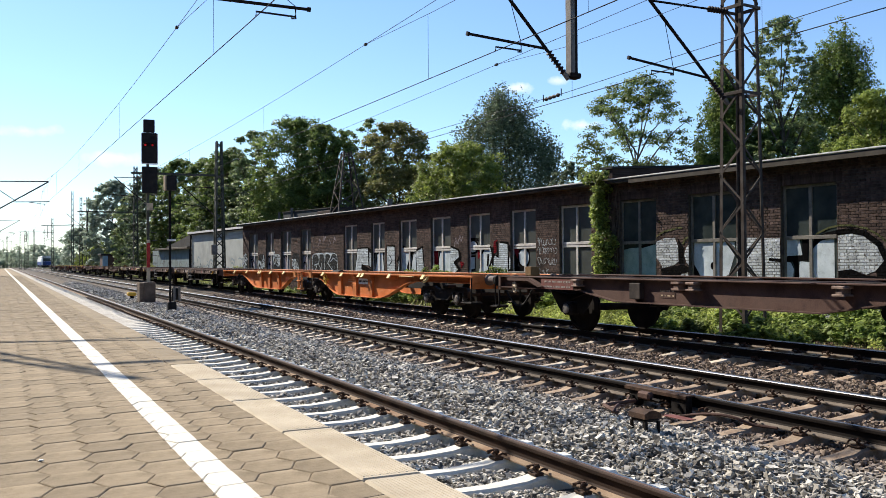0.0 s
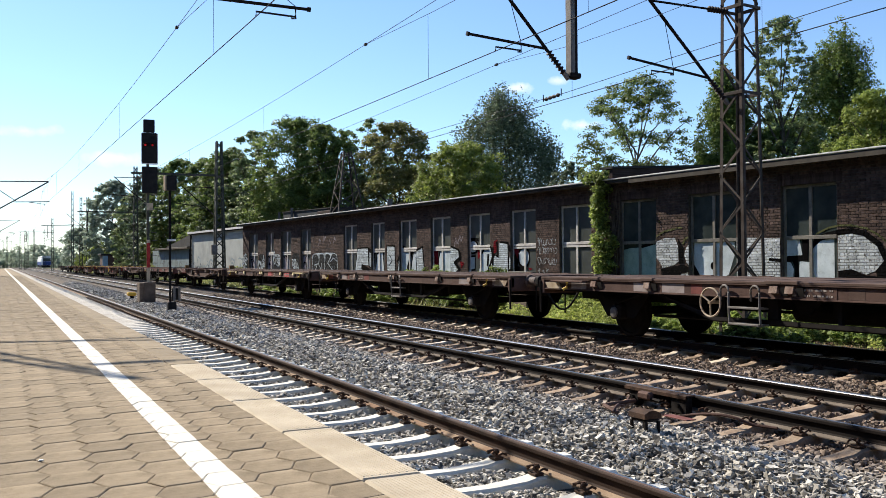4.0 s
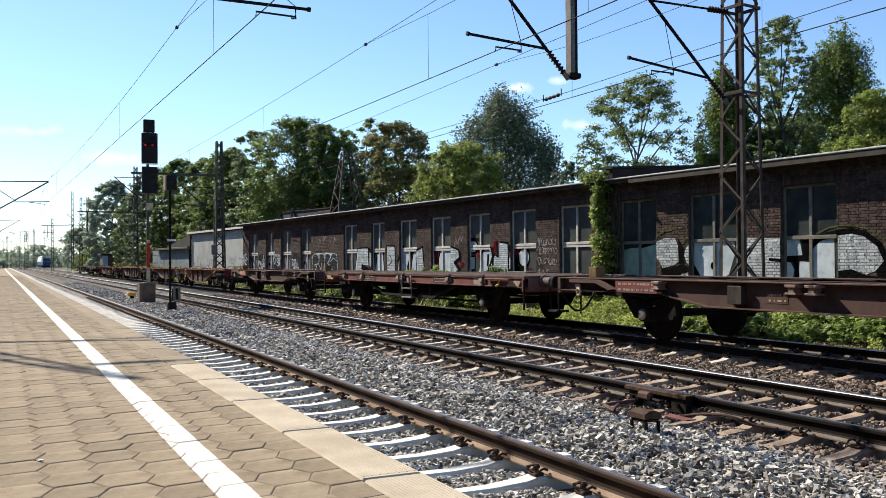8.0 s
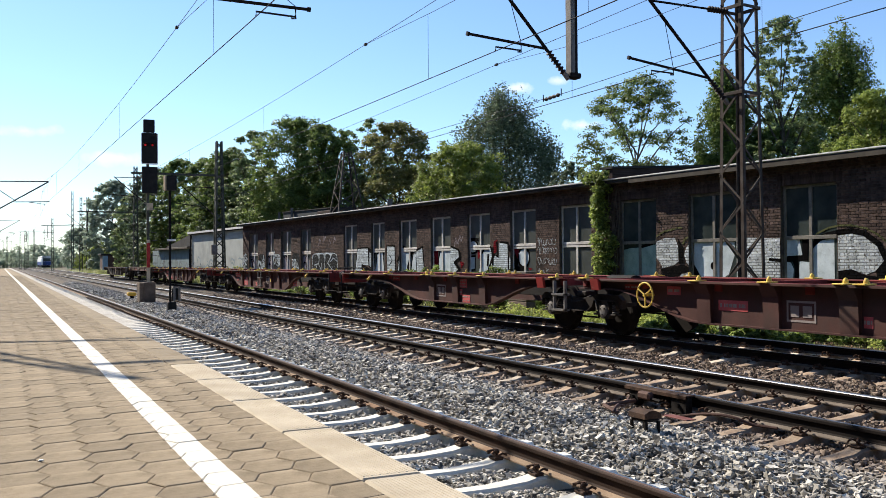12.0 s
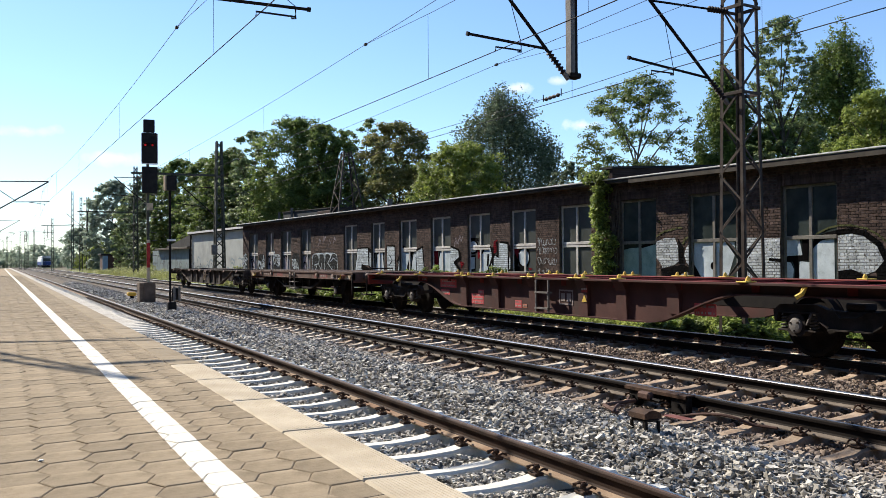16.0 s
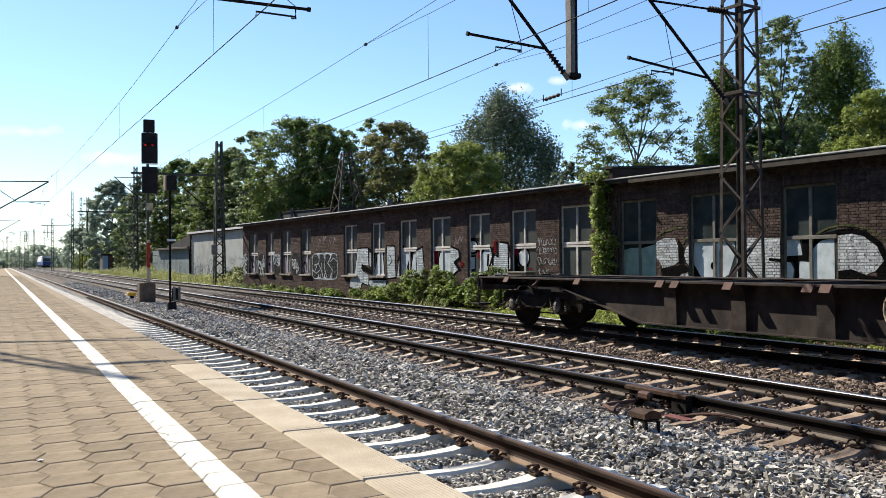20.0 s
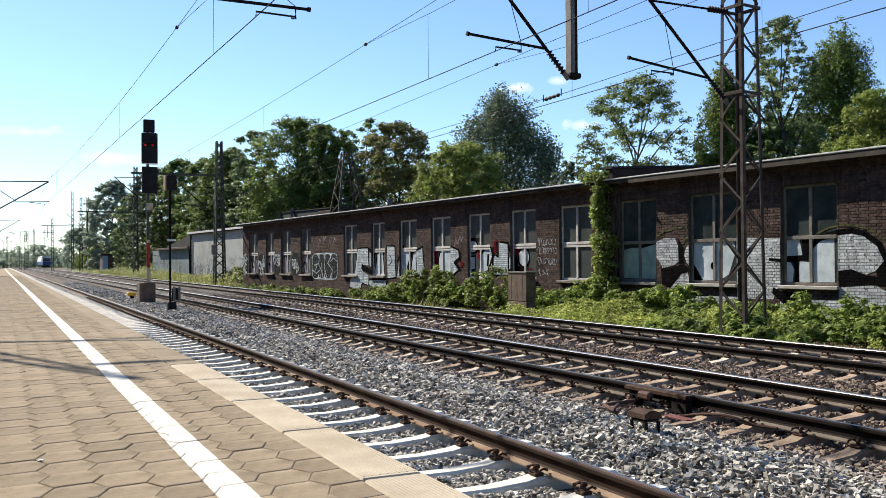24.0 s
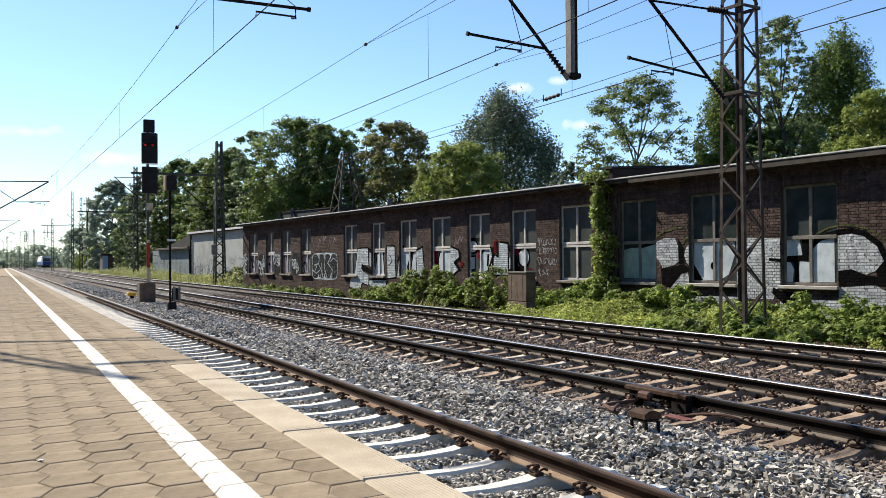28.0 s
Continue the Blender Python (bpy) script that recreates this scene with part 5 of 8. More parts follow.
    stem = Shape()
    cs, sp = [], []
    for i in range(9):
        y = 22.2 + r.uniform(0, 0.7)
        pts = [(-0.04, y, -0.3)]
        for k in range(1, 9):
            y += r.uniform(-0.14, 0.14)
            pts.append((-0.05 - r.uniform(0, 0.06), y, -0.3 + k * 0.5))
        stem.tube(pts, [0.03 - 0.0028 * k for k in range(9)], 5)
    for i in range(330):
        z = r.uniform(-0.3, 3.85)
        half = max(0.12, 0.25 + 0.10 * math.sin(z * 4.1) + 0.5 * noise.noise((z * 2.3, 0.3, 4))) + 0.5 * max(0.0, 1.2 - z)
        e = r.uniform(-1, 1)
        cs.append((-0.12 - 0.34 * r.random() * math.sqrt(1 - e * e), 22.88 + e * half * (1.25 if e > 0 else 1.0) + 0.12 * math.sin(z * 2.3 + 1), z))
        sp.append(r.uniform(0.09, 0.2))
    for i in range(18):
        cs.append((-0.42, r.uniform(22.5, 23.4), r.uniform(3.7, 4.0)))
        sp.append(0.12)
    part("stem", stem, M["bark"], v)
    leaf_cloud("foliage", cs, sp, 27, 0.074, M["leaf_ivy"], 0.9, v, 37, 0.5)


# ---- wagons ----
def s_of(t):
    """Distance that the train has gone since the clip's start."""
    return 11.0 * t - 0.011 * t * t


ROLLING = []          # wheelsets and their local rest pose


def wheelset_mesh():
    w = Shape()
    for sx in (-1, 1):
        p = [(0.680, 0.10), (0.685, 0.49), (0.712, 0.488), (0.722, 0.463), (0.815, 0.456), (0.820, 0.40), (0.79, 0.385), (0.765, 0.20), (0.80, 0.12), (0.82, 0.085)]
        w.lathe([(sx * a, r) for a, r in p], 28, "x")
    w.tube([(-1.02, 0, 0), (1.02, 0, 0)], 0.075, 10)
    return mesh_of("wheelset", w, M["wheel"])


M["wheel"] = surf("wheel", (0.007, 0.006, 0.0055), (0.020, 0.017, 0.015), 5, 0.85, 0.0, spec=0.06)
M["spring_steel"] = surf("spring_steel", (0.03, 0.027, 0.025), (0.10, 0.09, 0.082), 8, 0.7, 0.1, spec=0.2)
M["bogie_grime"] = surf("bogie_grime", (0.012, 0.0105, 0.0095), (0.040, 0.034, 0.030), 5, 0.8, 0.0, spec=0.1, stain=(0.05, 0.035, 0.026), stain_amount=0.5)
M["buffer_steel"] = surf("buffer_steel", (0.06, 0.048, 0.043), (0.15, 0.12, 0.11), 5, 0.7, 0.0, stain=(0.04, 0.025, 0.02))
WHEELSET = wheelset_mesh()


def add_wheelset(parent, y):
    ob = part("wheelset", WHEELSET, None, parent, "dark steel wheelset", smooth=True, at=pose(0, y, 0.46))
    ROLLING.append((ob, y))
    return ob


def add_buffers(wg, half, mat_sleeve, white=True):
    for e in (-1, 1):
        for sx in (-0.875, 0.875):
            y0 = e * (half - 0.62)
            b = Shape().lathe([(y0, 0.135), (y0 + e * 0.04, 0.135), (y0 + e * 0.05, 0.10), (y0 + e * 0.30, 0.098), (y0 + e * 0.31, 0.112), (y0 + e * 0.35, 0.112), (y0 + e * 0.36, 0.078), (y0 + e * 0.585, 0.075)], 16, "y", (sx, 0, 0.955))
            bo = part("buffer", b, mat_sleeve, wg, smooth=True)
            ring = [(sx + 0.215 * math.copysign(abs(math.cos(a)) ** 0.5, math.cos(a)), 0.955 + 0.125 * math.copysign(abs(math.sin(a)) ** 0.5, math.sin(a))) for a in [2 * math.pi * (k + 0.5) / 20 for k in range(20)]]
            part("buffer_plate", Shape().prism(ring, "y", y0 + e * 0.58, y0 + e * 0.618), M["steel_dark"], bo)
        yc = e * (half - 0.62)
        k = Shape().tube([(0, yc, 0.97), (0, yc + e * 0.28, 0.97), (0, yc + e * 0.34, 1.02)], 0.045, 8)
        k.tube([(0.06, yc + e * 0.26, 0.95), (0.07, yc + e * 0.5, 0.84), (0.05, yc + e * 0.62, 0.9)], 0.022, 6)
        k.tube([(-0.06, yc + e * 0.26, 0.95), (-0.07, yc + e * 0.5, 0.84), (-0.05, yc + e * 0.62, 0.9)], 0.022, 6)
        part("coupler", k, M["steel_dark"], wg, "dark screw coupler")
        h = Shape()
        pts = [(-0.45, yc + e * 0.62 * f, 0.78 - 0.42 * math.sin(math.pi * min(1, f * 0.5 + 0.02))) for f in [i / 8 for i in range(9)]]
        h.tube(pts, 0.022, 6)
        h.tube([(-0.75, yc + e * 0.05, 0.85), (-0.75, yc + e * 0.06, 0.32)], 0.016, 6)
        part("brake_hose", h, M["black_paint"], wg, "black rubber brake hose")


M["cream_bar"] = surf("cream_bar", (0.20, 0.17, 0.155), (0.36, 0.32, 0.29), 9, 0.8)


def sign_plate(wg, side, y, z, w, h, base, bars=M["cream_bar"], n=2, x=1.36, seed=0):
    """A lettered panel; the unreadable lines are plain bars."""
    r = random.Random(seed + int(y * 10))
    p = part("sign_panel", Shape().box(side * x, side * (x + 0.004), y - w / 2, y + w / 2, z - h / 2, z + h / 2), base, wg, "painted marking panel")
    rowh = h / n
    for k in range(n):
        u = y - w * 0.42
        while u < y + w * 0.40:
            ln = r.choice((0.018, 0.018, 0.035, 0.05, 0.075))
            zc = z + h / 2 - rowh * (k + 0.5)
            part("text_bar", Shape().box(side * (x + 0.0045), side * (x + 0.0075), u, min(u + ln, y + w * 0.44), zc - rowh * 0.17, zc + rowh * 0.17), bars, p)
            u += ln + r.choice((0.014, 0.018, 0.05))


def hand_wheel(wg, side, y, z, mat, r=0.22, x=1.42):
    s = Shape()
    n = 20
    pts = [(side * x, y + r * math.cos(2 * math.pi * i / n), z + r * math.sin(2 * math.pi * i / n)) for i in range(n + 1)]
    s.tube(pts, 0.016, 6, caps=False)
    for k in range(3):
        a = 2 * math.pi * k / 3 + 0.5
        s.tube([(side * x, y, z), (side * x, y + r * math.cos(a), z + r * math.sin(a))], 0.014, 6)
    s.tube([(side * (x + 0.03), y, z), (side * (x - 0.2), y, z)], 0.025, 8)
    part("brake_handwheel", s, mat, wg, "round brake handwheel", smooth=True)


def side_steps(wg, side, y, mat, z_top=1.06, z_lo=0.42, w=0.62):
    """Shunter's step: two bent hand rails and two treads."""
    for e in (-1, 1):
        yy = y + e * w / 2
        bow = [(side * (1.42 - 0.05 * k / 8), yy + 0.11 - 0.11 * math.cos(math.pi * k / 8), 0.9 + 0.11 * math.sin(math.pi * k / 8)) for k in range(9)]
        part("grab_rail", Shape().tube([(side * 1.40, yy, z_lo), (side * 1.42, yy, 0.7)] + bow + [(side * 1.36, yy + 0.22, 0.78)], 0.017, 7), mat, wg, smooth=True)
    for z in (z_lo + 0.02, 0.68):
        part("step", Shape().box(side * 1.24, side * 1.44, y - w / 2, y + w / 2, z - 0.015, z + 0.015, 0.005), mat, wg)


def axle_guard(wg, y):
    """Axle box, leaf spring and guard plates on both sides of a single axle."""
    for sx in (-1, 1):
        g = thing_part("running_gear", wg)
        s = Shape()
        s.prism([(y - 0.84, 0.83), (y + 0.84, 0.83), (y + 0.40, 0.36), (y + 0.16, 0.36), (y + 0.16, 0.62), (y - 0.16, 0.62), (y - 0.16, 0.36), (y - 0.40, 0.36)], "x", sx * 1.0, sx * 1.02)
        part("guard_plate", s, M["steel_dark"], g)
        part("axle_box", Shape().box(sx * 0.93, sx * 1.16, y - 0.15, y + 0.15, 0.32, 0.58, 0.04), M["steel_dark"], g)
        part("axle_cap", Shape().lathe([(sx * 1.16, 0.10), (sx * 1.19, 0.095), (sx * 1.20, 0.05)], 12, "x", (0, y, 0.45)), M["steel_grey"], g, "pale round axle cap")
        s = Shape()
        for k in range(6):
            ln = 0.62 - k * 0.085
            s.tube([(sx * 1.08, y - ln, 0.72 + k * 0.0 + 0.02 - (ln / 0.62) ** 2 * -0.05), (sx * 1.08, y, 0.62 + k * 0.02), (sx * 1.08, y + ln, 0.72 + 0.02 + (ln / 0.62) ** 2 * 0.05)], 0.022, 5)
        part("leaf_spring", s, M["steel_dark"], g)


def flat_wagon(u0, u1, sill, deck, plates, label, steps=0.0, wheel=None, rich=False, signs=()):
    """Two-axle flat wagon with a solid deck."""
    half = (u1 - u0) / 2
    wg = thing("flat_wagon", label, "freight wagon", group="wagons of the train")
    hf = half - 0.62
    shade = random.Random(int(u0 * 10))
    part("deck", Shape().box(-1.36, 1.36, -hf, hf, 1.035, 1.075, 0.006), deck, wg, "brown worn deck")
    for k in range(int(hf * 2 / 0.9)):
        y = -hf + 0.45 + k * 0.9
        part("deck_seam", Shape().box(-1.3, 1.3, y - 0.02, y + 0.02, 1.073, 1.079, 0.002), deck, wg)
    for sx in (-1, 1):
        s = Shape()
        s.prism([(sx * 1.27, 0.83), (sx * 1.355, 0.83), (sx * 1.355, 0.845), (sx * 1.335, 0.848), (sx * 1.335, 1.015), (sx * 1.36, 1.02), (sx * 1.36, 1.034), (sx * 1.27, 1.034)], "y", -hf, hf)
        part("side_sill", s, sill, wg, "long channel side sill")
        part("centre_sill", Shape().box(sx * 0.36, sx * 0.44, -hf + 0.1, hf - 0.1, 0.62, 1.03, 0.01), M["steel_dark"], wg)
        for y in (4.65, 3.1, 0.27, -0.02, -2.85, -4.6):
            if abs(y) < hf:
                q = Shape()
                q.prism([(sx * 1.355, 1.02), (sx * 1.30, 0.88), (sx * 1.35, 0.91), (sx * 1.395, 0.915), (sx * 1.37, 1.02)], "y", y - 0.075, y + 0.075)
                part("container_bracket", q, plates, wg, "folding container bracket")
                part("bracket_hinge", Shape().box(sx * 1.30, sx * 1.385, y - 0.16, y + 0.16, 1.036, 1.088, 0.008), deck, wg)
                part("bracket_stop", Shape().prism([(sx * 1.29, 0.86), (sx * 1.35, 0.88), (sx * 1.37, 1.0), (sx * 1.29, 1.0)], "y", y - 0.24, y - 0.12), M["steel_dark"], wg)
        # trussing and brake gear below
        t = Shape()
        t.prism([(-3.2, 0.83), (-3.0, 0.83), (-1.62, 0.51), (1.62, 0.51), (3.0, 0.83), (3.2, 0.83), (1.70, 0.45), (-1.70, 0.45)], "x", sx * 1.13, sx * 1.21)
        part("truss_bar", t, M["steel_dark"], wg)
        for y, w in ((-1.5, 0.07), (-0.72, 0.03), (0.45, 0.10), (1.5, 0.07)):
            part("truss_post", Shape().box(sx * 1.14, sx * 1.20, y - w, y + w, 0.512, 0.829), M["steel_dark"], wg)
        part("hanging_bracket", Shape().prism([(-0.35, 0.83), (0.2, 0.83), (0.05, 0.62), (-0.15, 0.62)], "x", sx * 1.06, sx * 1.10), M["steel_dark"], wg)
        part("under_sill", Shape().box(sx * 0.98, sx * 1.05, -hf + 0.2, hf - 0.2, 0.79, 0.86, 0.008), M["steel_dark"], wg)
        # repainted patches on the sill
        y = -hf + 0.5
        while y < hf - 0.9:
            w = shade.uniform(0.25, 0.85)
            if shade.random() < 0.62:
                part("paint_patch", Shape().box(sx * 1.3352, sx * 1.3362, y, y + w, 0.858, 1.008), shade.choice((M["red_panel"], M["red_panel"], M["deck_brown"], M["sign_grey"])), wg, "repainted patch")
            y += w + shade.uniform(0.1, 0.5)
        if sx < 0 or steps > 0.5:
            side_steps(wg, sx, steps, M["steel_grey"] if not rich else M["steel_dark"])
    for e in (-1, 1):
        part("end_sill", Shape().box(-1.36, 1.36, e * (hf - 0.12), e * (hf + 0.0), 0.74, 1.034, 0.015), sill, wg)
        part("end_post", Shape().box(-1.39, -1.35, e * hf - 0.02, e * hf + 0.02, 0.36, 1.0, 0.01), M["steel_dark"], wg)
        for sx in (-1, 1):
            q = Shape().box(sx * 1.36, sx * 1.46, e * (hf - 1.6), e * (hf - 0.5), 0.985, 1.015, 0.006)
            part("side_hook_rail", q, plates if rich else sill, wg)
            part("lashing_hook", Shape().tube([(sx * 1.40, e * (hf - 1.0), 0.985), (sx * 1.41, e * (hf - 1.0), 0.88), (sx * 1.45, e * (hf - 1.0) + 0.06, 0.84)], 0.028, 7), M["yellow"], wg, "yellow lashing hook")
            part("mark_panel", Shape().prism([(e * (hf - 0.75), 0.85), (e * (hf - 0.25), 0.85), (e * (hf - 0.15), 0.97), (e * (hf - 0.65), 0.97)], "x", sx * 1.34, sx * 1.358), M["cream"] if not rich else M["black_brown"], wg)
    u = Shape()
    for y in (-2.6, -0.4, 2.2):
        u.box(-0.9, 0.9, y - 0.05, y + 0.05, 0.55, 0.85)
    u.tube([(-0.5, -1.6, 0.62), (-0.5, 0.6, 0.62)], 0.16, 12)
    u.tube([(0.7, -4.2, 0.5), (0.7, 4.2, 0.5)], 0.03, 6).tube([(-0.8, -3.6, 0.42), (-0.8, 3.6, 0.42)], 0.03, 6)
    part("brake_rigging", u, M["steel_dark"], wg)
    for e in (-1, 1):
        axle_guard(wg, e * 4.3)
        add_wheelset(wg, e * 4.3)
        part("brake_shoe", Shape().box(-0.82, -0.70, e * 4.3 + 0.44, e * 4.3 + 0.52, 0.3, 0.62, 0.01).box(0.70, 0.82, e * 4.3 + 0.44, e * 4.3 + 0.52, 0.3, 0.62, 0.01), M["steel_dark"], wg)
    if wheel:
        hand_wheel(wg, -1, wheel, 0.74, M["cream"])
    for (y, w, m, n) in signs:
        sign_plate(wg, -1, y, 0.93, w, 0.15, m, n=n, x=1.337)
    add_buffers(wg, half, M["buffer_steel"])
    return wg


def skeleton_wagon(u0, u1, sill, label, plate, plate_y):
    """Two-axle container carrier with an open frame and deep-bellied side sills."""
    half = (u1 - u0) / 2
    hf = half - 0.62
    wg = thing("container_wagon", label, "freight wagon", group="wagons of the train")
    for sx in (-1, 1):
        o = [(-hf, 0.82), (-hf, 1.05), (hf, 1.05), (hf, 0.82), (3.4, 0.82), (2.3, 0.65), (-2.3, 0.65), (-3.4, 0.82)]
        part("side_sill", Shape().prism(o, "x", sx * 1.20, sx * 1.235), sill, wg, "deep rusty side sill")
        f = Shape()
        line = [(-hf, 0.82), (-3.4, 0.82), (-2.3, 0.65), (2.3, 0.65), (3.4, 0.82), (hf, 0.82)]
        for (a, b_), (c, d) in zip(line, line[1:]):
            f.prism([(a, b_), (c, d), (c, d + 0.02), (a, b_ + 0.02)], "x", sx * 1.14, sx * 1.33)
        f.box(sx * 1.14, sx * 1.33, -hf, hf, 1.05, 1.072, 0.004)
        part("sill_flange", f, sill, wg)
        for y in (3.4, 0.5, 0.15, -2.7, -4.2):
            q = Shape()
            q.box(sx * 1.235, sx * 1.42, y - 0.10, y + 0.10, 0.90, 0.93, 0.006).box(sx * 1.235, sx * 1.42, y - 0.10, y + 0.10, 1.0, 1.04, 0.006).box(sx * 1.235, sx * 1.40, y - 0.05, y + 0.05, 0.93, 1.0)
            part("container_bracket", q, M["bracket_worn"], wg, "pale cast container bracket")
        part("brake_box", Shape().box(sx * 1.24, sx * 1.34, 1.5, 1.8, 0.72, 1.0, 0.01), M["black_brown"], wg)
        for e in (-1, 1):
            ey = e * (hf - 0.75)
            ring = [(sx * 1.35, ey + 0.055 * math.cos(k * math.pi / 6), 0.80 + 0.065 * math.sin(k * math.pi / 6)) for k in range(13)]
            part("pulling_eye", Shape().tube(ring, 0.026, 6).prism([(ey - 0.055, 0.865), (ey + 0.075, 0.865), (ey + 0.10, 0.945), (ey - 0.02, 0.945)], "x", sx * 1.335, sx * 1.362), M["cream"], wg, "cream pulling eye with a round hole")
            part("corner_bracket", Shape().prism([(e * (hf - 1.9), 0.88), (e * (hf - 1.4), 1.04), (e * (hf - 0.5), 1.04), (e * (hf - 0.5), 0.98), (e * (hf - 1.35), 0.98), (e * (hf - 1.75), 0.86)], "x", sx * 1.30, sx * 1.40), sill, wg)
        part("inner_beam", Shape().box(sx * 0.36, sx * 0.46, -hf, hf, 0.70, 1.04, 0.01), M["steel_dark"], wg)
    for i in range(11):
        y = -hf + 0.3 + i * (2 * hf - 0.6) / 10
        part("cross_member", Shape().box(-1.2, 1.2, y - 0.07, y + 0.07, 0.88, 1.045, 0.008), sill, wg)
    for e in (-1, 1):
        part("end_sill", Shape().box(-1.33, 1.33, e * (hf - 0.10), e * hf, 0.76, 1.07, 0.012), sill, wg)
        part("end_post", Shape().box(-1.33, -1.29, e * hf - 0.02, e * hf + 0.02, 0.36, 1.05, 0.01), M["steel_dark"], wg)
        part("end_step", Shape().box(-1.40, -1.10, e * (hf - 0.05), e * (hf + 0.25), 0.38, 0.42, 0.005), M["steel_dark"], wg)
        axle_guard(wg, e * 4.05)
        add_wheelset(wg, e * 4.05)
        part("drum", Shape().tube([(-0.3, e * 2.6, 0.66), (0.9, e * 2.6, 0.66)], 0.15, 12), M["steel_dark"], wg)
    for ye in (-hf - 0.02, hf - 0.75):
        part("end_stop", Shape().box(-0.95, -0.72, ye, ye + 0.24, 1.07, 1.27, 0.01), M["stop_wood"], wg, "upright yellowish wooden end stop")
    sign_plate(wg, -1, plate_y, 0.93, 1.15, 0.2, plate, n=2, x=1.345)
    sign_plate(wg, -1, 0.9, 0.84, 0.4, 0.16, sill, n=2, x=1.236, bars=M["cream"])
    add_buffers(wg, half, M["buffer_steel"])
    return wg


def coil(turns=4.5, r=0.058, h=0.2, wire=0.014):
    n = int(turns * 10)
    return Shape().tube([(r * math.cos(2 * math.pi * i / 10), r * math.sin(2 * math.pi * i / 10), h * i / n) for i in range(n + 1)], wire, 5)


COIL = mesh_of("coil_spring", coil(), M["spring_steel"])


def bogie(wg, y):
    """Two-axle bogie: arched side frames, paired coil springs beside each axle box, brake gear and wheelsets."""
    bg_ = thing_part("bogie", wg)
    bg_.matrix_basis = pose(0, y, 0)
    grime = M["bogie_grime"]
    for sx in (-1, 1):
        half = [(0.0, 0.44), (0.36, 0.44), (0.50, 0.52), (0.56, 0.63), (1.24, 0.63), (1.27, 0.50), (1.36, 0.50), (1.38, 0.66), (1.25, 0.75), (0.60, 0.76), (0.42, 0.70), (0.0, 0.68)]
        o = half + [(-a, b_) for a, b_ in half[::-1] if a > 0]
        part("side_frame", Shape().prism(o, "x", sx * 0.98, sx * 1.07), grime, bg_, "cast side frame caked with brown grime")
        f = Shape()
        for (a, b_), (c, d) in zip(half[1:5], half[2:6]):
            for e in (-1, 1):
                f.prism([(e * a, b_), (e * c, d), (e * c, d + 0.02), (e * a, b_ + 0.02)], "x", sx * 0.93, sx * 1.13)
        f.box(sx * 0.93, sx * 1.13, -0.36, 0.36, 0.42, 0.44)
        part("frame_flange", f, grime, bg_)
        for e in (-1, 1):
            ab = part("axle_box", Shape().prism([(e * 0.9 + p, q) for p, q in ((-0.15, 0.36), (-0.15, 0.56), (-0.09, 0.62), (0.09, 0.62), (0.15, 0.56), (0.15, 0.36), (0.08, 0.31), (-0.08, 0.31))], "x", sx * 0.96, sx * 1.13), grime, bg_)
            part("axle_cap", Shape().lathe([(sx * 1.13, 0.112), (sx * 1.155, 0.108), (sx * 1.165, 0.085), (sx * 1.175, 0.03)], 14, "x", (0, e * 0.9, 0.46)), M["steel_grey"], ab, "pale worn axle cap")
            for k in range(3):
                an = 0.5 + k * 2.094
                part("cap_bolt", Shape().tube([(sx * 1.16, e * 0.9 + 0.075 * math.cos(an), 0.46 + 0.075 * math.sin(an)), (sx * 1.185, e * 0.9 + 0.075 * math.cos(an), 0.46 + 0.075 * math.sin(an))], 0.014, 6), M["bogie_grime"], ab)
            part("spring_seat", Shape().box(sx * 0.97, sx * 1.13, e * 0.9 - 0.34, e * 0.9 + 0.34, 0.375, 0.402, 0.006), grime, bg_)
            for d in (-0.255, 0.255):
                part("coil_spring", COIL, None, bg_, "worn coil spring", at=pose(sx * 1.05, e * 0.9 + d, 0.405))
            part("damper_link", Shape().tube([(sx * 1.12, e * 0.63, 0.64), (sx * 1.14, e * 0.70, 0.47)], 0.022, 6), M["spring_steel"], bg_)
            part("brake_hanger", Shape().tube([(sx * 0.86, e * 0.40, 0.66), (sx * 0.86, e * 0.36, 0.30)], 0.025, 6), M["steel_dark"], bg_)
            part("brake_block", Shape().box(sx * 0.70, sx * 0.82, e * 0.36, e * 0.43, 0.34, 0.62, 0.015), M["steel_dark"], bg_)
        part("brake_rod", Shape().tube([(sx * 0.86, -0.36, 0.30), (sx * 0.86, 0.36, 0.30)], 0.018, 6), M["steel_dark"], bg_)
        part("brake_hose", Shape().tube([(sx * 1.0, -0.3, 0.72), (sx * 1.12, -0.1, 0.62), (sx * 1.12, 0.15, 0.6), (sx * 1.0, 0.4, 0.72)], 0.014, 6), M["black_paint"], bg_)
        part("side_bearer", Shape().box(sx * 0.78, sx * 1.02, -0.16, 0.16, 0.70, 0.80, 0.02), grime, bg_)
    part("bolster", Shape().box(-0.97, 0.97, -0.22, 0.22, 0.46, 0.70, 0.02), grime, bg_)
    for e in (-1, 1):
        part("end_transom", Shape().box(-0.97, 0.97, e * 1.29, e * 1.35, 0.54, 0.62, 0.01), grime, bg_)
        add_wheelset(bg_, e * 0.9)
    return bg_


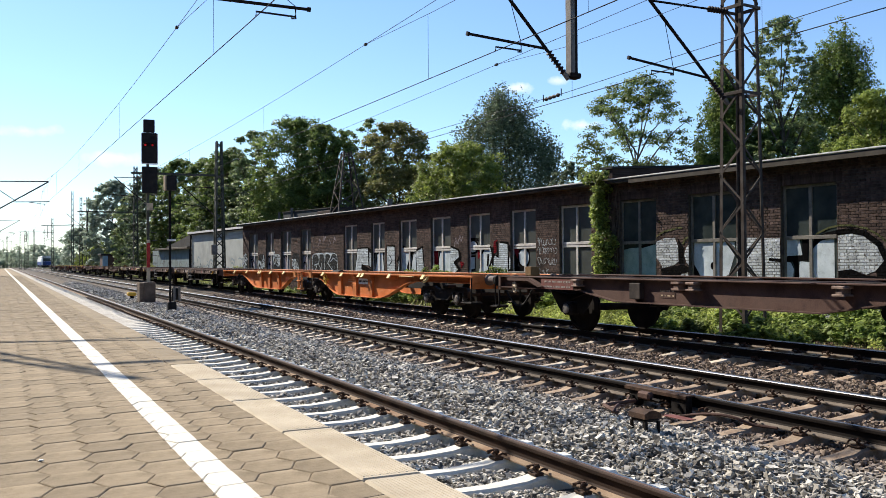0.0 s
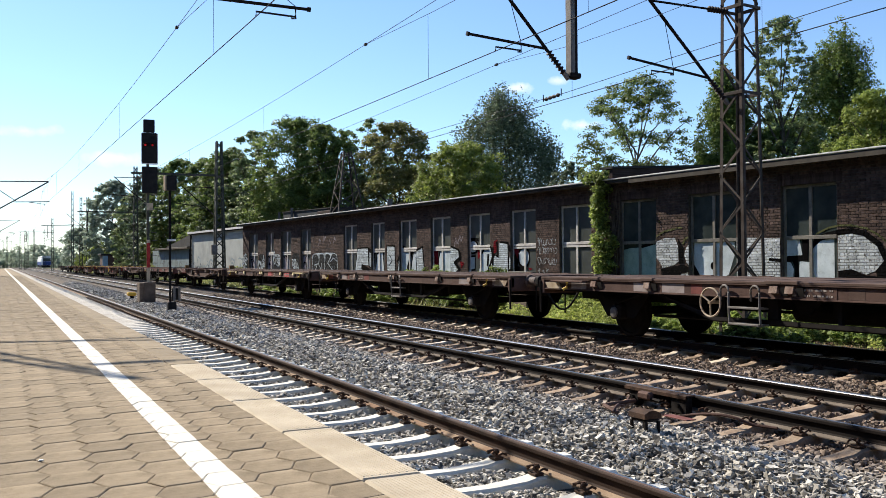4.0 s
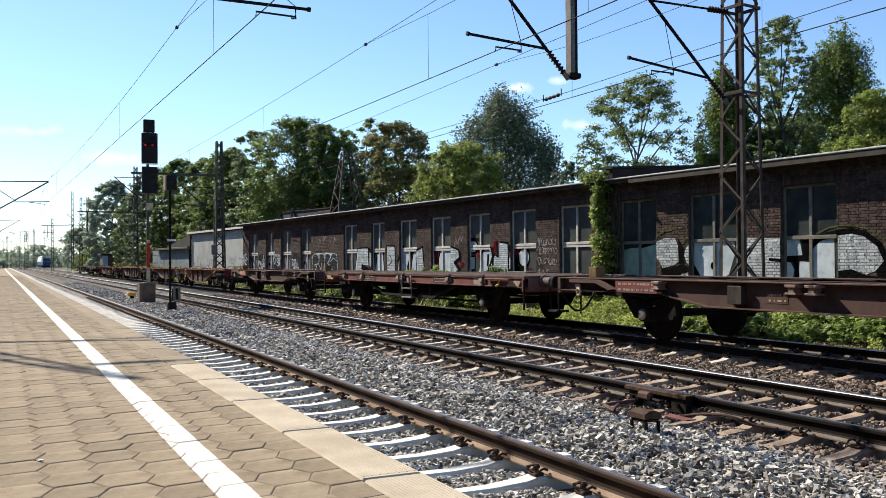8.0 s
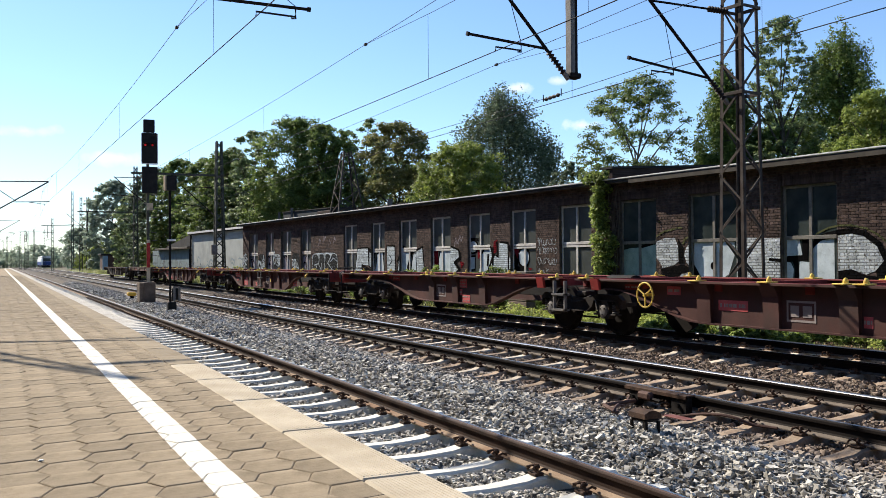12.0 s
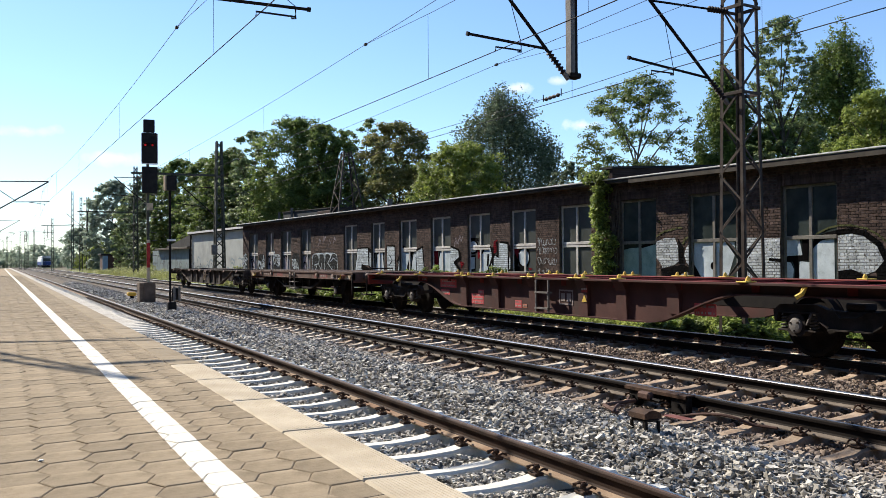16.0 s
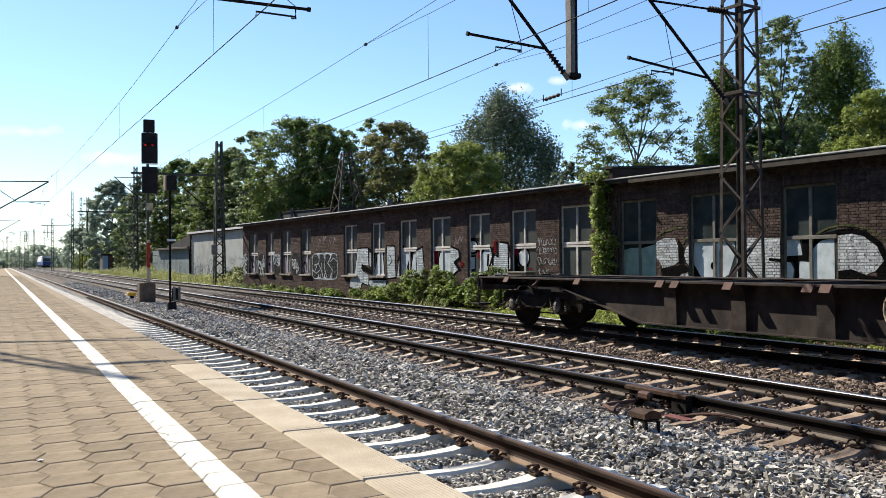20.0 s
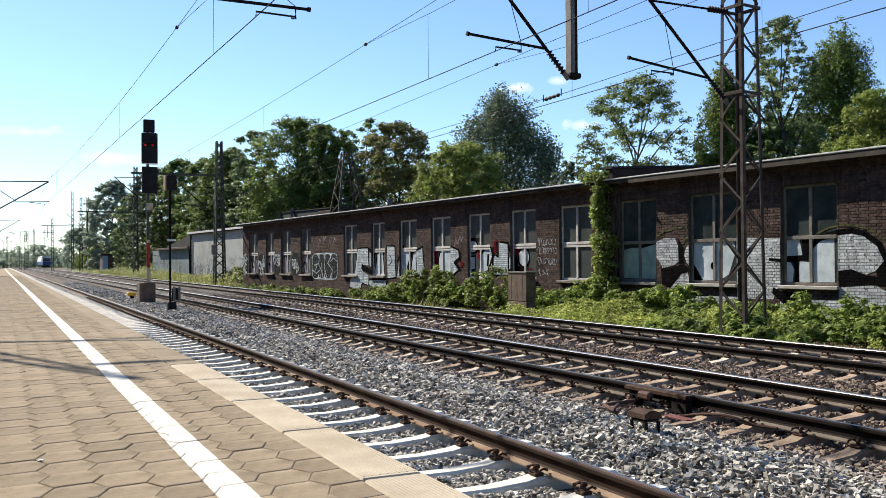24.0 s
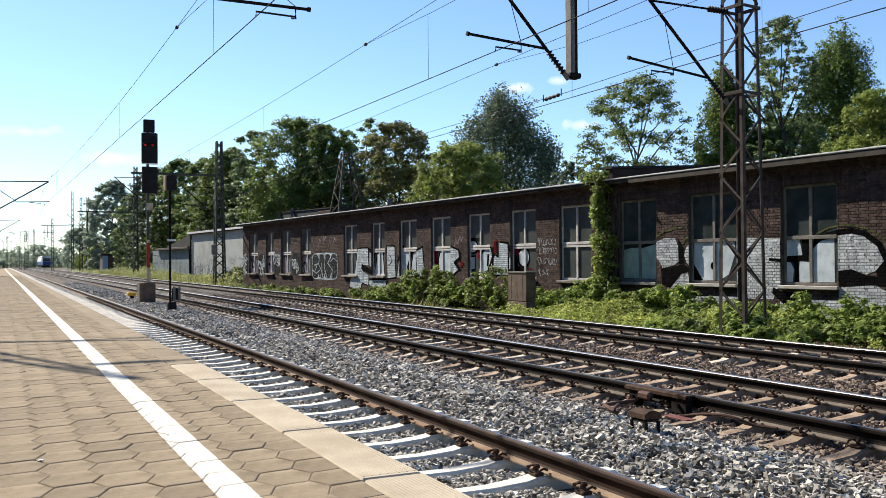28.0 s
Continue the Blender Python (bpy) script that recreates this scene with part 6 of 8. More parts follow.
def girder_outline(a, b_, lo, flat0, flat1, ramp0, ramp1, smooth):
    """Fish-belly side girder: shallow over the bogies, deep between them."""
    top, high = 1.03, 0.86
    pts = [(a, top), (a, high)]
    n = 8 if smooth else 1

    def ease(f):
        return f * f * (3 - 2 * f) if smooth else f
    for i in range(n + 1):
        f = i / n
        pts.append((ramp0 + (flat0 - ramp0) * f, high + (lo - high) * ease(f)))
    for i in range(n + 1):
        f = i / n
        pts.append((flat1 + (ramp1 - flat1) * f, lo + (high - lo) * ease(f)))
    pts += [(b_, high), (b_, top)]
    return pts


def girder_body(wg, a, b_, flats, paint, top_paint, lo, smooth, pins, pin_mat, rib_ys, tilted):
    flat0, flat1, ramp0, ramp1 = flats
    for sx in (-1, 1):
        o = girder_outline(a, b_, lo, flat0, flat1, ramp0, ramp1, smooth)
        part("side_girder", Shape().prism(o, "x", sx * 1.15, sx * 1.17), paint, wg, "deep-bellied painted side girder")
        f = Shape()
        low = o[1:-1]
        for (p, q), (r_, t) in zip(low, low[1:]):
            if abs(p - r_) + abs(q - t) > 1e-6:
                f.prism([(p, q), (r_, t), (r_, t + 0.022), (p, q + 0.022)], "x", sx * 1.10, sx * 1.27)
        part("bottom_flange", f, paint, wg)
        part("top_flange", Shape().box(sx * 1.10, sx * 1.345, a, b_, 1.03, 1.05, 0.004), top_paint, wg)
        part("flange_edge", Shape().box(sx * 1.347, sx * 1.357, a, b_, 1.015, 1.052, 0.003), paint, wg)
        for y in rib_ys:
            zb = np.interp(y, [ramp0, flat0, flat1, ramp1], [0.86, lo, lo, 0.86])
            part("rib", Shape().prism([(sx * 1.17, float(zb) + 0.02), (sx * 1.23, float(zb) + 0.02), (sx * 1.245, 0.85), (sx * 1.335, 1.03), (sx * 1.17, 1.03)], "y", y - 0.15, y + 0.15), paint, wg)
        for y in pins:
            if tilted:
                q = Shape().prism([(sx * 1.32, 1.052), (sx * 1.36, 1.058), (sx * 1.43, 0.945), (sx * 1.40, 0.94)], "y", y - 0.09, y + 0.09)
                part("container_bracket", q, pin_mat, wg, "tilted pale container bracket")
            else:
                q = Shape().box(sx * 1.16, sx * 1.39, y - 0.10, y + 0.10, 1.053, 1.074, 0.006)
                k = part("container_bracket", q, pin_mat, wg, "yellow container bracket")
                part("locating_pin", Shape().lathe([(1.074, 0.04), (1.11, 0.036), (1.14, 0.02), (1.148, 0.008)], 10, "z", (sx * 1.24, y, 0)), pin_mat, k, "raised locating pin", smooth=True)
        part("centre_girder", Shape().box(sx * 0.28, sx * 0.36, a + 0.2, b_ - 0.2, 0.62, 1.0, 0.01), M["steel_dark"], wg)
    n = max(4, int((b_ - a) / 1.6))
    for i in range(n + 1):
        y = a + 0.12 + (b_ - a - 0.24) * i / n
        part("cross_member", Shape().box(-1.19, 1.19, y - 0.08, y + 0.08, 0.90, 1.045, 0.008), top_paint, wg)


def girder_wagon(u0, u1, paint, top_paint, label, articulated, lo, smooth, pin_mat, tilted, extras):
    half = (u1 - u0) / 2
    hf = half - 0.62
    wg = thing("container_wagon", label, "freight wagon", group="wagons of the train")
    if articulated:
        for e in (-1, 1):
            f = sorted((e * 3.7, e * 7.0))
            rmp = sorted((e * 1.3, e * 9.9))
            a, b_ = sorted((e * 0.28, e * hf))
            pins = [e * p for p in (2.4, 4.3, 5.9, 6.2, 8.3, 10.6)] if tilted else [e * p for p in (0.52, 3.6, 5.08, 6.41, 6.73, 9.3, 12.0)]
            girder_body(wg, a, b_, (f[0], f[1], rmp[0], rmp[1]), paint, top_paint, lo, smooth, pins, pin_mat, [e * p for p in (3.7, 5.1, 6.45)], tilted)
            bogie(wg, e * (hf - 2.1))
            for sx in (-1, 1):
                part("stanchion_plate", Shape().prism([(sx * 1.31, 0.85), (sx * 1.36, 0.85), (sx * 1.40, 1.06), (sx * 1.34, 1.06)], "y", e * 0.95 - 0.12, e * 0.95 + 0.12), M["orange_pale"] if tilted else M["red"], wg)
        bogie(wg, 0)
        s = Shape()
        for y in (-0.02, 0.36):
            s.box(-1.42, -1.36, y, y + 0.04, 0.40, 1.0)
        for z in (0.42, 0.72):
            s.box(-1.46, -1.30, -0.02, 0.40, z, z + 0.035)
        part("step_ladder", s, M["orange_pale"] if tilted else M["steel_grey"], wg, "short step ladder at the joint")
        part("joint", Shape().tube([(0, -0.4, 0.9), (0, 0.4, 0.9)], 0.2, 12), M["steel_dark"], wg)
    else:
        f = 3.5
        pins = [-8.6, -5.9, -2.75, -1.63, -1.38, 0.09, 0.38, 1.9, 3.11, 3.48, 5.9, 8.6]
        girder_body(wg, -hf, hf, (-f, f, -5.8, 5.8) if smooth else (-4.2, 4.2, -6.7, 6.7), paint, top_paint, lo, smooth, pins, pin_mat, (-4.2, -2.8, -1.6, 0.22, 1.84, 3.4), tilted)
        for e in (-1, 1):
            bogie(wg, e * (7.6 if smooth else 7.9))
    for e in (-1, 1):
        part("end_sill", Shape().box(-1.34, 1.34, e * (hf - 0.12), e * hf, 0.74, 1.05, 0.015), top_paint, wg)
        part("end_step", Shape().box(-1.42, -1.10, e * hf - 0.1, e * hf + 0.3, 0.40, 0.44, 0.005), M["steel_dark"], wg)
        part("end_post", Shape().tube([(-1.36, e * hf, 0.42), (-1.36, e * hf, 1.0)], 0.018, 6), M["steel_dark"], wg)
        for sx in (-1, 1):
            part("lashing_hook", Shape().tube([(sx * 1.30, e * (hf - 2.5), 1.02), (sx * 1.37, e * (hf - 2.5), 0.92), (sx * 1.40, e * (hf - 2.5) + 0.07, 0.87)], 0.035, 7), pin_mat, wg, "short lashing hook")
        if tilted:
            continue
        h = Shape().tube([(-1.25, e * (hf + 0.02), 1.05), (-1.25, e * (hf + 0.04), 1.2), (-0.5, e * (hf + 0.04), 1.2), (-0.5, e * (hf + 0.02), 1.05)], 0.018, 7)
        part("hand_rail", h, M["steel_dark"], wg, "bent hand rail", smooth=True)
    extras(wg, hf)
    add_buffers(wg, half, M["buffer_steel"])
    return wg


M["orange_pale"] = surf("orange_pale", (0.62, 0.24, 0.08), (0.72, 0.33, 0.14), 3, 0.6)


def orange_extras(wg, hf):
    hand_wheel(wg, -1, -2.45, 0.82, M["yellow"], 0.17, 1.30)
    sign_plate(wg, -1, -5.75, 0.80, 0.85, 0.17, M["white_paint"], M["black_paint"], 1, 1.172)
    sign_plate(wg, -1, -4.6, 0.8, 0.6, 0.12, M["orange"], M["cream"], 2, 1.172)
    sign_plate(wg, -1, 5.2, 0.72, 0.5, 0.1, M["orange"], M["cream"], 1, 1.172)
    part("side_rail", Shape().box(-1.42, -1.36, -10.0, -9.1, 0.99, 1.012, 0.004), M["orange_cream"], wg)


def framed_mark(wg, y, z, w, h, x):
    """Square painted frame round two plain grey blocks."""
    s = Shape()
    for a, b_, c, d in ((-w, w, h - 0.03, h), (-w, w, -h, -h + 0.03), (-w, -w + 0.03, -h + 0.03, h - 0.03), (w - 0.03, w, -h + 0.03, h - 0.03)):
        s.box(-x - 0.004, -x, y + a, y + b_, z + c, z + d)
    s.box(-x - 0.004, -x, y + 0.04, y + w - 0.07, z - h + 0.07, z + h - 0.07).box(-x - 0.004, -x, y - w + 0.07, y - 0.03, z - h + 0.07, z + h - 0.07)
    part("framed_mark", s, M["sign_grey"], wg, "faded grey framed mark")


def red_double_extras(wg, hf):
    hand_wheel(wg, -1, -2.4, 0.80, M["yellow"], 0.21, 1.36)
    red = M["sign_red"]
    for y, z, w, h, m, n in ((-1.8, 0.92, 0.4, 0.09, M["red"], 1), (-2.92, 0.885, 0.34, 0.14, red, 1), (-4.28, 0.69, 0.62, 0.16, red, 1), (-6.7, 0.57, 0.14, 0.15, red, 1), (4.8, 0.86, 0.46, 0.2, red, 3), (4.97, 0.65, 0.3, 0.14, red, 1), (4.62, 0.5, 0.42, 0.18, red, 2), (3.65, 0.8, 0.18, 0.1, red, 1), (-9.2, 0.93, 0.7, 0.12, M["red"], 1), (8.9, 0.93, 0.5, 0.12, M["red"], 1)):
        sign_plate(wg, -1, y, z, w, h, m, M["cream_bar"], n, 1.172)
    framed_mark(wg, -5.6, 0.66, 0.26, 0.15, 1.172)
    framed_mark(wg, 6.0, 0.66, 0.26, 0.15, 1.172)


def red_single_extras(wg, hf):
    s = Shape()
    for y in (-0.60, -0.13):
        s.box(-1.38, -1.345, y, y + 0.035, 0.36, 1.01)
    for z in (0.42, 0.74):
        s.box(-1.40, -1.28, -0.60, -0.095, z, z + 0.03)
    part("step_ladder", s, M["steel_grey"], wg, "grey step ladder")
    red = M["sign_red"]
    for y, z, w, h, m, n in ((2.8, 0.52, 0.6, 0.24, red, 3), (2.63, 0.68, 0.28, 0.1, red, 1), (0.92, 0.47, 0.27, 0.16, red, 2), (0.65, 0.44, 0.18, 0.08, M["orange_red"], 1), (4.35, 0.85, 0.9, 0.2, red, 2), (4.52, 0.63, 0.5, 0.12, red, 1), (5.9, 0.93, 0.6, 0.14, M["red"], 1), (-1.67, 0.86, 0.2, 0.14, M["red"], 1), (-4.9, 0.6, 0.5, 0.2, red, 2)):
        sign_plate(wg, -1, y, z, w, h, m, M["cream_bar"], n, 1.172 if abs(y + 1.67) > 0.1 else 1.247)
    framed_mark(wg, -0.93, 0.67, 0.25, 0.15, 1.172)
    part("warning_mark", Shape().prism([(-1.75, 0.61), (-1.58, 0.61), (-1.665, 0.75)], "x", -1.250, -1.246), M["yellow"], wg, "yellow warning triangle")


def dark_extras(wg, hf):
    hand_wheel(wg, -1, -1.05, 0.76, M["cream"], 0.27, 1.36)


TRAIN = []


def build_train():
    rb, rr_, db = M["rust_brown"], M["rust_red"], M["deck_brown"]
    plain = "brown two-axle flat wagon with a worn deck"
    make = [
        (4.1, 18.3, lambda a, b_: skeleton_wagon(a, b_, rb, "rusty brown two-axle container carrier with open frame", M["rust_red"], 4.1)),
        (18.3, 46.1, lambda a, b_: girder_wagon(a, b_, M["orange"], M["orange"], "bright orange articulated container wagon with deep side girders", True, 0.32, True, M["orange_cream"], True, orange_extras)),
        (46.1, 60.3, lambda a, b_: flat_wagon(a, b_, rb, db, M["bracket_worn"], "brown two-axle flat wagon with brake handwheel and steps", 0.8, 1.5, signs=((-3.1, 1.5, M["red_dirty"], 2), (-0.4, 0.8, rb, 2)))),
        (60.3, 74.6, lambda a, b_: flat_wagon(a, b_, rb, db, M["bracket_worn"], plain, -0.3, signs=((3.0, 1.3, rb, 2),))),
        (74.6, 89.0, lambda a, b_: flat_wagon(a, b_, rb, db, M["bracket_cream"], "brown flat wagon with yellow brackets and red signs", 0.9, rich=True, signs=((-1.20, 0.5, M["sign_red"], 2), (-3.67, 0.62, M["sign_red"], 1), (4.0, 0.8, M["red_dirty"], 2), (-1.89, 0.25, M["rust_brown"], 2)))),
        (89.0, 103.2, lambda a, b_: skeleton_wagon(a, b_, rb, "rusty brown container carrier with a faded red number panel", M["red_panel"], 4.0)),
        (103.2, 117.5, lambda a, b_: flat_wagon(a, b_, rr_, db, M["bracket_worn"], "reddish-brown two-axle flat wagon with steps", -0.48, signs=((2.8, 1.6, M["red_dirty"], 2), (-2.5, 1.0, M["red_dirty"], 2)))),
        (117.5, 131.7, lambda a, b_: skeleton_wagon(a, b_, rb, "rusty brown container carrier with an orange-red number panel", M["orange_red"], 4.1)),
        (131.7, 159.0, lambda a, b_: girder_wagon(a, b_, M["red_dirty"], M["red_worn"], "dirty red articulated container wagon with yellow pins", True, 0.38, True, M["yellow"], False, red_double_extras)),
        (159.0, 179.2, lambda a, b_: girder_wagon(a, b_, M["red_dirty"], M["red_worn"], "dirty red four-axle container wagon with yellow pins", False, 0.32, True, M["yellow"], False, red_single_extras)),
        (179.2, 199.5, lambda a, b_: girder_wagon(a, b_, M["red_dirty"], M["red_worn"], "dirty red four-axle container wagon with yellow pins", False, 0.32, True, M["yellow"], False, red_single_extras)),
        (199.5, 213.7, lambda a, b_: flat_wagon(a, b_, rb, db, M["bracket_worn"], plain, -0.1, signs=((-3.5, 0.7, M["rust_red"], 1), (3.8, 0.9, rb, 1)))),
        (213.7, 234.77, lambda a, b_: girder_wagon(a, b_, M["black_brown"], M["black_brown"], "blackish-brown four-axle container wagon with straight girders", False, 0.30, False, M["rust_brown"], True, dark_extras)),
    ]
    for a, b_, fn in make:
        TRAIN.append((fn(a, b_), (a + b_) / 2))


M["bracket_worn"] = surf("bracket_worn", (0.09, 0.06, 0.047), (0.30, 0.225, 0.185), 9, 0.75, stain=(0.15, 0.07, 0.05))
M["bracket_cream"] = surf("bracket_cream", (0.58, 0.48, 0.26), (0.74, 0.64, 0.40), 9, 0.75, stain=(0.2, 0.12, 0.07))
M["orange_cream"] = surf("orange_cream", (0.55, 0.40, 0.16), (0.70, 0.55, 0.28), 6, 0.7)
M["sign_red"] = surf("sign_red", (0.38, 0.06, 0.065), (0.55, 0.12, 0.12), 5, 0.7)
M["sign_grey"] = surf("sign_grey", (0.20, 0.17, 0.16), (0.30, 0.26, 0.25), 5, 0.8)
M["red_worn"] = surf("red_worn", (0.10, 0.018, 0.017), (0.22, 0.034, 0.03), 2, 0.75, 0, 0.1, stain=(0.05, 0.026, 0.022), stain_amount=0.6)
M["stop_wood"] = surf("stop_wood", (0.12, 0.07, 0.03), (0.22, 0.135, 0.058), 6, 0.8)
M["red_panel"] = surf("red_panel", (0.12, 0.035, 0.03), (0.19, 0.065, 0.055), 3, 0.7)
M["orange_red"] = surf("orange_red", (0.32, 0.12, 0.08), (0.45, 0.19, 0.12), 3, 0.7)


# ---- signals and small trackside things ----
def build_signals():
    sg = thing("main_signal", "tall dark railway signal with two red lamps lit", "signal", at=pose(5.22, 37.2, -0.1))
    part("base_box", Shape().box(-0.27, 0.17, -0.35, 0.35, 0, 0.77, 0.02), M["concrete_warm"], sg, "grey concrete relay box")
    part("base_back", Shape().box(-0.43, -0.275, -0.35, 0.35, 0, 0.75, 0.02), M["concrete_warm"], sg)
    part("mast", Shape().tube([(-0.06, 0, 0.7), (-0.06, 0, 7.0)], 0.058, 10), M["steel_green"], sg, smooth=True)
    for z0, z1, m in ((0.78, 1.34, M["cream"]), (1.34, 2.30, M["red_paint"]), (2.30, 2.42, M["cream"])):
        part("mast_band", Shape().box(-0.125, 0.005, -0.10, -0.08, z0, z1), m, sg, "worn red and white band")
    part("small_sign", Shape().box(-0.12, 0.11, -0.16, -0.14, 3.57, 3.85), M["cream"], sg, "small white sign plate")
    for x0, x1, z0, z1, nm in ((-0.23, 0.19, 6.62, 7.12, "upper_screen"), (-0.30, 0.27, 5.42, 6.60, "lamp_screen"), (-0.29, 0.29, 4.24, 5.28, "lower_screen")):
        part(nm, Shape().box(x0, x1, -0.14, 0.02, z0, z1, 0.02), M["black_paint"], sg, "black signal screen")
    part("screen_rim", Shape().box(0.273, 0.305, -0.15, 0.0, 5.38, 6.58), M["white_paint"], sg, "white screen rim")
    part("screen_rim", Shape().box(-0.30, 0.27, -0.15, 0.0, 5.375, 5.413), M["white_paint"], sg, "white screen rim")
    for x in (-0.17, 0.10):
        l = part("red_lamp", Shape().lathe([(-0.16, 0.036), (-0.145, 0.042), (-0.14, 0.042)], 14, "y", (x, 0, 6.12)), M["red_glow"], sg, "glowing red lamp")
        part("lamp_hood", Shape().prism([(x + 0.095 * math.cos(math.pi * k / 8), 6.12 + 0.095 * math.sin(math.pi * k / 8)) for k in range(9)] + [(x + 0.083 * math.cos(math.pi * k / 8), 6.12 + 0.083 * math.sin(math.pi * k / 8)) for k in range(8, -1, -1)], "y", -0.30, -0.14), M["black_paint"], l)
    for k in range(16):
        part("rung", Shape().box(0.09, 0.30, 0.10, 0.12, 0.9 + k * 0.3, 0.92 + k * 0.3), M["steel_grey"], sg)
    s2 = thing("distant_signal", "thin dark post with a square black signal board", "signal", at=pose(4.93, 30.3, -0.08))
    part("post", Shape().tube([(-0.05, 0, 0), (-0.05, 0, 4.25)], 0.038, 10), M["steel_dark"], s2, smooth=True)
    part("board", Shape().box(-0.17, 0.15, -0.12, 0.1, 3.82, 4.30, 0.015), M["black_paint"], s2)
    part("board_edge", Shape().box(-0.23, -0.172, -0.12, 0.1, 3.82, 4.30, 0.01), M["cream"], s2)
    part("name_plate", Shape().box(-0.15, 0.13, -0.08, -0.055, 2.19, 2.26, 0.01), M["edge_white"], s2, "small white plate")
    for x in (0.06, 0.22):
        part("switch_bar", Shape().box(x - 0.035, x + 0.035, -0.14, -0.06, 0.26, 0.74, 0.01), M["steel_grey"], s2)
    part("switch_box", Shape().box(0.0, 0.26, -0.058, 0.04, 0.30, 0.68, 0.015), M["black_paint"], s2, "dark switch box")
    part("foot", Shape().box(-0.13, 0.13, -0.13, 0.13, -0.05, 0.24, 0.03), M["black_paint"], s2)
    y = thing("yellow_track_magnet", "yellow signalling magnet on a short bracket", "track device", at=pose(5.02, 41.0, -0.2))
    part("housing", Shape().box(-0.2, 0.16, -0.24, 0.24, 0.22, 0.38, 0.05), M["yellow_dirty"], y)
    part("foot", Shape().box(-0.08, 0.08, -0.1, 0.1, 0, 0.22), M["steel_dark"], y)
    b = thing("relay_cabinet", "weathered concrete cabinet standing in the weeds", "cabinet", at=pose(14.52, 24.55, -0.36))
    part("plinth", Shape().box(-0.14, 0.20, -0.56, 0.56, 0.0, 0.5, 0.02), M["concrete_warm"], b)
    part("body", Shape().box(-0.14, 0.20, -0.56, 0.56, 0.508, 1.36, 0.015), M["concrete_warm"], b)
    part("lid", Shape().box(-0.16, 0.22, -0.58, 0.58, 1.362, 1.42, 0.01), M["concrete_grey"], b, "dark weathered lid")
    for k in range(3):
        part("door_seam", Shape().box(-0.144, -0.138, -0.35 + k * 0.34, -0.34 + k * 0.34, 0.55, 1.33), M["black_brown"], b)


M["concrete_grey"] = surf("concrete_grey", (0.085, 0.078, 0.066), (0.15, 0.14, 0.12), 4, 0.9, stain=(0.1, 0.09, 0.08))
M["concrete_warm"] = surf("concrete_warm", (0.075, 0.055, 0.043), (0.155, 0.12, 0.094), 4, 0.9, stain=(0.05, 0.033, 0.025), stain_amount=0.7)
M["red_glow"] = glow("red_glow", (0.75, 0.012, 0.02), 0.14)


def build_trackside():
    d = thing("track_lubricator", "rusty rail device bolted beside the second track", "track device", at=pose(6.36, 0, 0))
    part("cover_plate", Shape().box(-0.06, 0.06, 7.36, 8.38, -0.012, 0.008, 0.006), M["clip_steel"], d, "flat rusty cover plate")
    part("cover_lip", Shape().box(-0.072, -0.062, 7.36, 8.38, -0.035, 0.004, 0.003), M["clip_steel"], d)
    for y0, y1 in ((7.37, 7.62), (8.16, 8.33)):
        part("clamp", Shape().box(-0.05, 0.03, y0, y1, -0.2, -0.013, 0.012), M["steel_dark"], d)
        part("clamp_bolt", Shape().tube([(-0.08, (y0 + y1) / 2, -0.11), (-0.05, (y0 + y1) / 2, -0.11)], 0.022, 6), M["steel_dark"], d)
    part("cylinder_box", Shape().box(-0.16, -0.075, 7.85, 8.05, -0.1, -0.015, 0.02), M["rust_brown"], d, "small pale brown box")
    part("hinge_pin", Shape().tube([(-0.12, 7.7, -0.09), (-0.12, 7.86, -0.08)], 0.018, 6), M["steel_dark"], d)
    part("push_rod", Shape().tube([(-0.14, 8.1, -0.13), (-0.62, 8.0, -0.13), (-0.75, 7.6, -0.14)], 0.022, 6), M["rust_brown"], d, smooth=True)
    c = thing("track_connection_box", "brown steel connection box on short legs", "track device", at=pose(5.19, 6.62, -0.075))
    part("lid", Shape().prism([(-0.095, 0.07), (0.095, 0.07), (0.085, 0.115), (0.03, 0.14), (-0.04, 0.14), (-0.09, 0.115)], "y", -0.115, 0.115), M["clip_steel"], c)
    part("body", Shape().box(-0.075, 0.075, -0.11, 0.11, 0.04, 0.069, 0.01), M["steel_dark"], c)
    for x in (-0.07, 0.07):
        for y in (-0.1, 0.1):
            part("leg", Shape().box(x - 0.014, x + 0.014, y - 0.014, y + 0.014, -0.16, 0.042, 0.004), M["steel_dark"], c)
    k = thing("track_cable", "loose rusty cable lying on the ballast", "cable", at=pose(0, 0, 0))
    bow = [(5.98 + 0.4 * f, 7.15 - 0.95 * f + 0.06 * math.sin(9 * f), -0.145 + 0.07 * math.sin(math.pi * min(1.0, f * 1.15)) ** 2) for f in [i / 14 for i in range(15)]]
    part("cable", Shape().tube(bow, 0.014, 7), M["rust_brown"], k, "bowed rusty cable", smooth=True)
    bow = [(5.55 + 0.75 * f, 7.6 + 0.7 * f, -0.13 + 0.03 * math.sin(7 * f)) for f in [i / 9 for i in range(10)]]
    part("cable", Shape().tube(bow, 0.016, 6), M["rust_brown"], k, smooth=True)
    part("loose_strap", Shape().box(5.86, 5.98, 6.85, 7.2, -0.135, -0.125, 0.003), M["rust_red"], k, "flat rusty strap")


